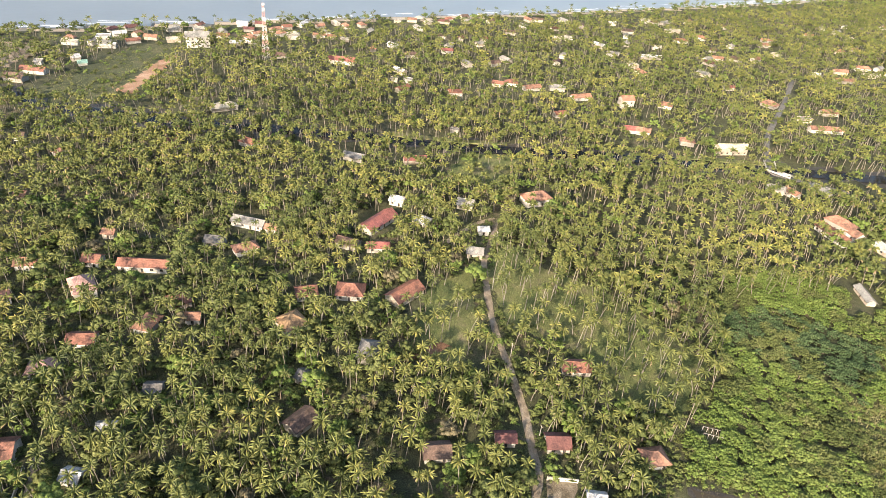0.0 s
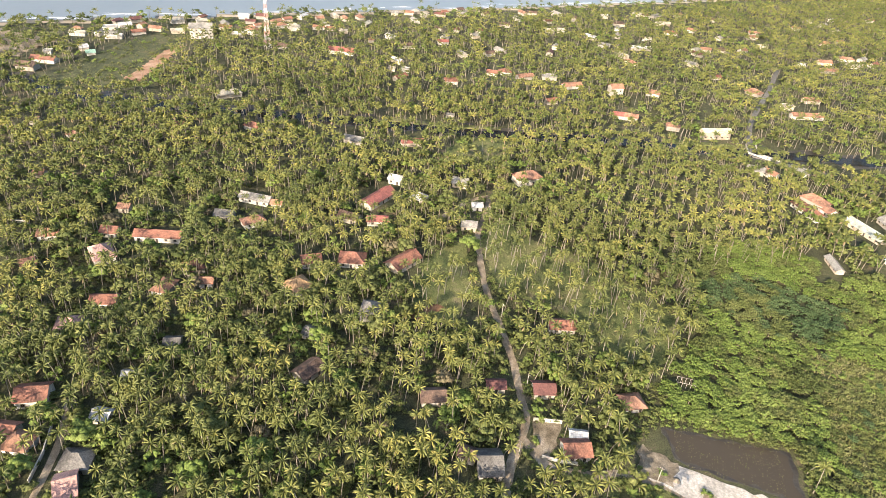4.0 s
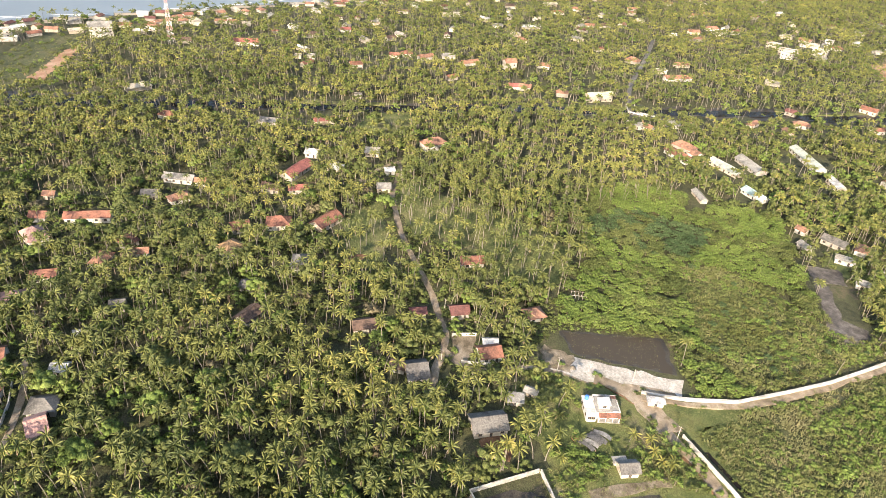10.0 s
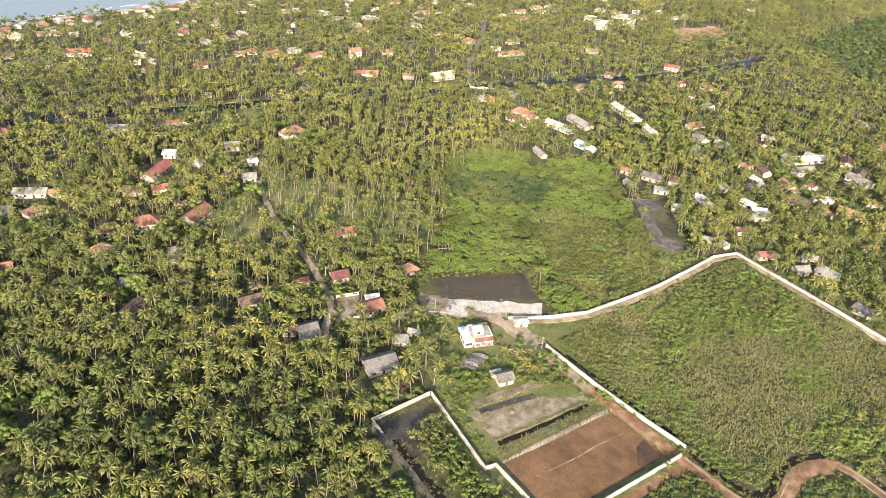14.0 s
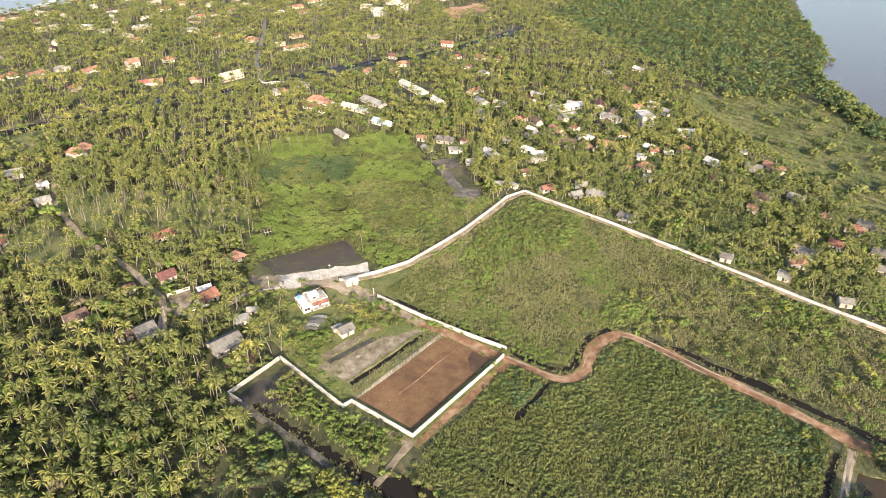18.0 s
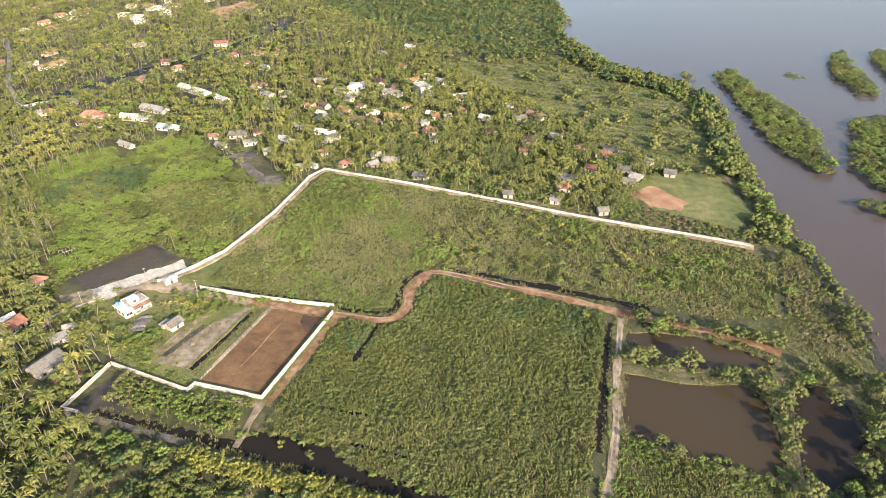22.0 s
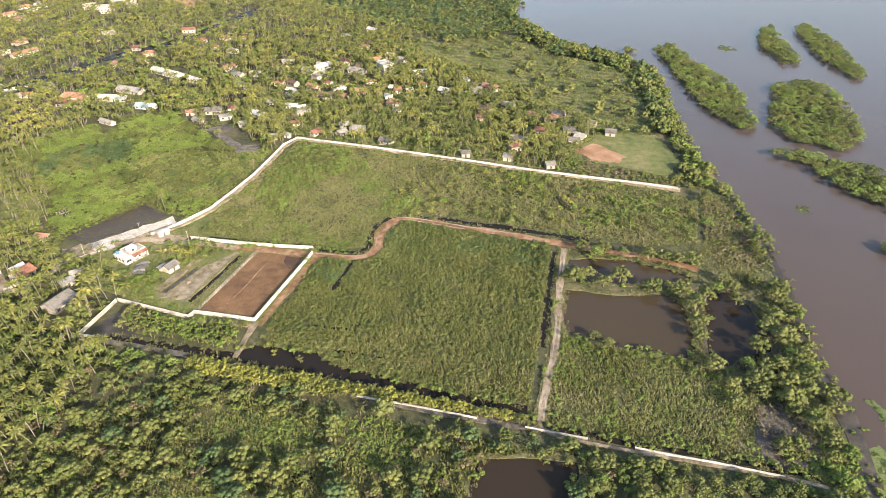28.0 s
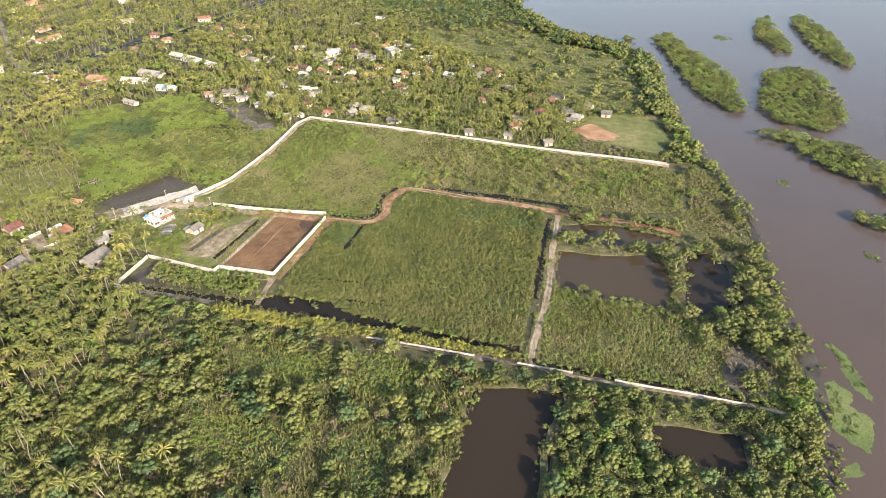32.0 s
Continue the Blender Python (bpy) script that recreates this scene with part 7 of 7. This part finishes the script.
def low_bushes(name, poly, space, mats, size, label, chance=0.8, hummocks=False):
    """Rounded low bushes in patches of one colour each."""
    x, y = scatter(poly, space)
    k = clear(x, y, 0, 0.2) & (away(DITCH, x, y) > 2.6)
    k &= np.sin(x * 0.23 + 2 * np.sin(y * 0.11)) * np.sin(y * 0.19 + 2 * np.sin(x * 0.09)) + RNG.normal(size=len(x)) * 0.35 < 1.5 * chance - 0.55
    x, y = x[k], y[k]
    if hummocks:
        k = hummock(x, y) + RNG.normal(size=len(x)) * 0.18 > -0.05
        x, y = x[k], y[k]
    patch = np.sin(x * 0.055 + 1.7) + np.sin(y * 0.062 + 0.6) + 0.7 * np.sin(x * 0.16 - y * 0.13) + RNG.normal(size=len(x)) * 0.45
    m = np.clip(((patch + 1.8) / 3.6 * len(mats)).astype(int), 0, len(mats) - 1)
    bt = Batch()
    w = RNG.integers(0, len(bush_near), len(x))
    for t, (v, f) in enumerate(bush_near):
        for q in range(len(mats)):
            s = np.flatnonzero((w == t) & (m == q))
            sc = size * RNG.uniform(0.6, 1.35, len(s))
            if hummocks:
                sc = sc * (0.8 + 0.7 * np.clip(hummock(x[s], y[s]), 0, 1))
            bt.put(v, f, q, np.column_stack([x[s], y[s], np.zeros(len(s))]), RNG.uniform(0, 6.28, len(s)), sc, sc * 0.85)
    bt.done(name, [M[q] for q in mats], label, "scrub", True)


low_bushes("marsh_thicket", MARSH, 2.3, ["leaf", "leaf_bright", "leaf_olive", "leaf_bright", "leaf_bright"], 0.9, "low rounded green and olive bushes filling the marsh", 0.95, True)
low_bushes("wall_thicket", [(-62, 68), (-36, 62), (-8, 60), (15, 60), (22, 67), (-1, 79), (-31, 89), (-58, 94)], 1.9, ["leaf", "leaf_bright", "leaf"], 0.8, "low green ferny bushes along the marsh wall", 0.8)
low_bushes("field_thicket", FIELD, 1.85, ["leaf", "leaf", "leaf_olive", "leaf"], 0.78, "low green bushes and ferns filling the field", 0.85)
low_bushes("field_thicket", [(6, 54), (27, 54), (33, 66), (31, 82), (38, 94), (110, 84), (109, 66), (60, 68), (40, 50), (20, 38), (5, 30)], 2.0, ["leaf", "leaf_deep", "leaf"], 0.95, "dark green bushes at the head of the field", 0.9)
low_bushes("field_thicket", FIELD_SE, 2.0, ["leaf_bright", "leaf_olive", "leaf_bright"], 0.7, "low green bushes beside the pond", 0.5)
low_bushes("reed_thicket", REED_N, 2.3, ["leaf_bright", "leaf_olive", "leaf_bright", "leaf"], 0.95, "low green bushes among the brown reeds", 0.85)
for poly in ([(-143, 62), (-128, 54), (-124, 50), (-119, 40), (-126, 36), (-140, 46)], [(-106, 95), (-131, 55), (-124.5, 51), (-105, 89.5)], [(-106, 95), (-84, 86), (-74, 82), (-82, 79.5), (-105, 89)], [(-76, 72), (-70, 84), (-66, 92), (-64, 110), (-69, 100), (-76, 82)]):
    low_bushes("pool_thicket", poly, 1.9, ["leaf_bright", "leaf", "leaf_olive"], 0.7, "low green scrub round the shallow pool", 0.95)
low_bushes("court_thicket", [(-65, 10), (-31, 4.5), (-31, 9), (-40, 11), (-53, 13), (-58, 20), (-63, 32)], 1.8, ["leaf", "leaf_bright", "leaf_olive"], 0.55, "weedy shrubs inside the court wall", 0.8)
for poly in (FERN_1, FERN_2, FERN_3, FERN_4):
    low_bushes("fern_patch", poly, 1.6, ["leaf_bright", "leaf_deep", "leaf_bright"], 0.66, "bright green ferns and low bushes in the swamp wood", 0.97)
for bx, by, br in ((-22, -62, 5), (-48, -60, 5), (24, -96, 5), (54, -75, 4), (-9, -75, 6)):
    low_bushes("dead_brush", [(bx + br * 1.5 * math.cos(k * 1.05), by + br * math.sin(k * 1.05)) for k in range(6)], 1.8, ["brush", "brush", "leaf_olive"], 0.8, "brown dead brush in the swamp wood", 0.9)
low_bushes("causeway_thicket", [(60, 178), (112, 167), (176, 157), (184, 160), (180, 176), (170, 168), (130, 182), (112, 198), (95, 190)], 2.2, ["leaf_olive", "brush", "leaf_bright", "leaf_olive"], 0.9, "olive and brown scrub behind the causeway", 0.9)
low_bushes("village_thicket", [(-60, 194), (60, 177), (112, 200), (140, 245), (80, 310), (-20, 400), (-110, 400), (-120, 215)], 4.6, ["leaf_bright", "leaf", "leaf_bright"], 1.3, "bright green gardens between the village houses", 0.6)
low_bushes("point_thicket", [(184, -28), (196, -24), (209, -18), (207, -40), (202, -64), (190, -44)], 2.2, ["leaf_bright", "leaf_olive", "leaf"], 1.0, "green bushes on the tip of the point", 0.95)
low_bushes("point_thicket", [(184, 82), (204, 78), (205, 110), (200, 130), (186, 146), (182, 110)], 2.3, ["brush", "leaf_olive", "brush", "leaf_olive"], 0.9, "brown and olive brush on the lagoon bank", 0.9)
woodland("shore_wood", [(173, 166), (180, 156), (190, 158), (197, 166), (189, 216), (182, 276), (178, 330), (158, 392), (140, 398), (166, 340), (170, 276), (178, 226), (183, 190)], 4.4, "mid", ["leaf", "leaf_olive", "leaf_bright"], "dense green woodland belt along the lagoon shore", "woodland", 0.55, 1.0)

reeds("swamp_ferns", [(-20, -30), (60, -36), (115, -40), (96, -46), (92, -90), (60, -112), (-40, -112), (-40, -50)], 1.8, ["reed_green", "reed_green"], 1.2, "bright ferns between the swamp trees", tpl=fern_t)

for poly in ([(220, 3), (222, 3), (226, -4), (227, -14), (228, -23), (227, -27), (223, -20), (222, -9), (222, -3)], [(213, -20), (218, -18), (221, -24), (219, -30), (225, -35), (219, -50), (214, -46), (210, -40), (213, -33), (212, -27)], [(211, -55), (214, -54), (215, -58), (213, -60), (208, -61)]):
    sheet("weed_mat", poly, -0.375, M["weed"], "floating mat of bright green water weed", "water weed", 0.5, 0.05, "stuff", 1.2)

# floating weed
pads = [leaf_cloud(RNG, np.array([(0, 0, -0.5), (1.2, 0.8, -0.5), (-1.0, 1.4, -0.5)]), np.array([1.2, 1.0, 1.1]), 30, 0.45, 0.2, None) for _ in range(2)]
bt = Batch()
for wx, wy, wr in ((221, 0.5, 1.2), (223, -5, 1.4), (224.5, -11, 1.5), (225.5, -18, 1.5), (216, -23, 1.8), (216, -29, 2.0), (218, -36, 2.2), (216, -42, 2.2), (236, 142, 3), (258, 70, 3), (250, 455, 6)):
    k = int(wr * wr * 1.6)
    at = np.column_stack([wx + RNG.normal(size=k) * wr * 0.5, wy + RNG.normal(size=k) * wr * 0.8, np.full(k, 0.05)])
    bt.put(*pads[0], 0, at, RNG.uniform(0, 6, k), RNG.uniform(0.5, 1.0, k))
bt.done("water_weed", [M["weed"]], "floating green water weed on the lagoon", "water weed")
